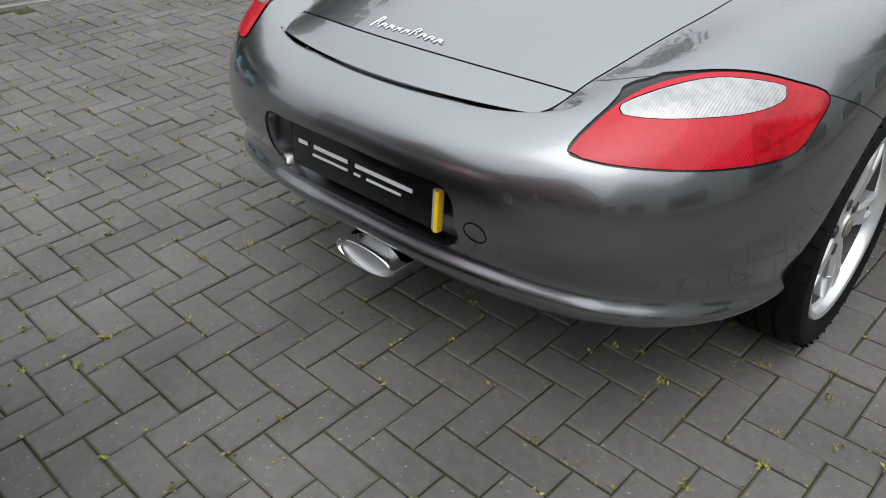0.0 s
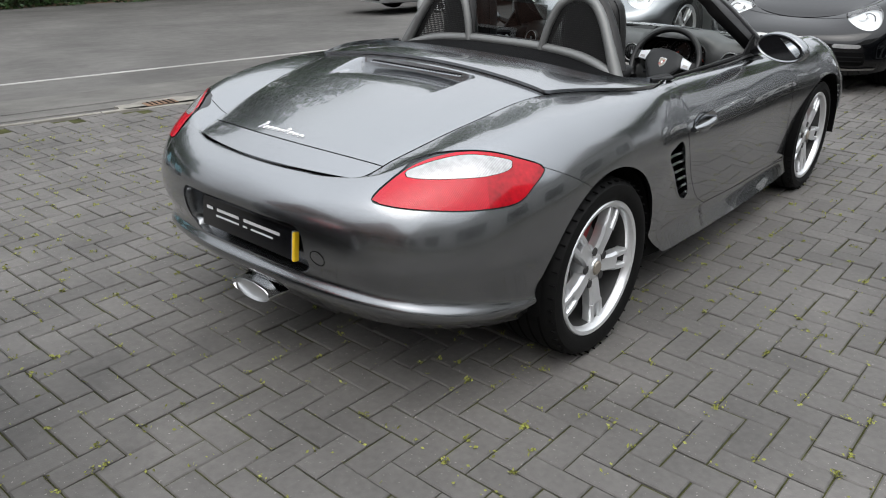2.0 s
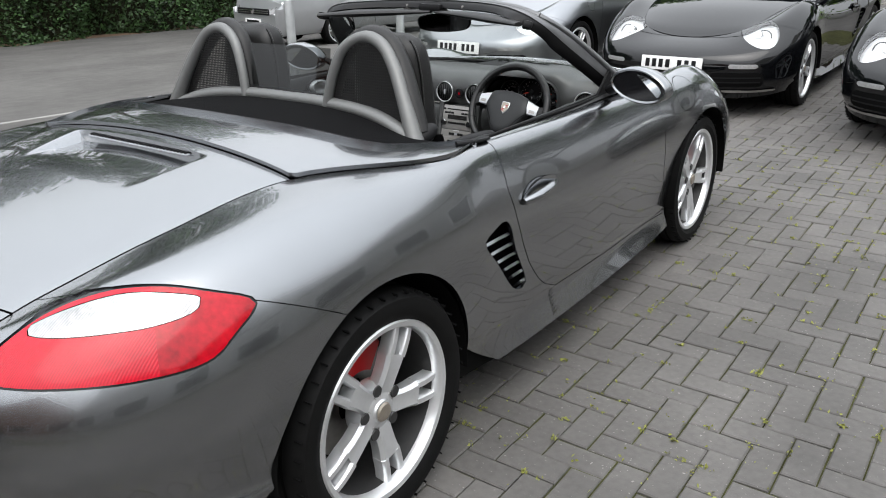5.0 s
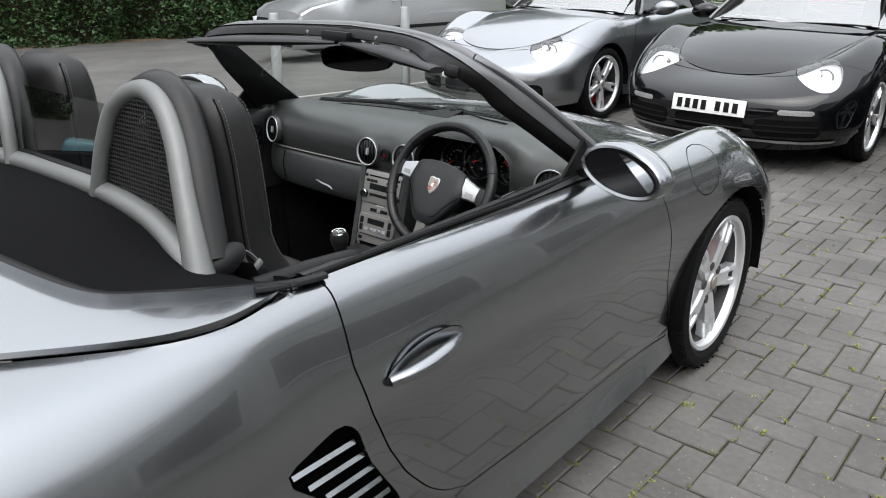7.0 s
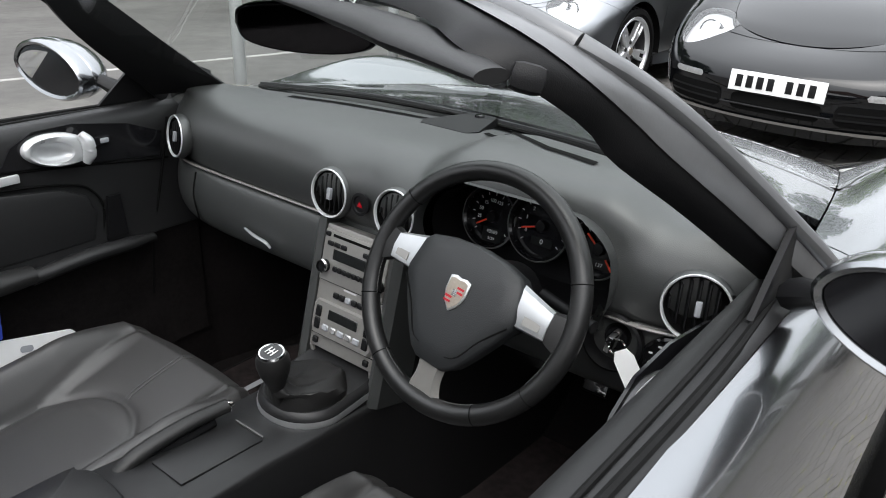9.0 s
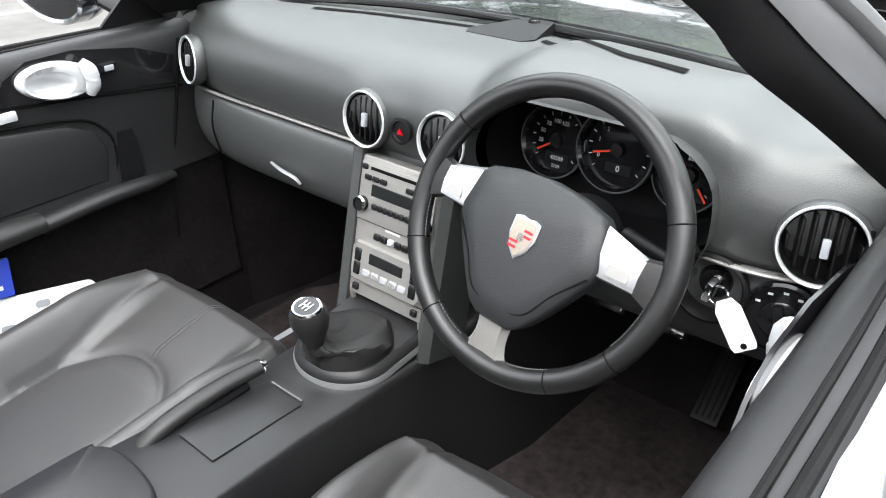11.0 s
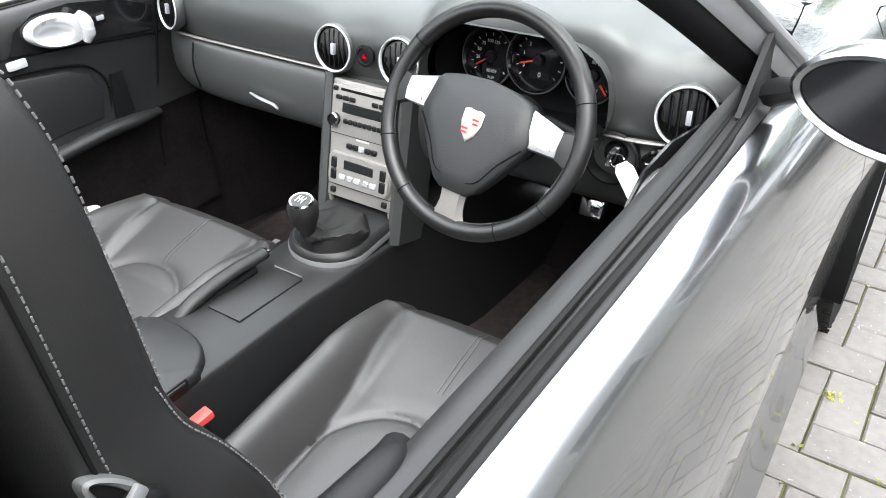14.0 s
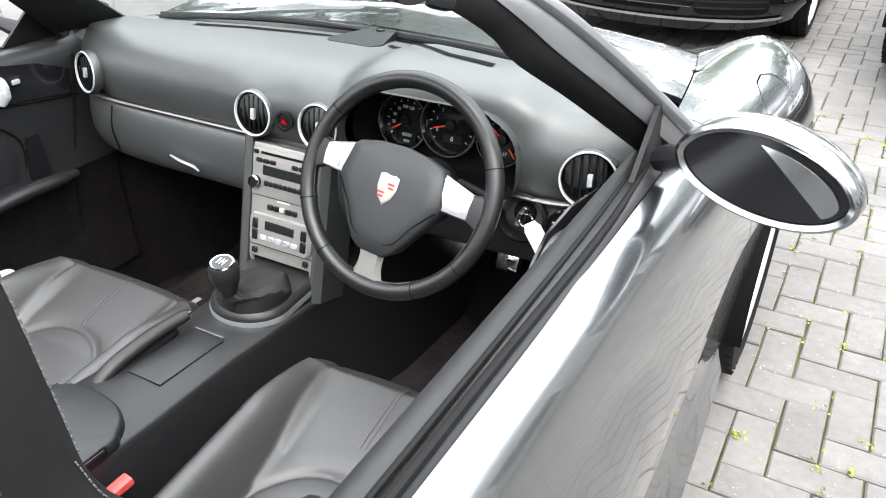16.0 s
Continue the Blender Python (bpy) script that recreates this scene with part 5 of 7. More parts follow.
part("centre_speaker", loft([[Vector((x, y, .8955 + d)) for x, y in ((-.060, 1.838), (.052, 1.838), (.066, 1.862), (.030, 1.975), (-.030, 1.975), (-.072, 1.862))] for d in (-.012, .004)]), TRIM, dashboard)
seam_line = smooth_path([(.068, 1.85, 0), (.085, 1.78, 0), (.100, 1.71, 0)], 5)
part("dash_seam", tube([(q[0], q[1], dash_top(q[0], q[1]) + .0005) for q in seam_line], .0016, 6, steps=1), SHADOW, dashboard)
dash_tree = BVHTree.FromPolygons([v.co.copy() for v in dashboard.data.vertices], [tuple(p.vertices) for p in dashboard.data.polygons])
for run in (((-.40, 1.797), (-.287, 1.836), (-.151, 1.865), (-.062, 1.879)), ((.076, 1.872), (.18, 1.815), (.279, 1.757), (.384, 1.735))):
    slot = []
    for x, y, _ in resample(np.array([(x, y, 0) for x, y in run]), 50):
        row = [dash_tree.ray_cast(Vector((x, y + w, 1.2)), Vector((0, 0, -1)))[0] for w in (-.009, 0, .009)]
        if all(row):
            slot.append([(p.x, p.y, p.z + .0016) for p in row])
    part("defrost_slot", sheet(np.array(slot)), SHADOW, dashboard)
part("light_sensor", lathe([(0, .006), (.009, .005), (.011, 0)], Matrix.Translation((.0, 1.955, .899)), 16), GLOSSB, dashboard)
for s in (1, -1):
    for k in range(5):
        part("demist_slat", box(.005, .036, .003, pose(s * (.560 + .011 * k), 1.735 - .010 * k, dash_top(s * (.560 + .011 * k), 1.735 - .010 * k), 0, s * 4, s * 25)), SHADOW, dashboard)


def air_vent(x, y, z, yaw, r=.053):
    """Round vent: bright ring, dark bowl, upright slats and a slider."""
    m = Matrix.Translation((x, y, z)) @ pose(0, 0, 0, 90 - 8, 0, yaw)
    v = part("air_vent", lathe([(r - .0028, -.003), (r - .0014, .003), (r + .0006, .0036), (r + .0016, .001)], m, 56), PULL, dashboard, "bright-ringed round air vent")
    part("vent_collar", lathe([(r + .0015, .0012), (r + .0035, -.004), (r + .0045, -.014), (r - .005, -.03)], m, 48), SOFT, v)
    part("vent_bowl", lathe([(r - .004, .0), (r - .006, -.02), (0, -.028)], m, 40), SHADOW, v)
    for k in range(7):
        dx = (k - 3) * r * .27
        hgt = 2 * math.sqrt(max((r - .008) ** 2 - dx * dx, 1e-6))
        part("slat", box(.0035, hgt, .016, m @ pose(dx, 0, -.009, 0, 14, 0), .0012, 1), TRIM, v)
    part("slider", box(.009, .022, .008, m @ pose(.003, 0, .002), .002), GREYP, v)


air_vent(-.585, 1.622, .808, -14, .045)
air_vent(-.080, 1.606, .806, 0, .044)
air_vent(.080, 1.606, .806, 0, .044)
air_vent(.610, 1.630, .808, 14, .047)
part("hazard_switch", lathe([(.019, -.005), (.021, .003), (.016, .004), (.0145, .001), (0, .002)], Matrix.Translation((0, 1.607, .805)) @ pose(0, 0, 0, 84), 28), TRIM, dashboard)
part("hazard_mark", loft([[Vector((0, 1.604 - d, .811)), Vector((.007, 1.604 - d, .800)), Vector((-.007, 1.604 - d, .800))] for d in (0, .0008)]), REDD, dashboard)

# instrument binnacle
well = []
for y, k in ((1.64, 1.0), (1.68, .98), (1.728, .96), (1.735, .0)):
    well.append([Vector((.315 + .178 * k * c, y, .808 + .088 * k * s_ - (.004 if s_ > 0 else 0))) for c, s_ in ((math.copysign(abs(math.cos(a)) ** .75, math.cos(a)), math.copysign(abs(math.sin(a)) ** .85, math.sin(a))) for a in np.linspace(0, 2 * math.pi, 48, endpoint=False))])
binnacle = part("instrument_well", loft(well, True, False), TRIM, dashboard, "dark instrument well")


def dial(x, z, r, y, marks, needle, a0=220., a1=-40.):
    m = Matrix.Translation((x, y, z)) @ pose(0, 0, 0, 90 - 12)
    d = part("dial", lathe([(r, -.03), (r, .0), (r - .004, .004), (r - .008, .0), (r - .009, -.012), (0, -.012)], m, 48), GLOSSB, dashboard, "round instrument dial")
    part("dial_ring", lathe([(r - .001, .003), (r - .003, .005), (r - .005, .002)], m, 48), STITCH, d)
    for k in range(13):
        a = radians(a0 + (a1 - a0) * k / 12)
        rr = r - .016
        part("tick", box(.005, .0010, .0006, m @ pose(rr * math.cos(a), rr * math.sin(a), -.011, 0, 0, math.degrees(a))), PRINT, d)
    for text, a in marks:
        a = radians(a)
        words(text, .0085, m @ pose((r - .028) * math.cos(a), (r - .028) * math.sin(a), -.0112), d, "numeral", PRINT, .0003)
    a = radians(needle)
    part("needle", box(r * .62, .0028, .002, m @ pose(r * .30 * math.cos(a), r * .30 * math.sin(a), -.007, 0, 0, needle)), NEEDLE, d, "orange needle")
    part("needle_hub", lathe([(0, -.003), (.009, -.004), (.011, -.011)], m, 20), TRIM, d)
    return d, m


d1, m1 = dial(.208, .808, .056, 1.708, (("25", 190), ("50", 160), ("75", 130), ("100", 100), ("125", 70)), 213)
d2, m2 = dial(.312, .822, .060, 1.700, (("0", 205), ("1", 165), ("2", 130)), 196)
d3, m3 = dial(.415, .810, .050, 1.708, (("80", 100), ("120", 65)), 140)
part("needle", box(.022, .0026, .002, m3 @ pose(.022, -.022, -.007, 0, 0, -50)), NEEDLE, d3, "orange needle")
for d, m, text, size in ((d1, m1, "40589", .009), (d1, m1, "2159", .007), (d2, m2, "0", .012), (d3, m3, "137", .009)):
    yy = -.026 if text not in ("2159",) else -.038
    part("display", box(.040, .014, .0006, m @ pose(.004, yy, -.0112)), DISPLAY, d)
    words(text, size, m @ pose(.004, yy, -.0105), d, "numeral", PRINT, .0003)

# centre stack: slanted silver-grey console
SM = Matrix.Translation((0, 1.606, .748)) @ pose(0, 0, 0, 90 - 14.5)     # local x across, y up the panel, z towards the seats


def on_stack(x, y, z=0.):
    return SM @ pose(x, y, z)


stack = part("console_panel", box(.166, .240, .03, on_stack(0, -.120, -.013), .004), STACK, car, "silver-grey radio and climate console")
for s in (1, -1):
    part("stack_cheek", loft([[SM @ Vector((s * (.083 + w), y, z)) for y in (.01, -.12, -.24, -.30)] for w, z in ((0, -.08), (0, .006), (.012, .012), (.026, .0), (.030, -.08))], False, False), SOFT, stack)
part("stack_bin", box(.150, .075, .05, on_stack(0, -.272, -.045)), SHADOW, stack)
part("bin_floor", box(.16, .10, .006, pose(0, 1.58, .475, 6)), TRIM, stack)
part("bin_frame", tube([tuple(SM @ Vector((-.078, -.24, -.002))), tuple(SM @ Vector((-.076, -.27, -.012))), tuple(SM @ Vector((-.074, -.30, -.02)))], .005, 6), STACK, stack)
part("bin_frame", tube([tuple(SM @ Vector((.078, -.24, -.002))), tuple(SM @ Vector((.076, -.27, -.012))), tuple(SM @ Vector((.074, -.30, -.02)))], .005, 6), STACK, stack)
radio = part("radio", box(.160, .098, .008, on_stack(0, -.058, .003), .003), STACK, stack, "silver-grey radio")
part("disc_slot", box(.115, .005, .003, on_stack(0, -.018, .007)), SHADOW, radio)
part("radio_display", box(.105, .020, .003, on_stack(0, -.053, .0065), .001, 1), DISPLAY, radio)
for k in range(3):
    for s in (-1, 1):
        part("radio_key", box(.015, .009, .006, on_stack(s * (.062 - .017 * k), -.034, .0075), .0018, 1), TRIM, radio)
        if k < 1:
            part("radio_key", box(.012, .009, .006, on_stack(s * .071, -.018, .0075), .0018, 1), TRIM, radio)
for k in range(8):
    part("preset_key", box(.0105, .010, .006, on_stack(-.042 + .012 * k, -.079, .0075), .0018, 1), TRIM, radio)
for s in (-1, 1):
    part("radio_knob", lathe([(.0125, 0), (.0122, .012), (.010, .014), (.0095, .011), (0, .0115)], on_stack(s * .068, -.079, .005), 24), TRIM, radio)
    part("knob_band", lathe([(.0126, .009), (.0132, .0115), (.0112, .0145)], on_stack(s * .068, -.079, .005), 24), CHROME, radio)
part("brand_bar", box(.032, .003, .0008, on_stack(0, -.112, .0022)), PRINT, stack)
for k in range(5):
    part("switch_key", box(.0135, .011, .007, on_stack(-.031 + .0155 * k, -.128, .004), .002, 1), TRIM if k != 2 else GREYP, stack)
climate = part("climate_unit", loft([[SM @ Vector((x * k, -.178 + y * k, z)) for x, y in ((-.070, -.033), (.070, -.033), (.078, -.022), (.078, .022), (.070, .033), (-.070, .033), (-.078, .022), (-.078, -.022))] for k, z in ((1.02, 0), (1.02, .006), (.97, .010))]), STACK, stack, "climate control unit")
part("climate_display", box(.075, .019, .003, on_stack(0, -.166, .0095), .001, 1), DISPLAY, climate)
for k in range(5):
    part("climate_key", box(.016, .012, .007, on_stack(-.040 + .020 * k, -.193, .0095), .002, 1), CLEARL if k % 2 else GREYP, climate)
for s in (-1, 1):
    for k in range(2):
        part("rocker_key", box(.014, .022, .008, on_stack(s * .062, -.166 - .024 * k, .0095), .002, 1), TRIM, climate)
    part("heater_key", box(.013, .012, .007, on_stack(s * .066, -.226, .004), .002, 1), TRIM, stack)
part("stack_line", box(.160, .0012, .001, on_stack(0, -.108, .0022)), SHADOW, stack)
part("stack_line", box(.160, .0012, .001, on_stack(0, -.214, .0022)), SHADOW, stack)

# ignition, light switch, key and tag
ign = part("ignition_lock", lathe([(.046, -.01), (.047, .004), (.043, .006), (.038, -.004), (.036, -.03), (0, -.03)], Matrix.Translation((.497, 1.628, .712)) @ pose(0, 0, 0, 84, 0, 4), 36), TRIM, dashboard)
part("lock_face", lathe([(0, .0), (.018, .0), (.022, -.008)], Matrix.Translation((.497, 1.640, .712)) @ pose(0, 0, 0, 84, 0, 4), 24), GLOSSB, ign)
sw = part("light_switch", lathe([(.046, -.012), (.047, .004), (.043, .006), (.041, .002), (.026, .001), (.025, .012), (.022, .014), (0, .014)], Matrix.Translation((.580, 1.652, .690)) @ pose(0, 0, 0, 84, 0, 10), 36), GLOSSB, dashboard, "round black light switch")
part("switch_grip", box(.011, .048, .012, Matrix.Translation((.580, 1.652, .690)) @ pose(0, 0, 0, 84, 0, 10) @ pose(0, 0, .018, 0, 0, 12), .004), TRIM, sw)
for k in range(5):
    a = radians(150 - 30 * k)
    part("switch_mark", box(.006, .003, .0006, Matrix.Translation((.580, 1.652, .690)) @ pose(0, 0, 0, 84, 0, 10) @ pose(.034 * math.cos(a), .034 * math.sin(a), .004)), PRINT, sw)
key = thing("car_key", "steel key with a white paper tag hanging from the ignition", "key")
part("key_blade", box(.010, .036, .026, pose(.508, 1.606, .728, 0, 10), .003), CHROME, key)
part("key_ring", lathe([(.012, -.001), (.0135, 0), (.012, .001), (.0105, 0)], pose(.522, 1.592, .728, 30, 40, 0), 20, True), CHROME, key)
tag_pts = ((-.013, -.033), (.013, -.033), (.0155, -.027), (.0155, .021), (.009, .033), (-.009, .033), (-.0155, .021), (-.0155, -.027))
tm = pose(.549, 1.583, .703, 80, 0, 10) @ pose(0, 0, 0, 0, 0, 33)
part("paper_tag", loft([[tm @ Vector((x, y, z)) for x, y in tag_pts] for z in (-.0006, .0006)]), WHITE, key)
part("tag_hole", lathe([(0, .0012), (.004, .001)], tm @ pose(0, -.027, 0), 12), SHADOW, key)
part("column_stalk", tube([(.40, 1.58, .775), (.46, 1.565, .77), (.50, 1.555, .768)], [.010, .008, .009], 10), TRIM, dashboard)
part("column_stalk", tube([(.29, 1.58, .735), (.23, 1.57, .728), (.185, 1.56, .725)], [.008, .009, .011], 10), TRIM, dashboard)

# ---- steering wheel ----
WM = Matrix.Translation((.331, 1.486, .794)) @ pose(0, 0, 0, 62.8) @ pose(0, 0, 0, 0, 0, -7)
RW = .1755
steering = part("steering_wheel", lathe([(RW + .0150 * math.cos(b), .0145 * math.sin(b)) for b in np.linspace(0, 2 * math.pi, 16, endpoint=False)], WM, 96, True), RIML, car, "black leather three-spoke steering wheel")
half = [(0, .066), (.045, .062), (.080, .053), (.091, .042), (.101, -.004), (.098, -.018), (.080, -.050), (.058, -.084), (.040, -.108), (.024, -.118)]
po = np.array([(x, y) for x, y in half] + [(-x, y) for x, y in half[:0:-1]])
part("airbag_pad", loft([[WM @ Vector((p[0] * k, p[1] * k, z)) for p in po] for k, z in ((.98, -.012), (1.0, .010), (.99, .018), (.955, .023), (.72, .027), (.38, .029), (.05, .030))]), PAD, steering, "", 50)
part("pad_seam", tube([tuple(WM @ Vector((x, y, .024))) for x, y in ((-.095, -.016), (-.064, -.052), (-.038, -.090), (0, -.096), (.038, -.090), (.064, -.052), (.095, -.016))], .0014, 6), SHADOW, steering)
part("wheel_boss", lathe([(.05, -.02), (.055, -.06), (.06, -.12)], WM, 32), TRIM, steering)
for s in (1, -1):
    def arm(x0, x1, h0, h1, m0, m1, z0, z1):
        out = []
        for t in np.linspace(0, 1, 6):
            x, hw, mid, zc = x0 + (x1 - x0) * t, h0 + (h1 - h0) * t, m0 + (m1 - m0) * t, z0 + (z1 - z0) * t
            out.append([WM @ Vector((s * x, mid + dy * hw, zc + dz)) for dy, dz in ((-1, -.006), (-.86, .004), (0, .007), (.86, .004), (1, -.006), (.8, -.016), (-.8, -.016))])
        return loft(out)
    part("silver_spoke", arm(.086, .143, .030, .0215, .017, .010, .014, .008), SATIN, steering, "satin silver spoke")
    part("leather_spoke", arm(.140, .172, .0225, .034, .010, .006, .006, .001), LEATHER, steering)
    part("spoke_slot", loft([[WM @ Vector((s * x, .004 + dy, .0205 - .006 * (x - .092) / .05 - (.006 if k else 0))) for x, dy in ((.108, -.007), (.134, -.006), (.134, .005), (.108, .006))] for k in (1, 0)]), STACK, steering)
low = []
for t in np.linspace(0, 1, 6):
    y = -.104 - .062 * t
    hw = .027 - .006 * math.sin(math.pi * t * .7) + .012 * t ** 3
    low.append([WM @ Vector((dx * hw, y, .012 - .012 * t + dz)) for dx, dz in ((-1, -.004), (-.7, .006), (0, .003), (.7, .006), (1, -.004), (.7, -.012), (-.7, -.012))])
part("lower_spoke", loft(low), STACK, steering, "grey lower spoke")
for a in (150, 206, 330, 27, 238, 302):
    c, s_ = math.cos(radians(a)), math.sin(radians(a))
    part("rim_seam", lathe([(.0152, -.0008), (.0156, 0), (.0152, .0008)], WM @ Matrix.Translation((RW * c, RW * s_, 0)) @ pose(0, 0, 0, 0, 0, a) @ pose(0, 0, 0, 90), 20), SHADOW, steering)
for s, a0, a1 in ((1, 172, 206), (1, 238, 256), (1, 284, 302), (1, -26, 8)):
    n_ = int(abs(a1 - a0) / 1.6)
    part("rim_stitching", join(*[box(.0035, .0012, .0012, WM @ pose(.1612 * math.cos(radians(a)), .1612 * math.sin(radians(a)), .004, 0, 0, a + 70)) for a in np.linspace(a0, a1, n_)]), STITCH, steering)
shield = [(-.016, .020), (-.008, .0225), (0, .021), (.008, .0225), (.016, .020), (.0165, .002), (.011, -.013), (0, -.024), (-.011, -.013), (-.0165, .002)]
cm = WM @ Matrix.Translation((.002, -.008, .0295)) @ Matrix.Diagonal((1.06, 1.06, 1, 1))
crest = part("crest_badge", loft([[cm @ Vector((x * k, y * k, z)) for x, y in shield] for k, z in ((1.05, -.002), (1.05, .002), (.96, .003))]), SATIN, steering, "small red and gold shield badge")
part("crest_field", loft([[cm @ Vector((x * .9, y * .9, z)) for x, y in shield] for z in (.0028, .0036)]), CRESTM, crest)
for x0, y0 in ((.007, .009), (-.007, -.006)):
    for k in range(2):
        part("crest_stripe", box(.011, .003, .0012, cm @ pose(x0, y0 - .006 * k, .0038)), CRESTR, crest)
part("crest_centre", box(.007, .009, .0014, cm @ pose(0, .001, .0042)), CHROME, crest)
words("AIRBAG", .013, WM @ pose(-.002, -.056, .0268, 3), steering, "embossed_word", TRIM, .0008)

# ---- seats ----
def make_seat(cx, driver):
    seat = part("leather_seat", bmesh.new(), LEATHER, car, "black leather bucket seat")
    W = .232
    HORSESHOE = smooth_path([(x * W, y, 0) for x, y in ((-.60, 1.11), (-.56, 1.20), (-.32, 1.27), (0, 1.292), (.32, 1.27), (.56, 1.20), (.60, 1.11))], 12)[:, :2]

    def top(y, s):
        zc = float(np.interp(y, (.88, .97, 1.24, 1.36, 1.43, 1.468, 1.49), (.345, .345, .376, .408, .424, .404, .34))) - (.022 if driver else 0)
        b = .062 * (1 - smoothstep(1.24, 1.46, y)) + .012
        a = abs(s)
        roll = -.14 * max(0, a - .88) ** 1.3 * 6
        arch_d = np.sqrt(((HORSESHOE - (s * W, y + (.05 if driver else 0))) ** 2).sum(1).min())
        side_d = abs(a - .57 - .15 * smoothstep(1.1, 1.45, y)) * W
        crease = .0075 * math.exp(-(arch_d / .007) ** 2) + .0055 * math.exp(-(side_d / .006) ** 2) * smoothstep(.95, 1.0, y)
        puff = .004 * smoothstep(.0, .05, side_d) * smoothstep(0, .04, arch_d)
        return zc + b * smoothstep(.52, .84, a) + roll * .55 + puff - crease

    rings = []
    for y in np.r_[np.linspace(.88, 1.06, 10), np.linspace(1.066, 1.49, 86)]:
        w = W * (1 - .10 * smoothstep(1.39, 1.50, y) - .03 * (1.49 - y))
        ring = [Vector((cx + w * s, y - .03 * abs(s) ** 3 * smoothstep(1.35, 1.49, y), top(y, s))) for s in np.linspace(-1, 1, 101)]
        zb = .20 + .06 * smoothstep(1.41, 1.49, y)
        rings.append(ring + [Vector((cx + w * .96, y, zb)), Vector((cx - w * .96, y, zb))])
    part("seat_cushion", loft(rings), SEATS, seat, "", 60)

    def seam(pts, r=.0016, material=SHADOW, name="seat_seam", lift=.0012):
        p = smooth_path([(cx + s * W, y, 0) for s, y in pts], 8)
        part(name, tube([(q[0], q[1], top(q[1], (q[0] - cx) / (W * (1 - .03 * (1.49 - q[1])))) + lift) for q in p], r, 6, steps=1), material, seat)
    for s in (-1, 1):
        seam([(.02 * s, 1.30), (.02 * s, 1.38), (.02 * s, 1.45)], .0009, STITCH, "seat_stitching", .0014)
    # backrest with built-in headrest: wide bolsters below, a narrow upright head above
    nrm = Vector((0, .985, .17))

    def back_at(t):
        z = .33 + .85 * t
        y = float(np.interp(t, (0, .3, .6, .8, 1), (.845, .770, .706, .698, .688))) + (0 if driver else .055 * t)
        w = float(np.interp(t, (0, .25, .45, .56, .64, .71, .86, .94, .98, 1.0), (.215, .206, .172, .150, .140, .137, .134, .124, .106, .080)))
        d = float(np.interp(t, (0, .3, .7, .9, .965, 1), (.062, .062, .060, .056, .046, .020)))
        bol = .026 * smoothstep(.08, .22, t) * (1 - smoothstep(.48, .66, t))
        return Vector((cx, y, z)), w, d, bol

    def back_front(t, a):
        c, w, d, bol = back_at(t)
        return c + Vector((w * a, 0, 0)) + nrm * (d + bol * smoothstep(.5, .85, abs(a)) - .45 * d * max(0, (abs(a) - .90) / .10) ** 2)
    rings = []
    for t in np.linspace(0, 1, 40):
        c, w, d, bol = back_at(t)
        ring = [back_front(t, a) for a in np.r_[-1, -.97, -.93, np.linspace(-.88, .88, 17), .93, .97, 1]]
        ring += [c + Vector((w * 1.01, 0, 0)) + nrm * (d * .2), c + Vector((w * 1.01, 0, 0)) - nrm * (d * .4)]
        ring += [c + Vector((w * a * .985, 0, 0)) - nrm * (d * (1 - .45 * abs(a) ** 4)) for a in np.linspace(1, -1, 9)]
        ring += [c - Vector((w * 1.01, 0, 0)) - nrm * (d * .4), c - Vector((w * 1.01, 0, 0)) + nrm * (d * .2)]
        rings.append(ring)
    part("backrest", loft(rings), LEATHER, seat, "", 60)

    def stitches(points, name="back_stitching"):
        """A row of separate stitches along a path."""
        p = resample(smooth_path([tuple(q) for q in points], 6), max(4, int(sum((Vector(b) - Vector(a)).length for a, b in zip(points, points[1:])) / .0075)))
        made = []
        for a, b in zip(p, p[1:]):
            v = Vector(b - a)
            made.append(box(.0014, .0014, v.length * .60, Matrix.Translation(Vector(a)) @ v.to_track_quat("Z", "Y").to_matrix().to_4x4()))
        part(name, join(*made), STITCH, seat)

    for s in (-1, 1):
        stitches([back_front(t, s * .93) + nrm * .0012 for t in np.linspace(.66, .985, 14)])
        for off in (.0, .009):
            side = []
            for t in np.linspace(.62, .985, 12):
                c, w, d, bol = back_at(t)
                side.append(c + Vector((s * (w * 1.01 + .001), 0, 0)) - nrm * (d * .15 + off))
            stitches(side)
        part("side_seam", tube([tuple(q - nrm * -.0) for q in side], .002, 6), SHADOW, seat)
        stitches([back_front(t, s * a) + Vector((s * .001, .001, .0015)) for t, a in ((.655, .96), (.60, .95), (.54, .94), (.46, .93), (.36, .93))])
    # release lever: a ringed plate on the outer shoulder with a dark grip
    o = 1 if cx > 0 else -1
    ax, up_ = Vector((o * .10, .50, -.86)).normalized(), Vector((o * .80, -.20, .55))
    up_ = (up_ - ax * up_.dot(ax)).normalized()
    cr = up_.cross(ax).normalized()
    c0 = Vector((cx + o * .153, .690, .850))

    def oval(ra, rb, h, mid=0):
        return [c0 + ax * (mid + ra * math.cos(a)) + cr * (rb * (.78 + .22 * math.cos(a)) * math.sin(a)) + up_ * h for a in np.linspace(0, 2 * math.pi, 28, endpoint=False)]
    pod = part("lever_plate", loft([oval(.026, .015, -.03), oval(.035, .0195, -.006), oval(.034, .018, .001), oval(.030, .014, .003), oval(.024, .009, .0, -.003), oval(.020, .007, -.008, -.003)]), HOOP, seat, "satin silver lever surround")
    part("lever_well", loft([oval(.022, .008, -.003, -.003), oval(.012, .004, -.009, -.003)]), SHADOW, pod)
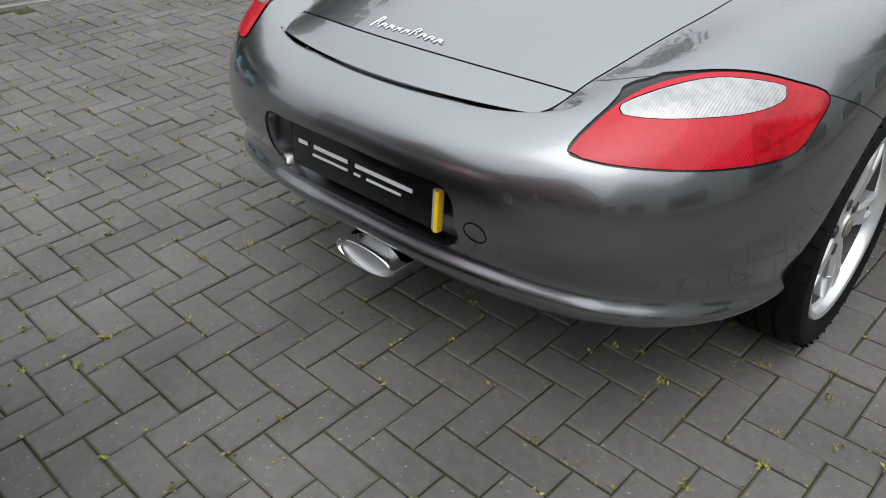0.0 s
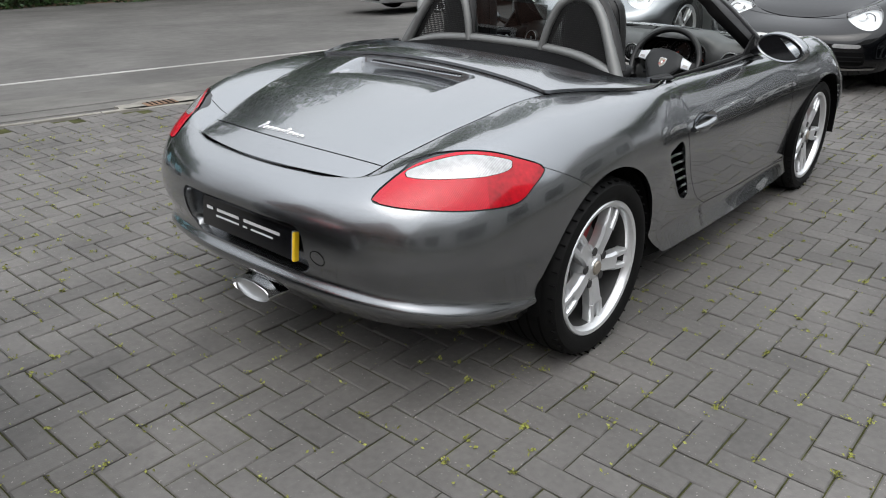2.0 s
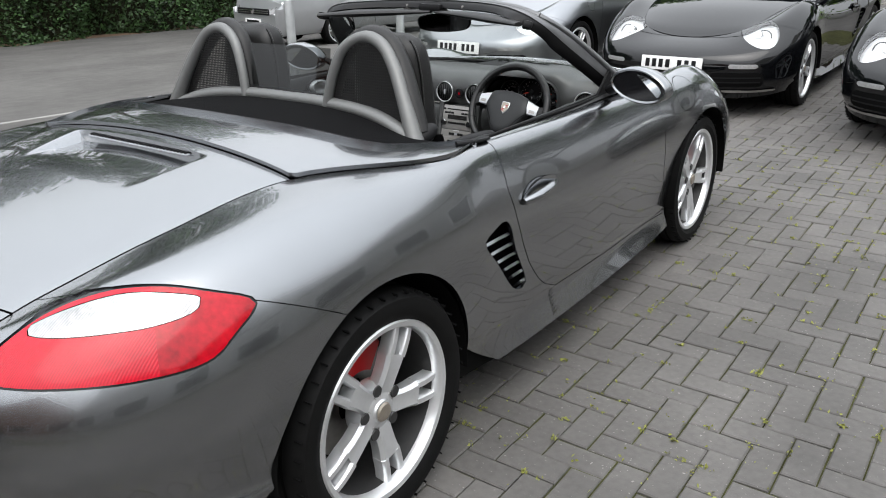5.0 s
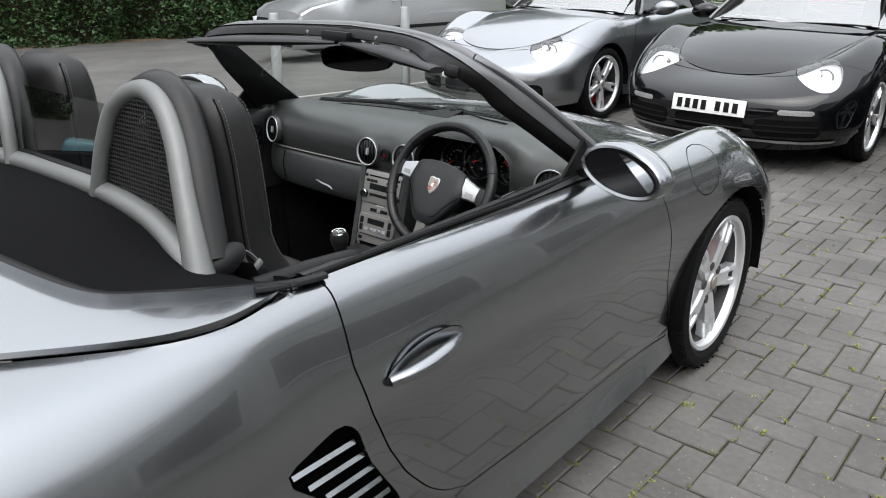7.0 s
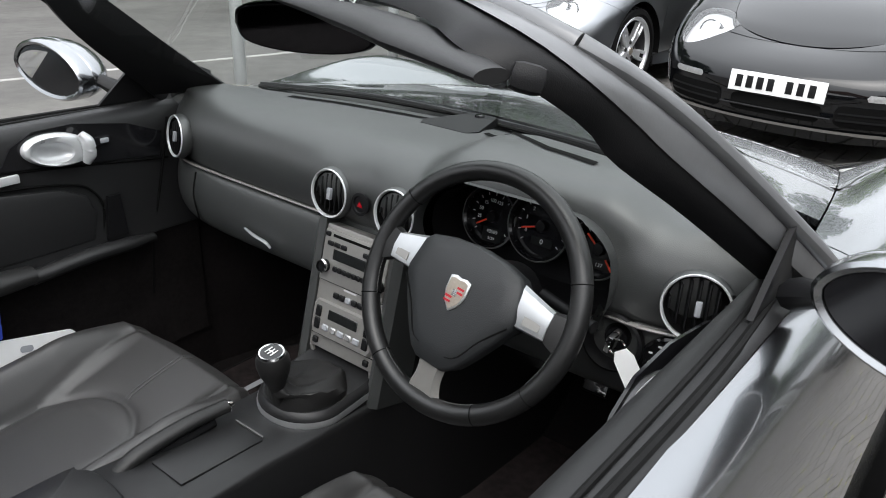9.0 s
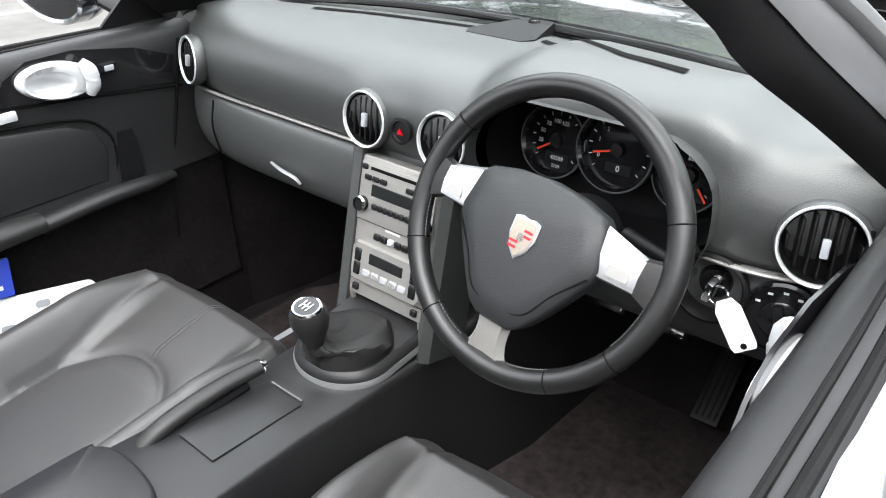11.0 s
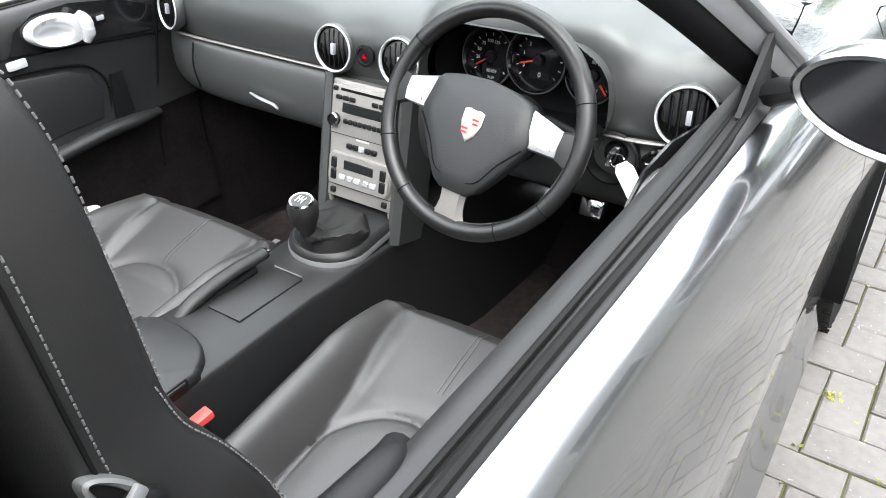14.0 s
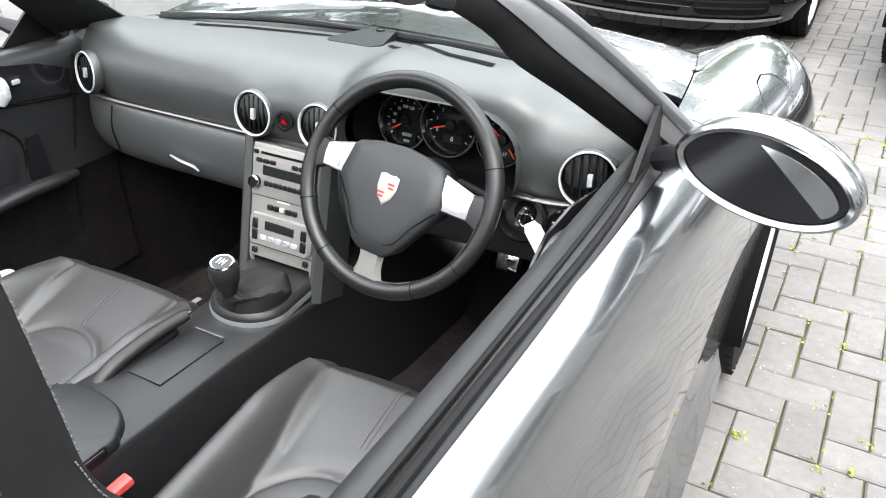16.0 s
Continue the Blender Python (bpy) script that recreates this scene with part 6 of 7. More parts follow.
    tab = Matrix.Translation(c0 + ax * .010 + up_ * .007) @ Matrix((cr, ax, up_)).transposed().to_4x4()
    part("fold_lever", box(.030, .013, .007, tab, .003), SATIN, pod, "satin silver release lever")
    part("lever_grip", loft([oval(.020, .018, -.016, .030), oval(.024, .023, -.004, .030), oval(.021, .020, .005, .029), oval(.012, .012, .009, .027)]), TRIM, pod)
    for s in (-1, 1):
        part("seat_rail", box(.03, .5, .05, pose(cx + s * .17, 1.12, .172), .006), TRIM, seat)
    return seat


make_seat(.362, True)
make_seat(-.345, False)
belt = part("belt_buckle", box(.024, .052, .10, pose(.132, .985, .395, 8, 0, -6), .006), TRIM, car)
part("buckle_button", box(.022, .050, .014, pose(.132, .992, .450, 8, 0, -6), .004), BUCKLE, belt, "red release button")
for s in (1, -1):
    face = Vector((s * .72, -.42, .55)).normalized()
    short = Vector((0, .95, .31)).cross(face).normalized()
    pm = Matrix.Translation((s * .592, .578, .908)) @ Matrix((face.cross(short) * 1.12, short * .66, face)).transposed().to_4x4()
    tower = part("belt_guide", lathe([(0, .012), (.014, .011), (.028, .007), (.038, .0), (.036, -.006), (.030, -.012), (0, -.020)], pm, 28), TRIM, car)
    part("guide_edge", lathe([(.036, -.007), (.039, -.012), (.034, -.024)], pm, 28), SATIN, tower)
    part("belt_webbing", sheet(np.array([[(s * (.605 + .020 * k), y + .012 * k, z) for k in (-1, 1)] for y, z in ((.60, .90), (.635, .82), (.70, .60), (.80, .30))]), .002), FABRIC, tower)
    part("belt_latch", box(.026, .030, .010, pose(s * .612, .632, .842, 40, 0, 10), .004), CHROME, tower)
    part("side_trim", tube([(s * .64, .60, .868), (s * .668, .70, .872), (s * .672, .80, .868), (s * .66, .84, .855)], [.014, .020, .016, .012], 10, .8), TRIM, car)

# ---- door linings ----
for s in (1, -1):
    par = door if s > 0 else door_left
    ledge = [[(s * x, y, z + (.010 if y < .8 else 0)) for x, z in ((.732, .862), (.722, .870), (.705, .868), (.690, .870), (.672, .866), (.660, .845), (.655, .80), (.655, .72))] for y in np.linspace(.665, 1.72, 14)]
    card = part("door_lining", sheet(np.array(ledge), 0, s < 0), VINYL, par, "black leather door lining", 50)
    part("waist_seal", tube([(s * .728, .66, .886), (s * .722, 1.0, .878), (s * .72, 1.4, .869), (s * .70, 1.72, .866)], .006, 8), RUBBER, par)
    part("waist_seal", tube([(s * .709, .66, .880), (s * .705, 1.0, .873), (s * .70, 1.4, .868), (s * .69, 1.70, .866)], .004, 8), RUBBER, par)
    lower = [[(s * (.655 - b), y, z) for z, b in ((.735, 0), (.66, .003), (.60, .008), (.575, .012))] for y in np.linspace(.67, 1.70, 12)]
    part("door_card", sheet(np.array(lower), 0, s < 0), VINYL, card, "", 50)
    part("door_carpet", sheet(np.array([[(s * (.645 + b), y, z) for z, b in ((.578, -.002), (.56, .006), (.40, .008), (.27, .004))] for y in np.linspace(.67, 1.70, 12)]), 0, s < 0), CARPET, card)
    part("card_seam", tube([(s * .653, .80, .812), (s * .653, 1.06, .805), (s * .653, 1.25, .790), (s * .653, 1.45, .766), (s * .653, 1.64, .741)], .0022, 6), SHADOW, card)
    pocket = [(.95, .770), (1.237, .757), (1.40, .735), (1.452, .705), (1.468, .66), (1.453, .585)]
    part("pocket_seam", tube([(s * .6505, y, z) for y, z in pocket], .0026, 6), SHADOW, card)
    part("pocket_panel", loft([[Vector((s * (.652 - d), y + (1.1 - y) * k, z + (.66 - z) * k)) for y, z in ((.82, .60), (.82, .765), (1.05, .762), (1.237, .750), (1.385, .728), (1.435, .702), (1.452, .66), (1.440, .60))] for d, k in ((0, 0), (.006, .012), (.008, .04))]), VINYL, card, "", 40)
    part("grab_wedge", loft([[Vector((s * (.650 - d), y, z)) for y, z in ((1.478, .690), (1.505, .690), (1.512, .592), (1.462, .592))] for d in (0, .010)]), TRIM, card)
    part("front_seam", tube([(s * .651, 1.648, .835), (s * .651, 1.615, .70), (s * .651, 1.579, .564), (s * .651, 1.56, .42)], .003, 6), SHADOW, card)
    part("armrest_bar", tube([(s * .628, 1.565, .572), (s * .618, 1.50, .578), (s * .612, 1.40, .583), (s * .614, 1.275, .574)], [.012, .019, .020, .019], 12, .8), VINYL, card)
    part("armrest_pad", tube([(s * .610, 1.278, .584), (s * .604, 1.20, .588), (s * .604, 1.0, .594), (s * .612, .86, .596)], [.026, .031, .033, .026], 14, .72), LEATHER, card)
    part("handle_panel", loft([[Vector((s * (.654 - d), y, z)) for y, z in ((1.272, .792), (1.30, .835), (1.345, .858), (1.43, .860), (1.55, .838), (1.628, .806), (1.618, .752), (1.45, .772))] for d in (0, .004)]), GLOSSB, card, "gloss black handle recess")

    sunk = .013 if s > 0 else 0.

    def ringed(cy, cz, ra, rb, tilt, d):
        return [Vector((s * (.645 + sunk - d), cy + ra * math.cos(a), cz - sunk + rb * math.sin(a) - tilt * math.cos(a))) for a in np.linspace(0, 2 * math.pi, 36, endpoint=False)]
    pull = part("inner_handle", loft([ringed(1.388, .815, .071, .035, .008, -.006), ringed(1.388, .815, .070, .034, .008, .008), ringed(1.387, .815, .064, .030, .008, .014), ringed(1.374, .814, .044, .0235, .006, .013), ringed(1.374, .813, .040, .020, .006, .003), ringed(1.374, .812, .02, .01, .003, -.003)]), PULL, card, "satin silver door pull with a hollow cup", 60)
    part("pull_lever", tube([(s * (.630 + sunk), 1.432, .842 - sunk), (s * (.624 + sunk), 1.442, .825 - sunk), (s * (.624 + sunk), 1.444, .800 - sunk), (s * (.632 + sunk), 1.438, .780 - sunk)], [.008, .013, .013, .008], 10, 1.1), PULL, pull, "satin silver release lever")
    part("window_switch", box(.010, .034, .020, pose(s * .647, 1.488, .814, 0, 0, 0), .004), GLOSSB, card)
    part("switch_rocker", box(.006, .018, .010, pose(s * .641, 1.488, .815, 0, 0, 0), .002), GREYP, card)
    part("lock_button", box(.010, .042, .018, pose(s * .649, 1.285, .773), .004), PULL, card)
    part("mirror_triangle", loft([[Vector((s * (.712 - d), y, z)) for y, z in ((1.52, .872), (1.73, .87), (1.625, .960))] for d in (0, .008)]), TRIM, car)

# pedals and mats
acc = part("accelerator", box(.055, .22, .02, pose(.405, 2.075, .245, 35, 0, 2), .006), TRIM, car, "ribbed black accelerator pedal")
for k in range(4):
    part("pedal_rib", box(.004, .20, .004, Matrix.Translation((.405, 2.075, .245)) @ pose(0, 0, 0, 35, 0, 2) @ pose(-.018 + .012 * k, 0, .011)), RUBBER, acc)
for x in (.315, .185):
    ped = part("pedal", box(.065, .012, .055, pose(x, 2.0, .372, -25), .008), TRIM, car)
    part("pedal_plate", box(.056, .004, .045, pose(x, 1.991, .376, -25), .004), CHROME, ped)
for s in (1, -1):
    def mat_out(k):
        pts = [(.13, 1.42), (.56, 1.42), (.60, 1.50), (.60, 1.85), (.565, 1.90), (.48, 2.09), (.20, 2.12), (.13, 2.02)]
        c = Vector((.36, 1.75))
        return [(c + (Vector(p) - c) * k) for p in pts]
    m_ = tagged(part("floor_mat", loft([[Vector((s * p.x, p.y, z)) for p in mat_out(k)] for k, z in ((1, .147), (1, .153), (.985, .156))]), MATC, None, "dark brown-black carpet floor mat with a bound edge"), category="floor mat")
    pts = [(s * p.x, p.y, .1555) for p in mat_out(.99)]
    part("mat_binding", tube(pts + pts[:1], .004, 6, .6, 1), TRIM, m_)
    part("brand_bar", box(.017, .145, .0012, pose(s * .487, 1.665, .157, 0, 0, 0)), GREYP, m_)
cards = thing("plastic_cards", "white plastic card and a blue leaflet beside the passenger seat", "card")


def card_ring(cy, cz, hy, hz, r, x, turn):
    out = []
    for sy, sz, a0 in ((1, 1, 0), (-1, 1, 90), (-1, -1, 180), (1, -1, 270)):
        for a in np.linspace(a0, a0 + 90, 6):
            u, v = sy * (hy - r) + r * math.cos(radians(a)), sz * (hz - r) + r * math.sin(radians(a))
            c, q = math.cos(radians(turn)), math.sin(radians(turn))
            out.append(Vector((x - .1 * (cz + q * u + c * v - .4), cy + c * u - q * v, cz + q * u + c * v)))
    return out


front_card = part("white_card", loft([card_ring(1.165, .385, .165, .085, .02, x, -12) for x in (-.598, -.602)]), WHITE, cards)
for y, z in ((1.235, .432), (1.165, .412), (1.095, .410)):
    part("card_hole", loft([card_ring(y, z, .013, .007, .006, x, -12) for x in (-.5975, -.5965)]), GREYP, front_card)
part("white_card", loft([card_ring(1.05, .43, .08, .13, .008, x, -8) for x in (-.605, -.609)]), WHITE, cards)
leaflet = part("blue_leaflet", loft([card_ring(1.115, .520, .085, .036, .004, x, -8) for x in (-.592, -.595)]), BLUE, cards)
part("leaflet_print", loft([card_ring(1.115, .503, .065, .004, .001, x, -8) for x in (-.5915, -.591)]), PRINT, leaflet)

# ---- ground, paving, road ----
ROAD = Vector((.222, .975, 0))          # direction of kerb and line
KERB_AT = Vector((-4.03, 0, 0))


def beyond(x, y):
    """How far a place lies beyond the kerb."""
    return -((x - KERB_AT.x) * .975 - y * .222)


def fall(x, y):
    """The road falls away gently from the kerb."""
    return -.014 - .055 * min(max(beyond(x, y) - .1, 0), 18)


cross = [-300, -60, -22, -17.9, -14, -10, -6, -3, -.12, 0, 5, 60, 300]
ground = part("ground", sheet(np.array([[(lambda p: (p.x, p.y, fall(p.x, p.y)))(KERB_AT + ROAD * a + Vector((.975, -.222, 0)) * c) for a in (-300, -60, -20, 0, 20, 60, 300)] for c in cross]), 0, True), ASPHALT, None, "worn grey asphalt yard and road", kind="structure")


def road_strip(name, off, width, y0, y1, z0, z1, material, label, kind="structure", parts=1, gap=0.):
    """A straight strip beside the road, at an offset from the kerb."""
    side = Vector((.975, -.222, 0))
    ob = None
    step = (y1 - y0) / parts
    for k in range(parts):
        a, b = KERB_AT + ROAD * (y0 + k * step) + side * off, KERB_AT + ROAD * (y0 + (k + 1) * step - gap) + side * off
        bm = bmesh.new()
        lo = [bm.verts.new((p + side * w) + Vector((0, 0, z0 + fall(*(p + side * w).xy) + .014)) ) for p, w in ((a, 0), (b, 0), (b, width), (a, width))]
        hi = [bm.verts.new((p + side * w) + Vector((0, 0, z1 + fall(*(p + side * w).xy) + .014)) ) for p, w in ((a, .003), (b, .003), (b, width - .003), (a, width - .003))]
        bm.faces.new(hi[::-1])
        for i in range(4):
            bm.faces.new((lo[i], hi[i], hi[(i + 1) % 4], lo[(i + 1) % 4]))
        bmesh.ops.recalc_face_normals(bm, faces=bm.faces)
        if ob is None:
            ob = part(name, bm, material, None, label, kind=kind)
        else:
            part(name + "_stone", bm, material, ob)
    return ob


road_strip("kerb", -.10, .065, -12, 24, -.05, .006, KERB, "pale flush concrete kerb stones", parts=40, gap=.012)
road_strip("road_patch", -1.35, .75, -4.5, 3.2, -.02, -.009, ASPHALT2, "paler repaired strip of asphalt")
road_strip("road_patch", -.52, .25, -2.5, 4.6, -.02, -.0075, ASPHALT2, "paler repaired strip of asphalt")
road_strip("road_line", -2.52, .09, -10, 20, -.02, -.009, LINE, "worn white line on the road")

PITCH, TURN_DEG = .1016, -.5
ANCHOR = Vector((-.1645, -1.4590))
ca, sa = math.cos(radians(TURN_DEG)), math.sin(radians(TURN_DEG))


def paver_mesh(seed):
    rnd = random.Random(seed)
    j, c, h = .0024, .0045, .03
    L, W = PITCH * 2 - 2 * j, PITCH - 2 * j
    z = [rnd.uniform(-.0015, .0015) for _ in range(4)]
    v = []
    for zz, inset in ((-h, 0), (-.004, 0), (0, c)):
        for k, (a, b) in enumerate(((0, 0), (L, 0), (L, W), (0, W))):
            v.append((j + a + (inset if a == 0 else -inset), j + b + (inset if b == 0 else -inset), zz + (z[k] if zz > -h else 0)))
    f = [(0, 1, 5, 4), (1, 2, 6, 5), (2, 3, 7, 6), (3, 0, 4, 7), (4, 5, 9, 8), (5, 6, 10, 9), (6, 7, 11, 10), (7, 4, 8, 11), (8, 9, 10, 11)]
    return v, f


paver_kinds = []
for k in range(6):
    me = bpy.data.meshes.new("paver")
    me.from_pydata(*paver_mesh(k)[:1], [], paver_mesh(k)[1])
    me.materials.append(PAVER)
    paver_kinds.append(me)
bed = part("paving_bed", sheet(np.array([[(x, y, -.0085) for y in (-5, 11)] for x in (-6.8, 7)]), 0, True), JOINT, None, "mossy sand joints of the paving", kind="structure")
bedbm = bmesh.new()
bedbm.from_mesh(bed.data)
carve(bedbm, lambda p: -((p.x - KERB_AT.x) * .975 - p.y * .222 + .005), -1)
bedbm.to_mesh(bed.data)
bedbm.free()
pavement = thing("pavement", "grey herringbone block paving with mossy joints", "paving")
tagged(pavement, kind="structure")
rest_v, rest_f, near = [], [], 0
rp = random.Random(4)
for i in range(-75, 75):
    for j in range(-60, 110):
        k = (i - j) % 4
        if k not in (0, 3):
            continue
        if k == 0:
            o, rot = (i * PITCH, (j - 1) * PITCH), 0
        else:
            o, rot = ((i + 1) * PITCH, (j - 1) * PITCH), 90
        x, y = ANCHOR.x + ca * o[0] - sa * o[1], ANCHOR.y + sa * o[0] + ca * o[1]
        if (x - KERB_AT.x) * .975 - y * .222 < .0 or y < -4.2 or y > 10 or x > 5.6:
            continue
        dz = rp.uniform(-.0025, .0015)
        turn = TURN_DEG + rot + rp.uniform(-.7, .7)
        kind_ = rp.randrange(6)
        if .45 < x < 1.95 and -1.75 < y < 1.95 and near < 300:
            ob = new("paver", paver_kinds[kind_])
            ob.parent = pavement
            ob.matrix_basis = pose(x, y, dz, rp.uniform(-.4, .4), rp.uniform(-.4, .4), turn)
            near += 1
        else:
            m = pose(x, y, dz, rp.uniform(-.4, .4), rp.uniform(-.4, .4), turn)
            v, f = paver_mesh(kind_)
            n0 = len(rest_v)
            rest_v += [tuple(m @ Vector(q)) for q in v]
            rest_f += [tuple(n0 + a for a in q) for q in f]
me = bpy.data.meshes.new("far_pavers")
me.from_pydata(rest_v, [], rest_f)
me.materials.append(PAVER)
far_pavers = new("far_pavers", me)
far_pavers.parent = pavement
tagged(far_pavers, kind="stuff")


def leaves(name, places, size, material, parent, label, kind="", seed=1, bend=.25):
    """Many small folded leaves at the given places."""
    rnd = random.Random(seed)
    v, f = [], []
    for p in places:
        s = size * rnd.uniform(.6, 1.4)
        e = Euler((rnd.uniform(-1.2, 1.2), rnd.uniform(-1.2, 1.2), rnd.uniform(0, 6.3))).to_matrix()
        n0 = len(v)
        for q in ((0, -1, 0), (.55, 0, bend * .5), (0, 1, 0), (-.55, 0, bend * .5)):
            v.append(tuple(Vector(p) + e @ (Vector(q) * s)))
        f += [(n0, n0 + 1, n0 + 2), (n0, n0 + 2, n0 + 3)]
    m_ = bpy.data.meshes.new(name)
    m_.from_pydata(v, [], f)
    m_.materials.append(material)
    ob = new(name, m_)
    if parent:
        ob.parent = parent
    return tagged(ob, label, kind=kind)


rh = random.Random(7)
HEDGE0, HDIR = Vector((-21.1, 3.9, -1.0)), ROAD.normalized()
HSIDE = Vector((-HDIR.y, HDIR.x, 0))
spots = []
for _ in range(90000):
    a, z = rh.uniform(-16, 34), rh.random() ** 1.2 * 5.0
    bulge = .35 * math.sin(a * 1.7) + .25 * math.sin(a * 3.9 + 1) + .3 * math.sin(z * 2.1 + a) + .25 * z
    spots.append(HEDGE0 + HDIR * a + HSIDE * (bulge + rh.uniform(0, .45)) + Vector((0, 0, z + .02)))
hedge = leaves("hedge", spots, .062, LEAF, None, "dark green ivy hedge bank along the yard", "stuff", 3)
tagged(hedge, category="hedge")
# backing sheet whose near-black colour stands for shade between the leaves
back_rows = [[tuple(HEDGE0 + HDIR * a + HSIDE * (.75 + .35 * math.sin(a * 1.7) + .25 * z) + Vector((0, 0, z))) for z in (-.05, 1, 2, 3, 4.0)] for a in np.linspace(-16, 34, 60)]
part("hedge_bank", sheet(np.array(back_rows), 0, True), HEDGE_SHADE, None, "earth bank behind the leaves, coloured dark for the shade inside the hedge", kind="structure")
litter_rows = [[tuple(HEDGE0 + HDIR * a - HSIDE * (.85 + .22 * math.sin(a * 2.3) + .1 * math.sin(a * 7.1) - w * 1.5) + Vector((0, 0, -.009 + .05 * w))) for w in (0, .3, 1)] for a in np.linspace(-16, 34, 120)]
part("litter_strip", sheet(np.array(litter_rows), 0, True), LITTER, None, "brown leaf litter at the foot of the hedge", kind="structure")
lit = [HEDGE0 + HDIR * rh.uniform(-16, 34) - HSIDE * (rh.random() ** 2 * 1.5 - .3) + Vector((0, 0, .012)) for _ in range(6000)]
tagged(leaves("fallen_leaves", lit, .03, LITTER, None, "fallen brown leaves by the hedge", "stuff", 5), category="leaves")


def tree(x, y, h, r, seed):
    """Trunk with limbs and an uneven crown of small leaves."""
    rnd = random.Random(seed)
    t = thing("tree", "leafy tree behind the hedge", "tree", pose(x, y, 0), "trees behind the hedge")
    limbs = [tube([(0, 0, -.05), (.08, .05, h * .3), (.0, .12, h * .75)], [.22, .17, .06], 10)]
    centres = []
    for k in range(14):
        a, z = k * 2.4, h * rnd.uniform(.34, .84)
        e = Vector((math.cos(a) * r * rnd.uniform(.45, .9), math.sin(a) * r * rnd.uniform(.45, .9), z + rnd.uniform(.3, 1.2)))
        limbs.append(tube([(.03, .05, z - .9), tuple(e * .5 + Vector((0, 0, z * .5))), tuple(e)], [.07, .05, .02], 7))
        centres.append((e, rnd.uniform(.5, .95) * r * .55))
    centres.append((Vector((0, 0, h * .9)), r * .55))
    part("trunk", join(*limbs), BARK, t)
    pts = []
    for c, q in centres:
        for _ in range(520):
            d = Vector((rnd.gauss(0, 1), rnd.gauss(0, 1), rnd.gauss(0, .8)))
            pts.append(c + d.normalized() * q * rnd.random() ** .45)
    leaves("crown", pts, .20, LEAF if seed % 2 else LEAF2, t, "", "", seed)


BEHIND_HEDGE = [HEDGE0 + HDIR * (-14 + 4.4 * k) + HSIDE * (2.6 + .9 * math.sin(k * 2.1)) for k in range(12)]
for k, p in enumerate(BEHIND_HEDGE):
    tree(p.x, p.y, 11.5 + 2.2 * math.sin(k * 1.7), 4.2, 11 + 2 * k)
for k, (x, y, h, r) in enumerate(((-12, 26, 9, 3.4), (-6, 25, 8, 3.2), (0.5, 25, 7.5, 3.2), (6.5, 24, 8, 3.2), (12, 21, 8, 3.2))):
    tree(x, y, h, r, 41 + k)
bush = [Vector((-3.5 + rh.gauss(0, 3.6), 20.5 + rh.gauss(0, .8), abs(rh.gauss(.6, .6)) - .2)) for _ in range(6000)]
tagged(leaves("shrub_row", bush, .09, LEAF2, None, "bright green shrubs behind the parked row", "stuff", 9), category="shrub")
weeds = []
for _ in range(7500):
    i, j = rh.randrange(-36, 46), rh.randrange(-28, 60)
    along_joint = rh.random() * PITCH
    a, b = (i * PITCH + along_joint, j * PITCH) if rh.random() < .5 else (i * PITCH, j * PITCH + along_joint)
    x, y = ANCHOR.x + ca * a - sa * b, ANCHOR.y + sa * a + ca * b
    if (x - KERB_AT.x) * .975 - y * .222 > .3:
        n_ = rh.choice((1, 1, 2, 2, 3, 4, 6, 14))
        weeds += [Vector((x + rh.gauss(0, .008), y + rh.gauss(0, .008), rh.random() * .008 + .001)) for _ in range(n_)]
tagged(leaves("joint_weeds", weeds, .0062, WEED, None, "tiny green weeds growing in the paving joints", "stuff", 12), category="weeds")

# ---- street things ----
def steel_post(x, y, h, r, lean, label):
    p = thing("steel_post", label, "post", pose(x, y, -.02, lean))
    part("tube", lathe([(r, 0), (r, h), (r * .9, h + .012), (0, h + .016)], None, 24), STEEL, p)
    part("collar", lathe([(r + .02, .0), (r + .018, .02), (r, .026)], None, 24), KERB, p)


steel_post(-4.26, -.40, 2.3, .055, -6, "leaning galvanised steel post at the kerb")
steel_post(-3.85, 4.27, .93, .045, 0, "short galvanised bollard post")
steel_post(-3.54, 5.60, .93, .045, 0, "short galvanised bollard post")
drain = thing("drain_cover", "rusty drain cover in a broken pale surround", "drain", pose(-3.92, 1.13, -.006, 0, 0, -12))
rd = random.Random(21)
jag = [(1 + rd.uniform(-.22, .12), a) for a in np.linspace(0, 2 * math.pi, 26, endpoint=False)]
part("surround", loft([[Vector((.17 * q * k * math.copysign(abs(math.cos(a)) ** .6, math.cos(a)), .36 * q * k * math.copysign(abs(math.sin(a)) ** .6, math.sin(a)), z)) for q, a in jag] for k, z in ((1, -.01), (1, .008), (.93, .012))]), KERB, drain)
part("iron_cover", box(.15, .26, .012, pose(.01, -.04, .010, 0, 0, 4), .003), LITTER, drain)
for k in range(5):
    part("cover_bar", box(.13, .012, .005, pose(.01, -.13 + .045 * k, .0175, 0, 0, 4), .001), SHADOW, drain)
scooter = thing("mobility_scooter", "pale blue mobility scooter with grey wheels", "scooter", pose(-4.55, -1.0, -.01, 0, 0, 28))
for sx in (-.2, .2):
    for y in (.15, -.75):
        w_ = part("wheel", lathe([(.075, -.03), (.12, -.035), (.13, 0), (.12, .035), (.075, .03)], pose(sx, y, .13, 0, 90, 0), 28), RUBBER, scooter)
        part("wheel_disc", lathe([(0, .026), (.075, .022), (.08, .0), (.075, -.022), (0, -.026)], pose(sx, y, .13, 0, 90, 0), 24), GREYP, w_)
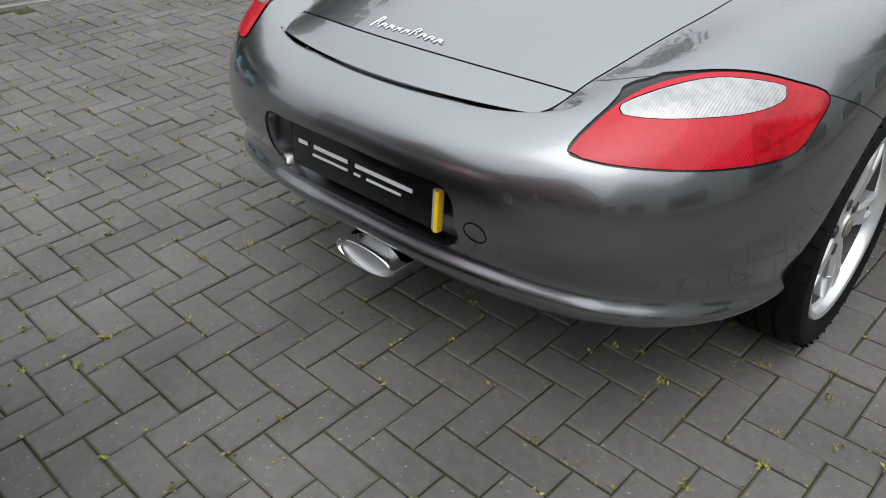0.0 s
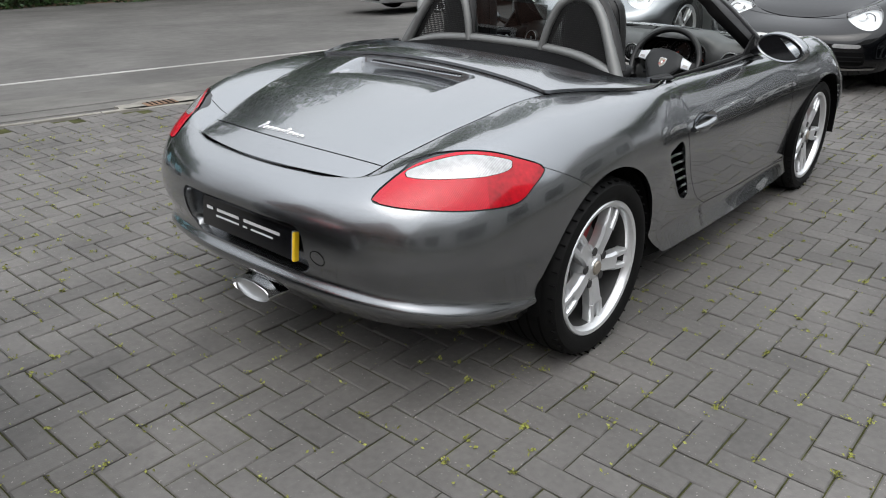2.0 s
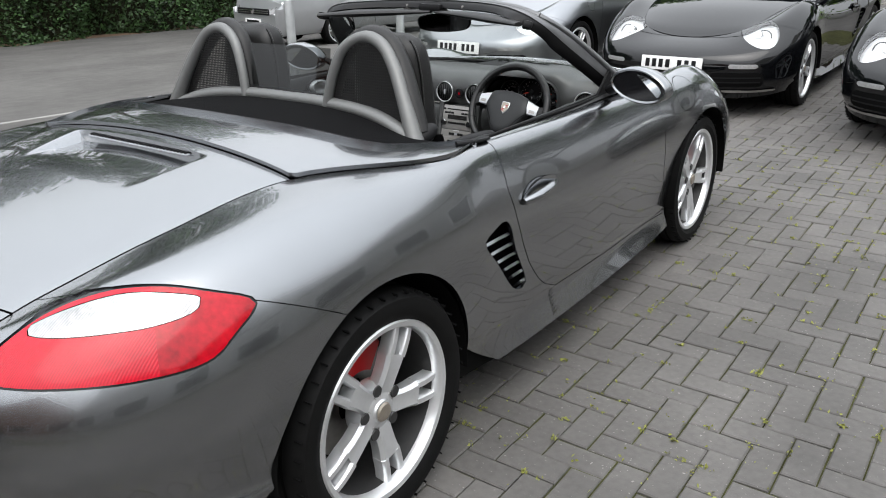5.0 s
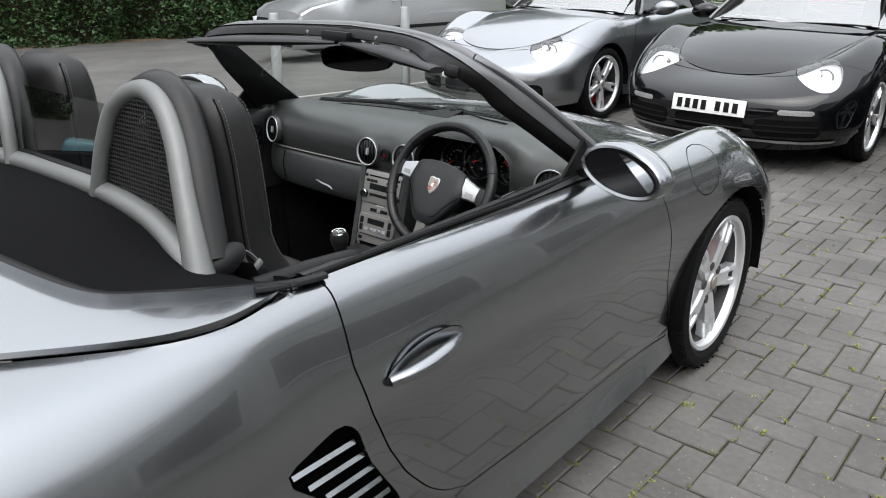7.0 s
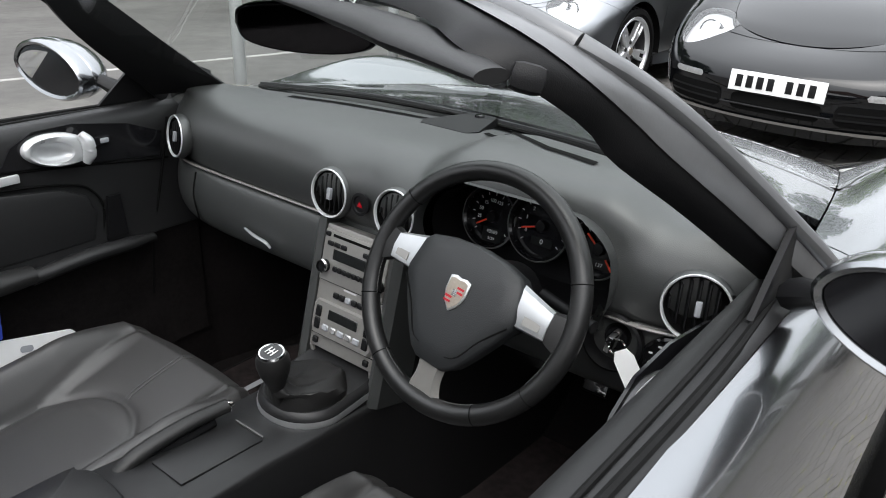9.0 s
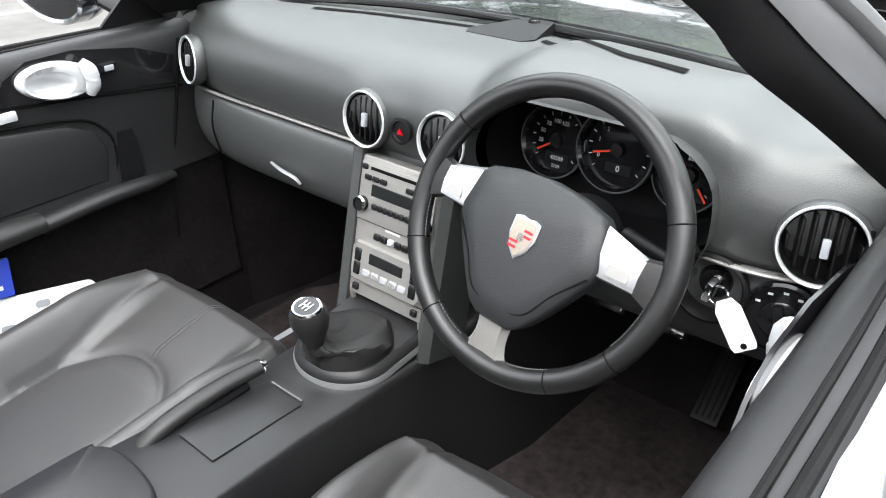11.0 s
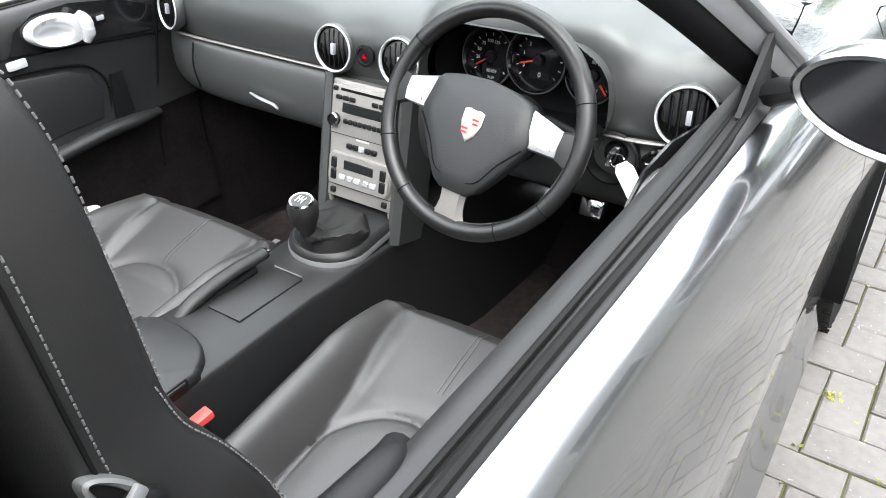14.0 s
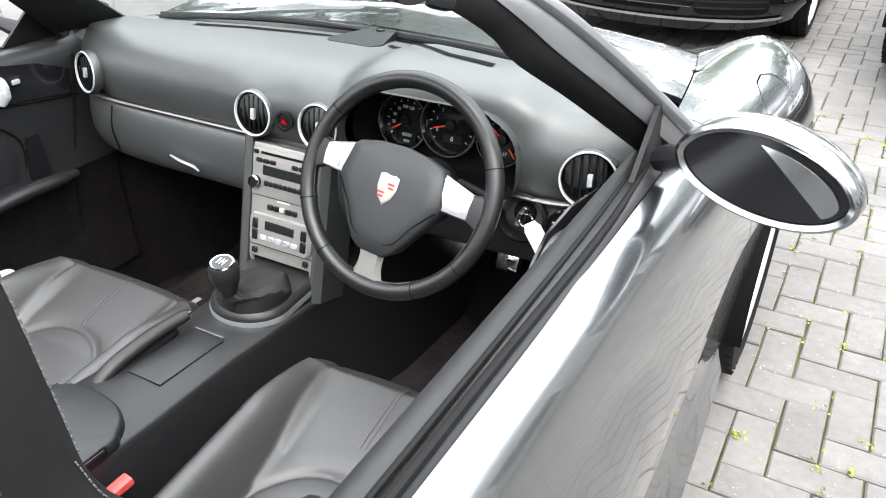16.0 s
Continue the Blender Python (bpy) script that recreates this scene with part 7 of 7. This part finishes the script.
part("front_cowl", loft([[Vector((x * k, y + d, z)) for x, y, z in ((-.17, .30, .2), (.17, .30, .2), (.17, .0, .2), (-.17, .0, .2))] for k, d, z in ((1, 0, 0),)] + [[Vector((x * k, y * k + d, z + e)) for x, y, z in ((-.17, .30, .2), (.17, .30, .2), (.17, .0, .2), (-.17, .0, .2))] for k, d, e in ((1.05, 0, .08), (.8, .0, .18), (.4, .0, .5))]), SCOOTER, scooter)
part("foot_deck", box(.34, .6, .06, pose(0, -.3, .2), .015), GREYP, scooter)
part("bumper_knob", box(.06, .06, .06, pose(.16, .31, .33), .015), TRIM, scooter)
part("seat_box", box(.36, .36, .35, pose(0, -.75, .42), .06, 3), SCOOTER, scooter)


# ---- the yard's buildings behind the walk: brick showroom and wall ----
def showroom(name, label, m, length, height, bays, face=BRICK):
    """Plain two-storey building with framed windows and a parapet."""
    b = thing(name, label, "building", m)
    part("wall", box(length, .3, height, pose(0, 0, height / 2 - .02)), face, b)
    part("parapet", box(length + .2, .45, .25, pose(0, 0, height + .1), .03), KERB, b)
    for k in range(bays // 2):
        x, w = -length / 2 + (k + .5) * length / (bays // 2), length / (bays // 2) * .46
        gable = part("gable", loft([[Vector((x - w, y, height + .2)), Vector((x + w, y, height + .2)), Vector((x, y, height + .2 + w * .62))] for y in (-.12, .12)]), face, b)
        for e in (-1, 1):
            part("barge_board", loft([[Vector((x + e * w * 1.04, y, z + height + .2)), Vector((x, y, z + height + .24 + w * .62))] + [Vector((x, y + .08, z + height + .24 + w * .62)), Vector((x + e * w * 1.04, y + .08, z + height + .2))] for y, z in ((-.24, 0), (-.24, .22))]), WHITE, gable)
    for k in range(bays):
        x = -length / 2 + (k + .5) * length / bays
        for z, h in ((1.4, 1.7), (4.2, 1.4)):
            if z + h / 2 < height - .3:
                w = part("window", box(length / bays * .62, .06, h, pose(x, -.16, z)), WHITE, b)
                part("pane", box(length / bays * .55, .03, h - .16, pose(x, -.185, z)), GLOSSB, w)
                part("sill", box(length / bays * .68, .16, .07, pose(x, -.22, z - h / 2 - .03), .01), KERB, w)


showroom("showroom_building", "pale rendered showroom with gables and dark windows beside the yard", pose(8.8, 1, 0, 0, 0, -90), 28, 3.5, 7, PALE)
showroom("brick_building", "low brick workshop behind the parked cars", pose(-2, -14, 0, 0, 0, 180), 24, 4.2, 5)
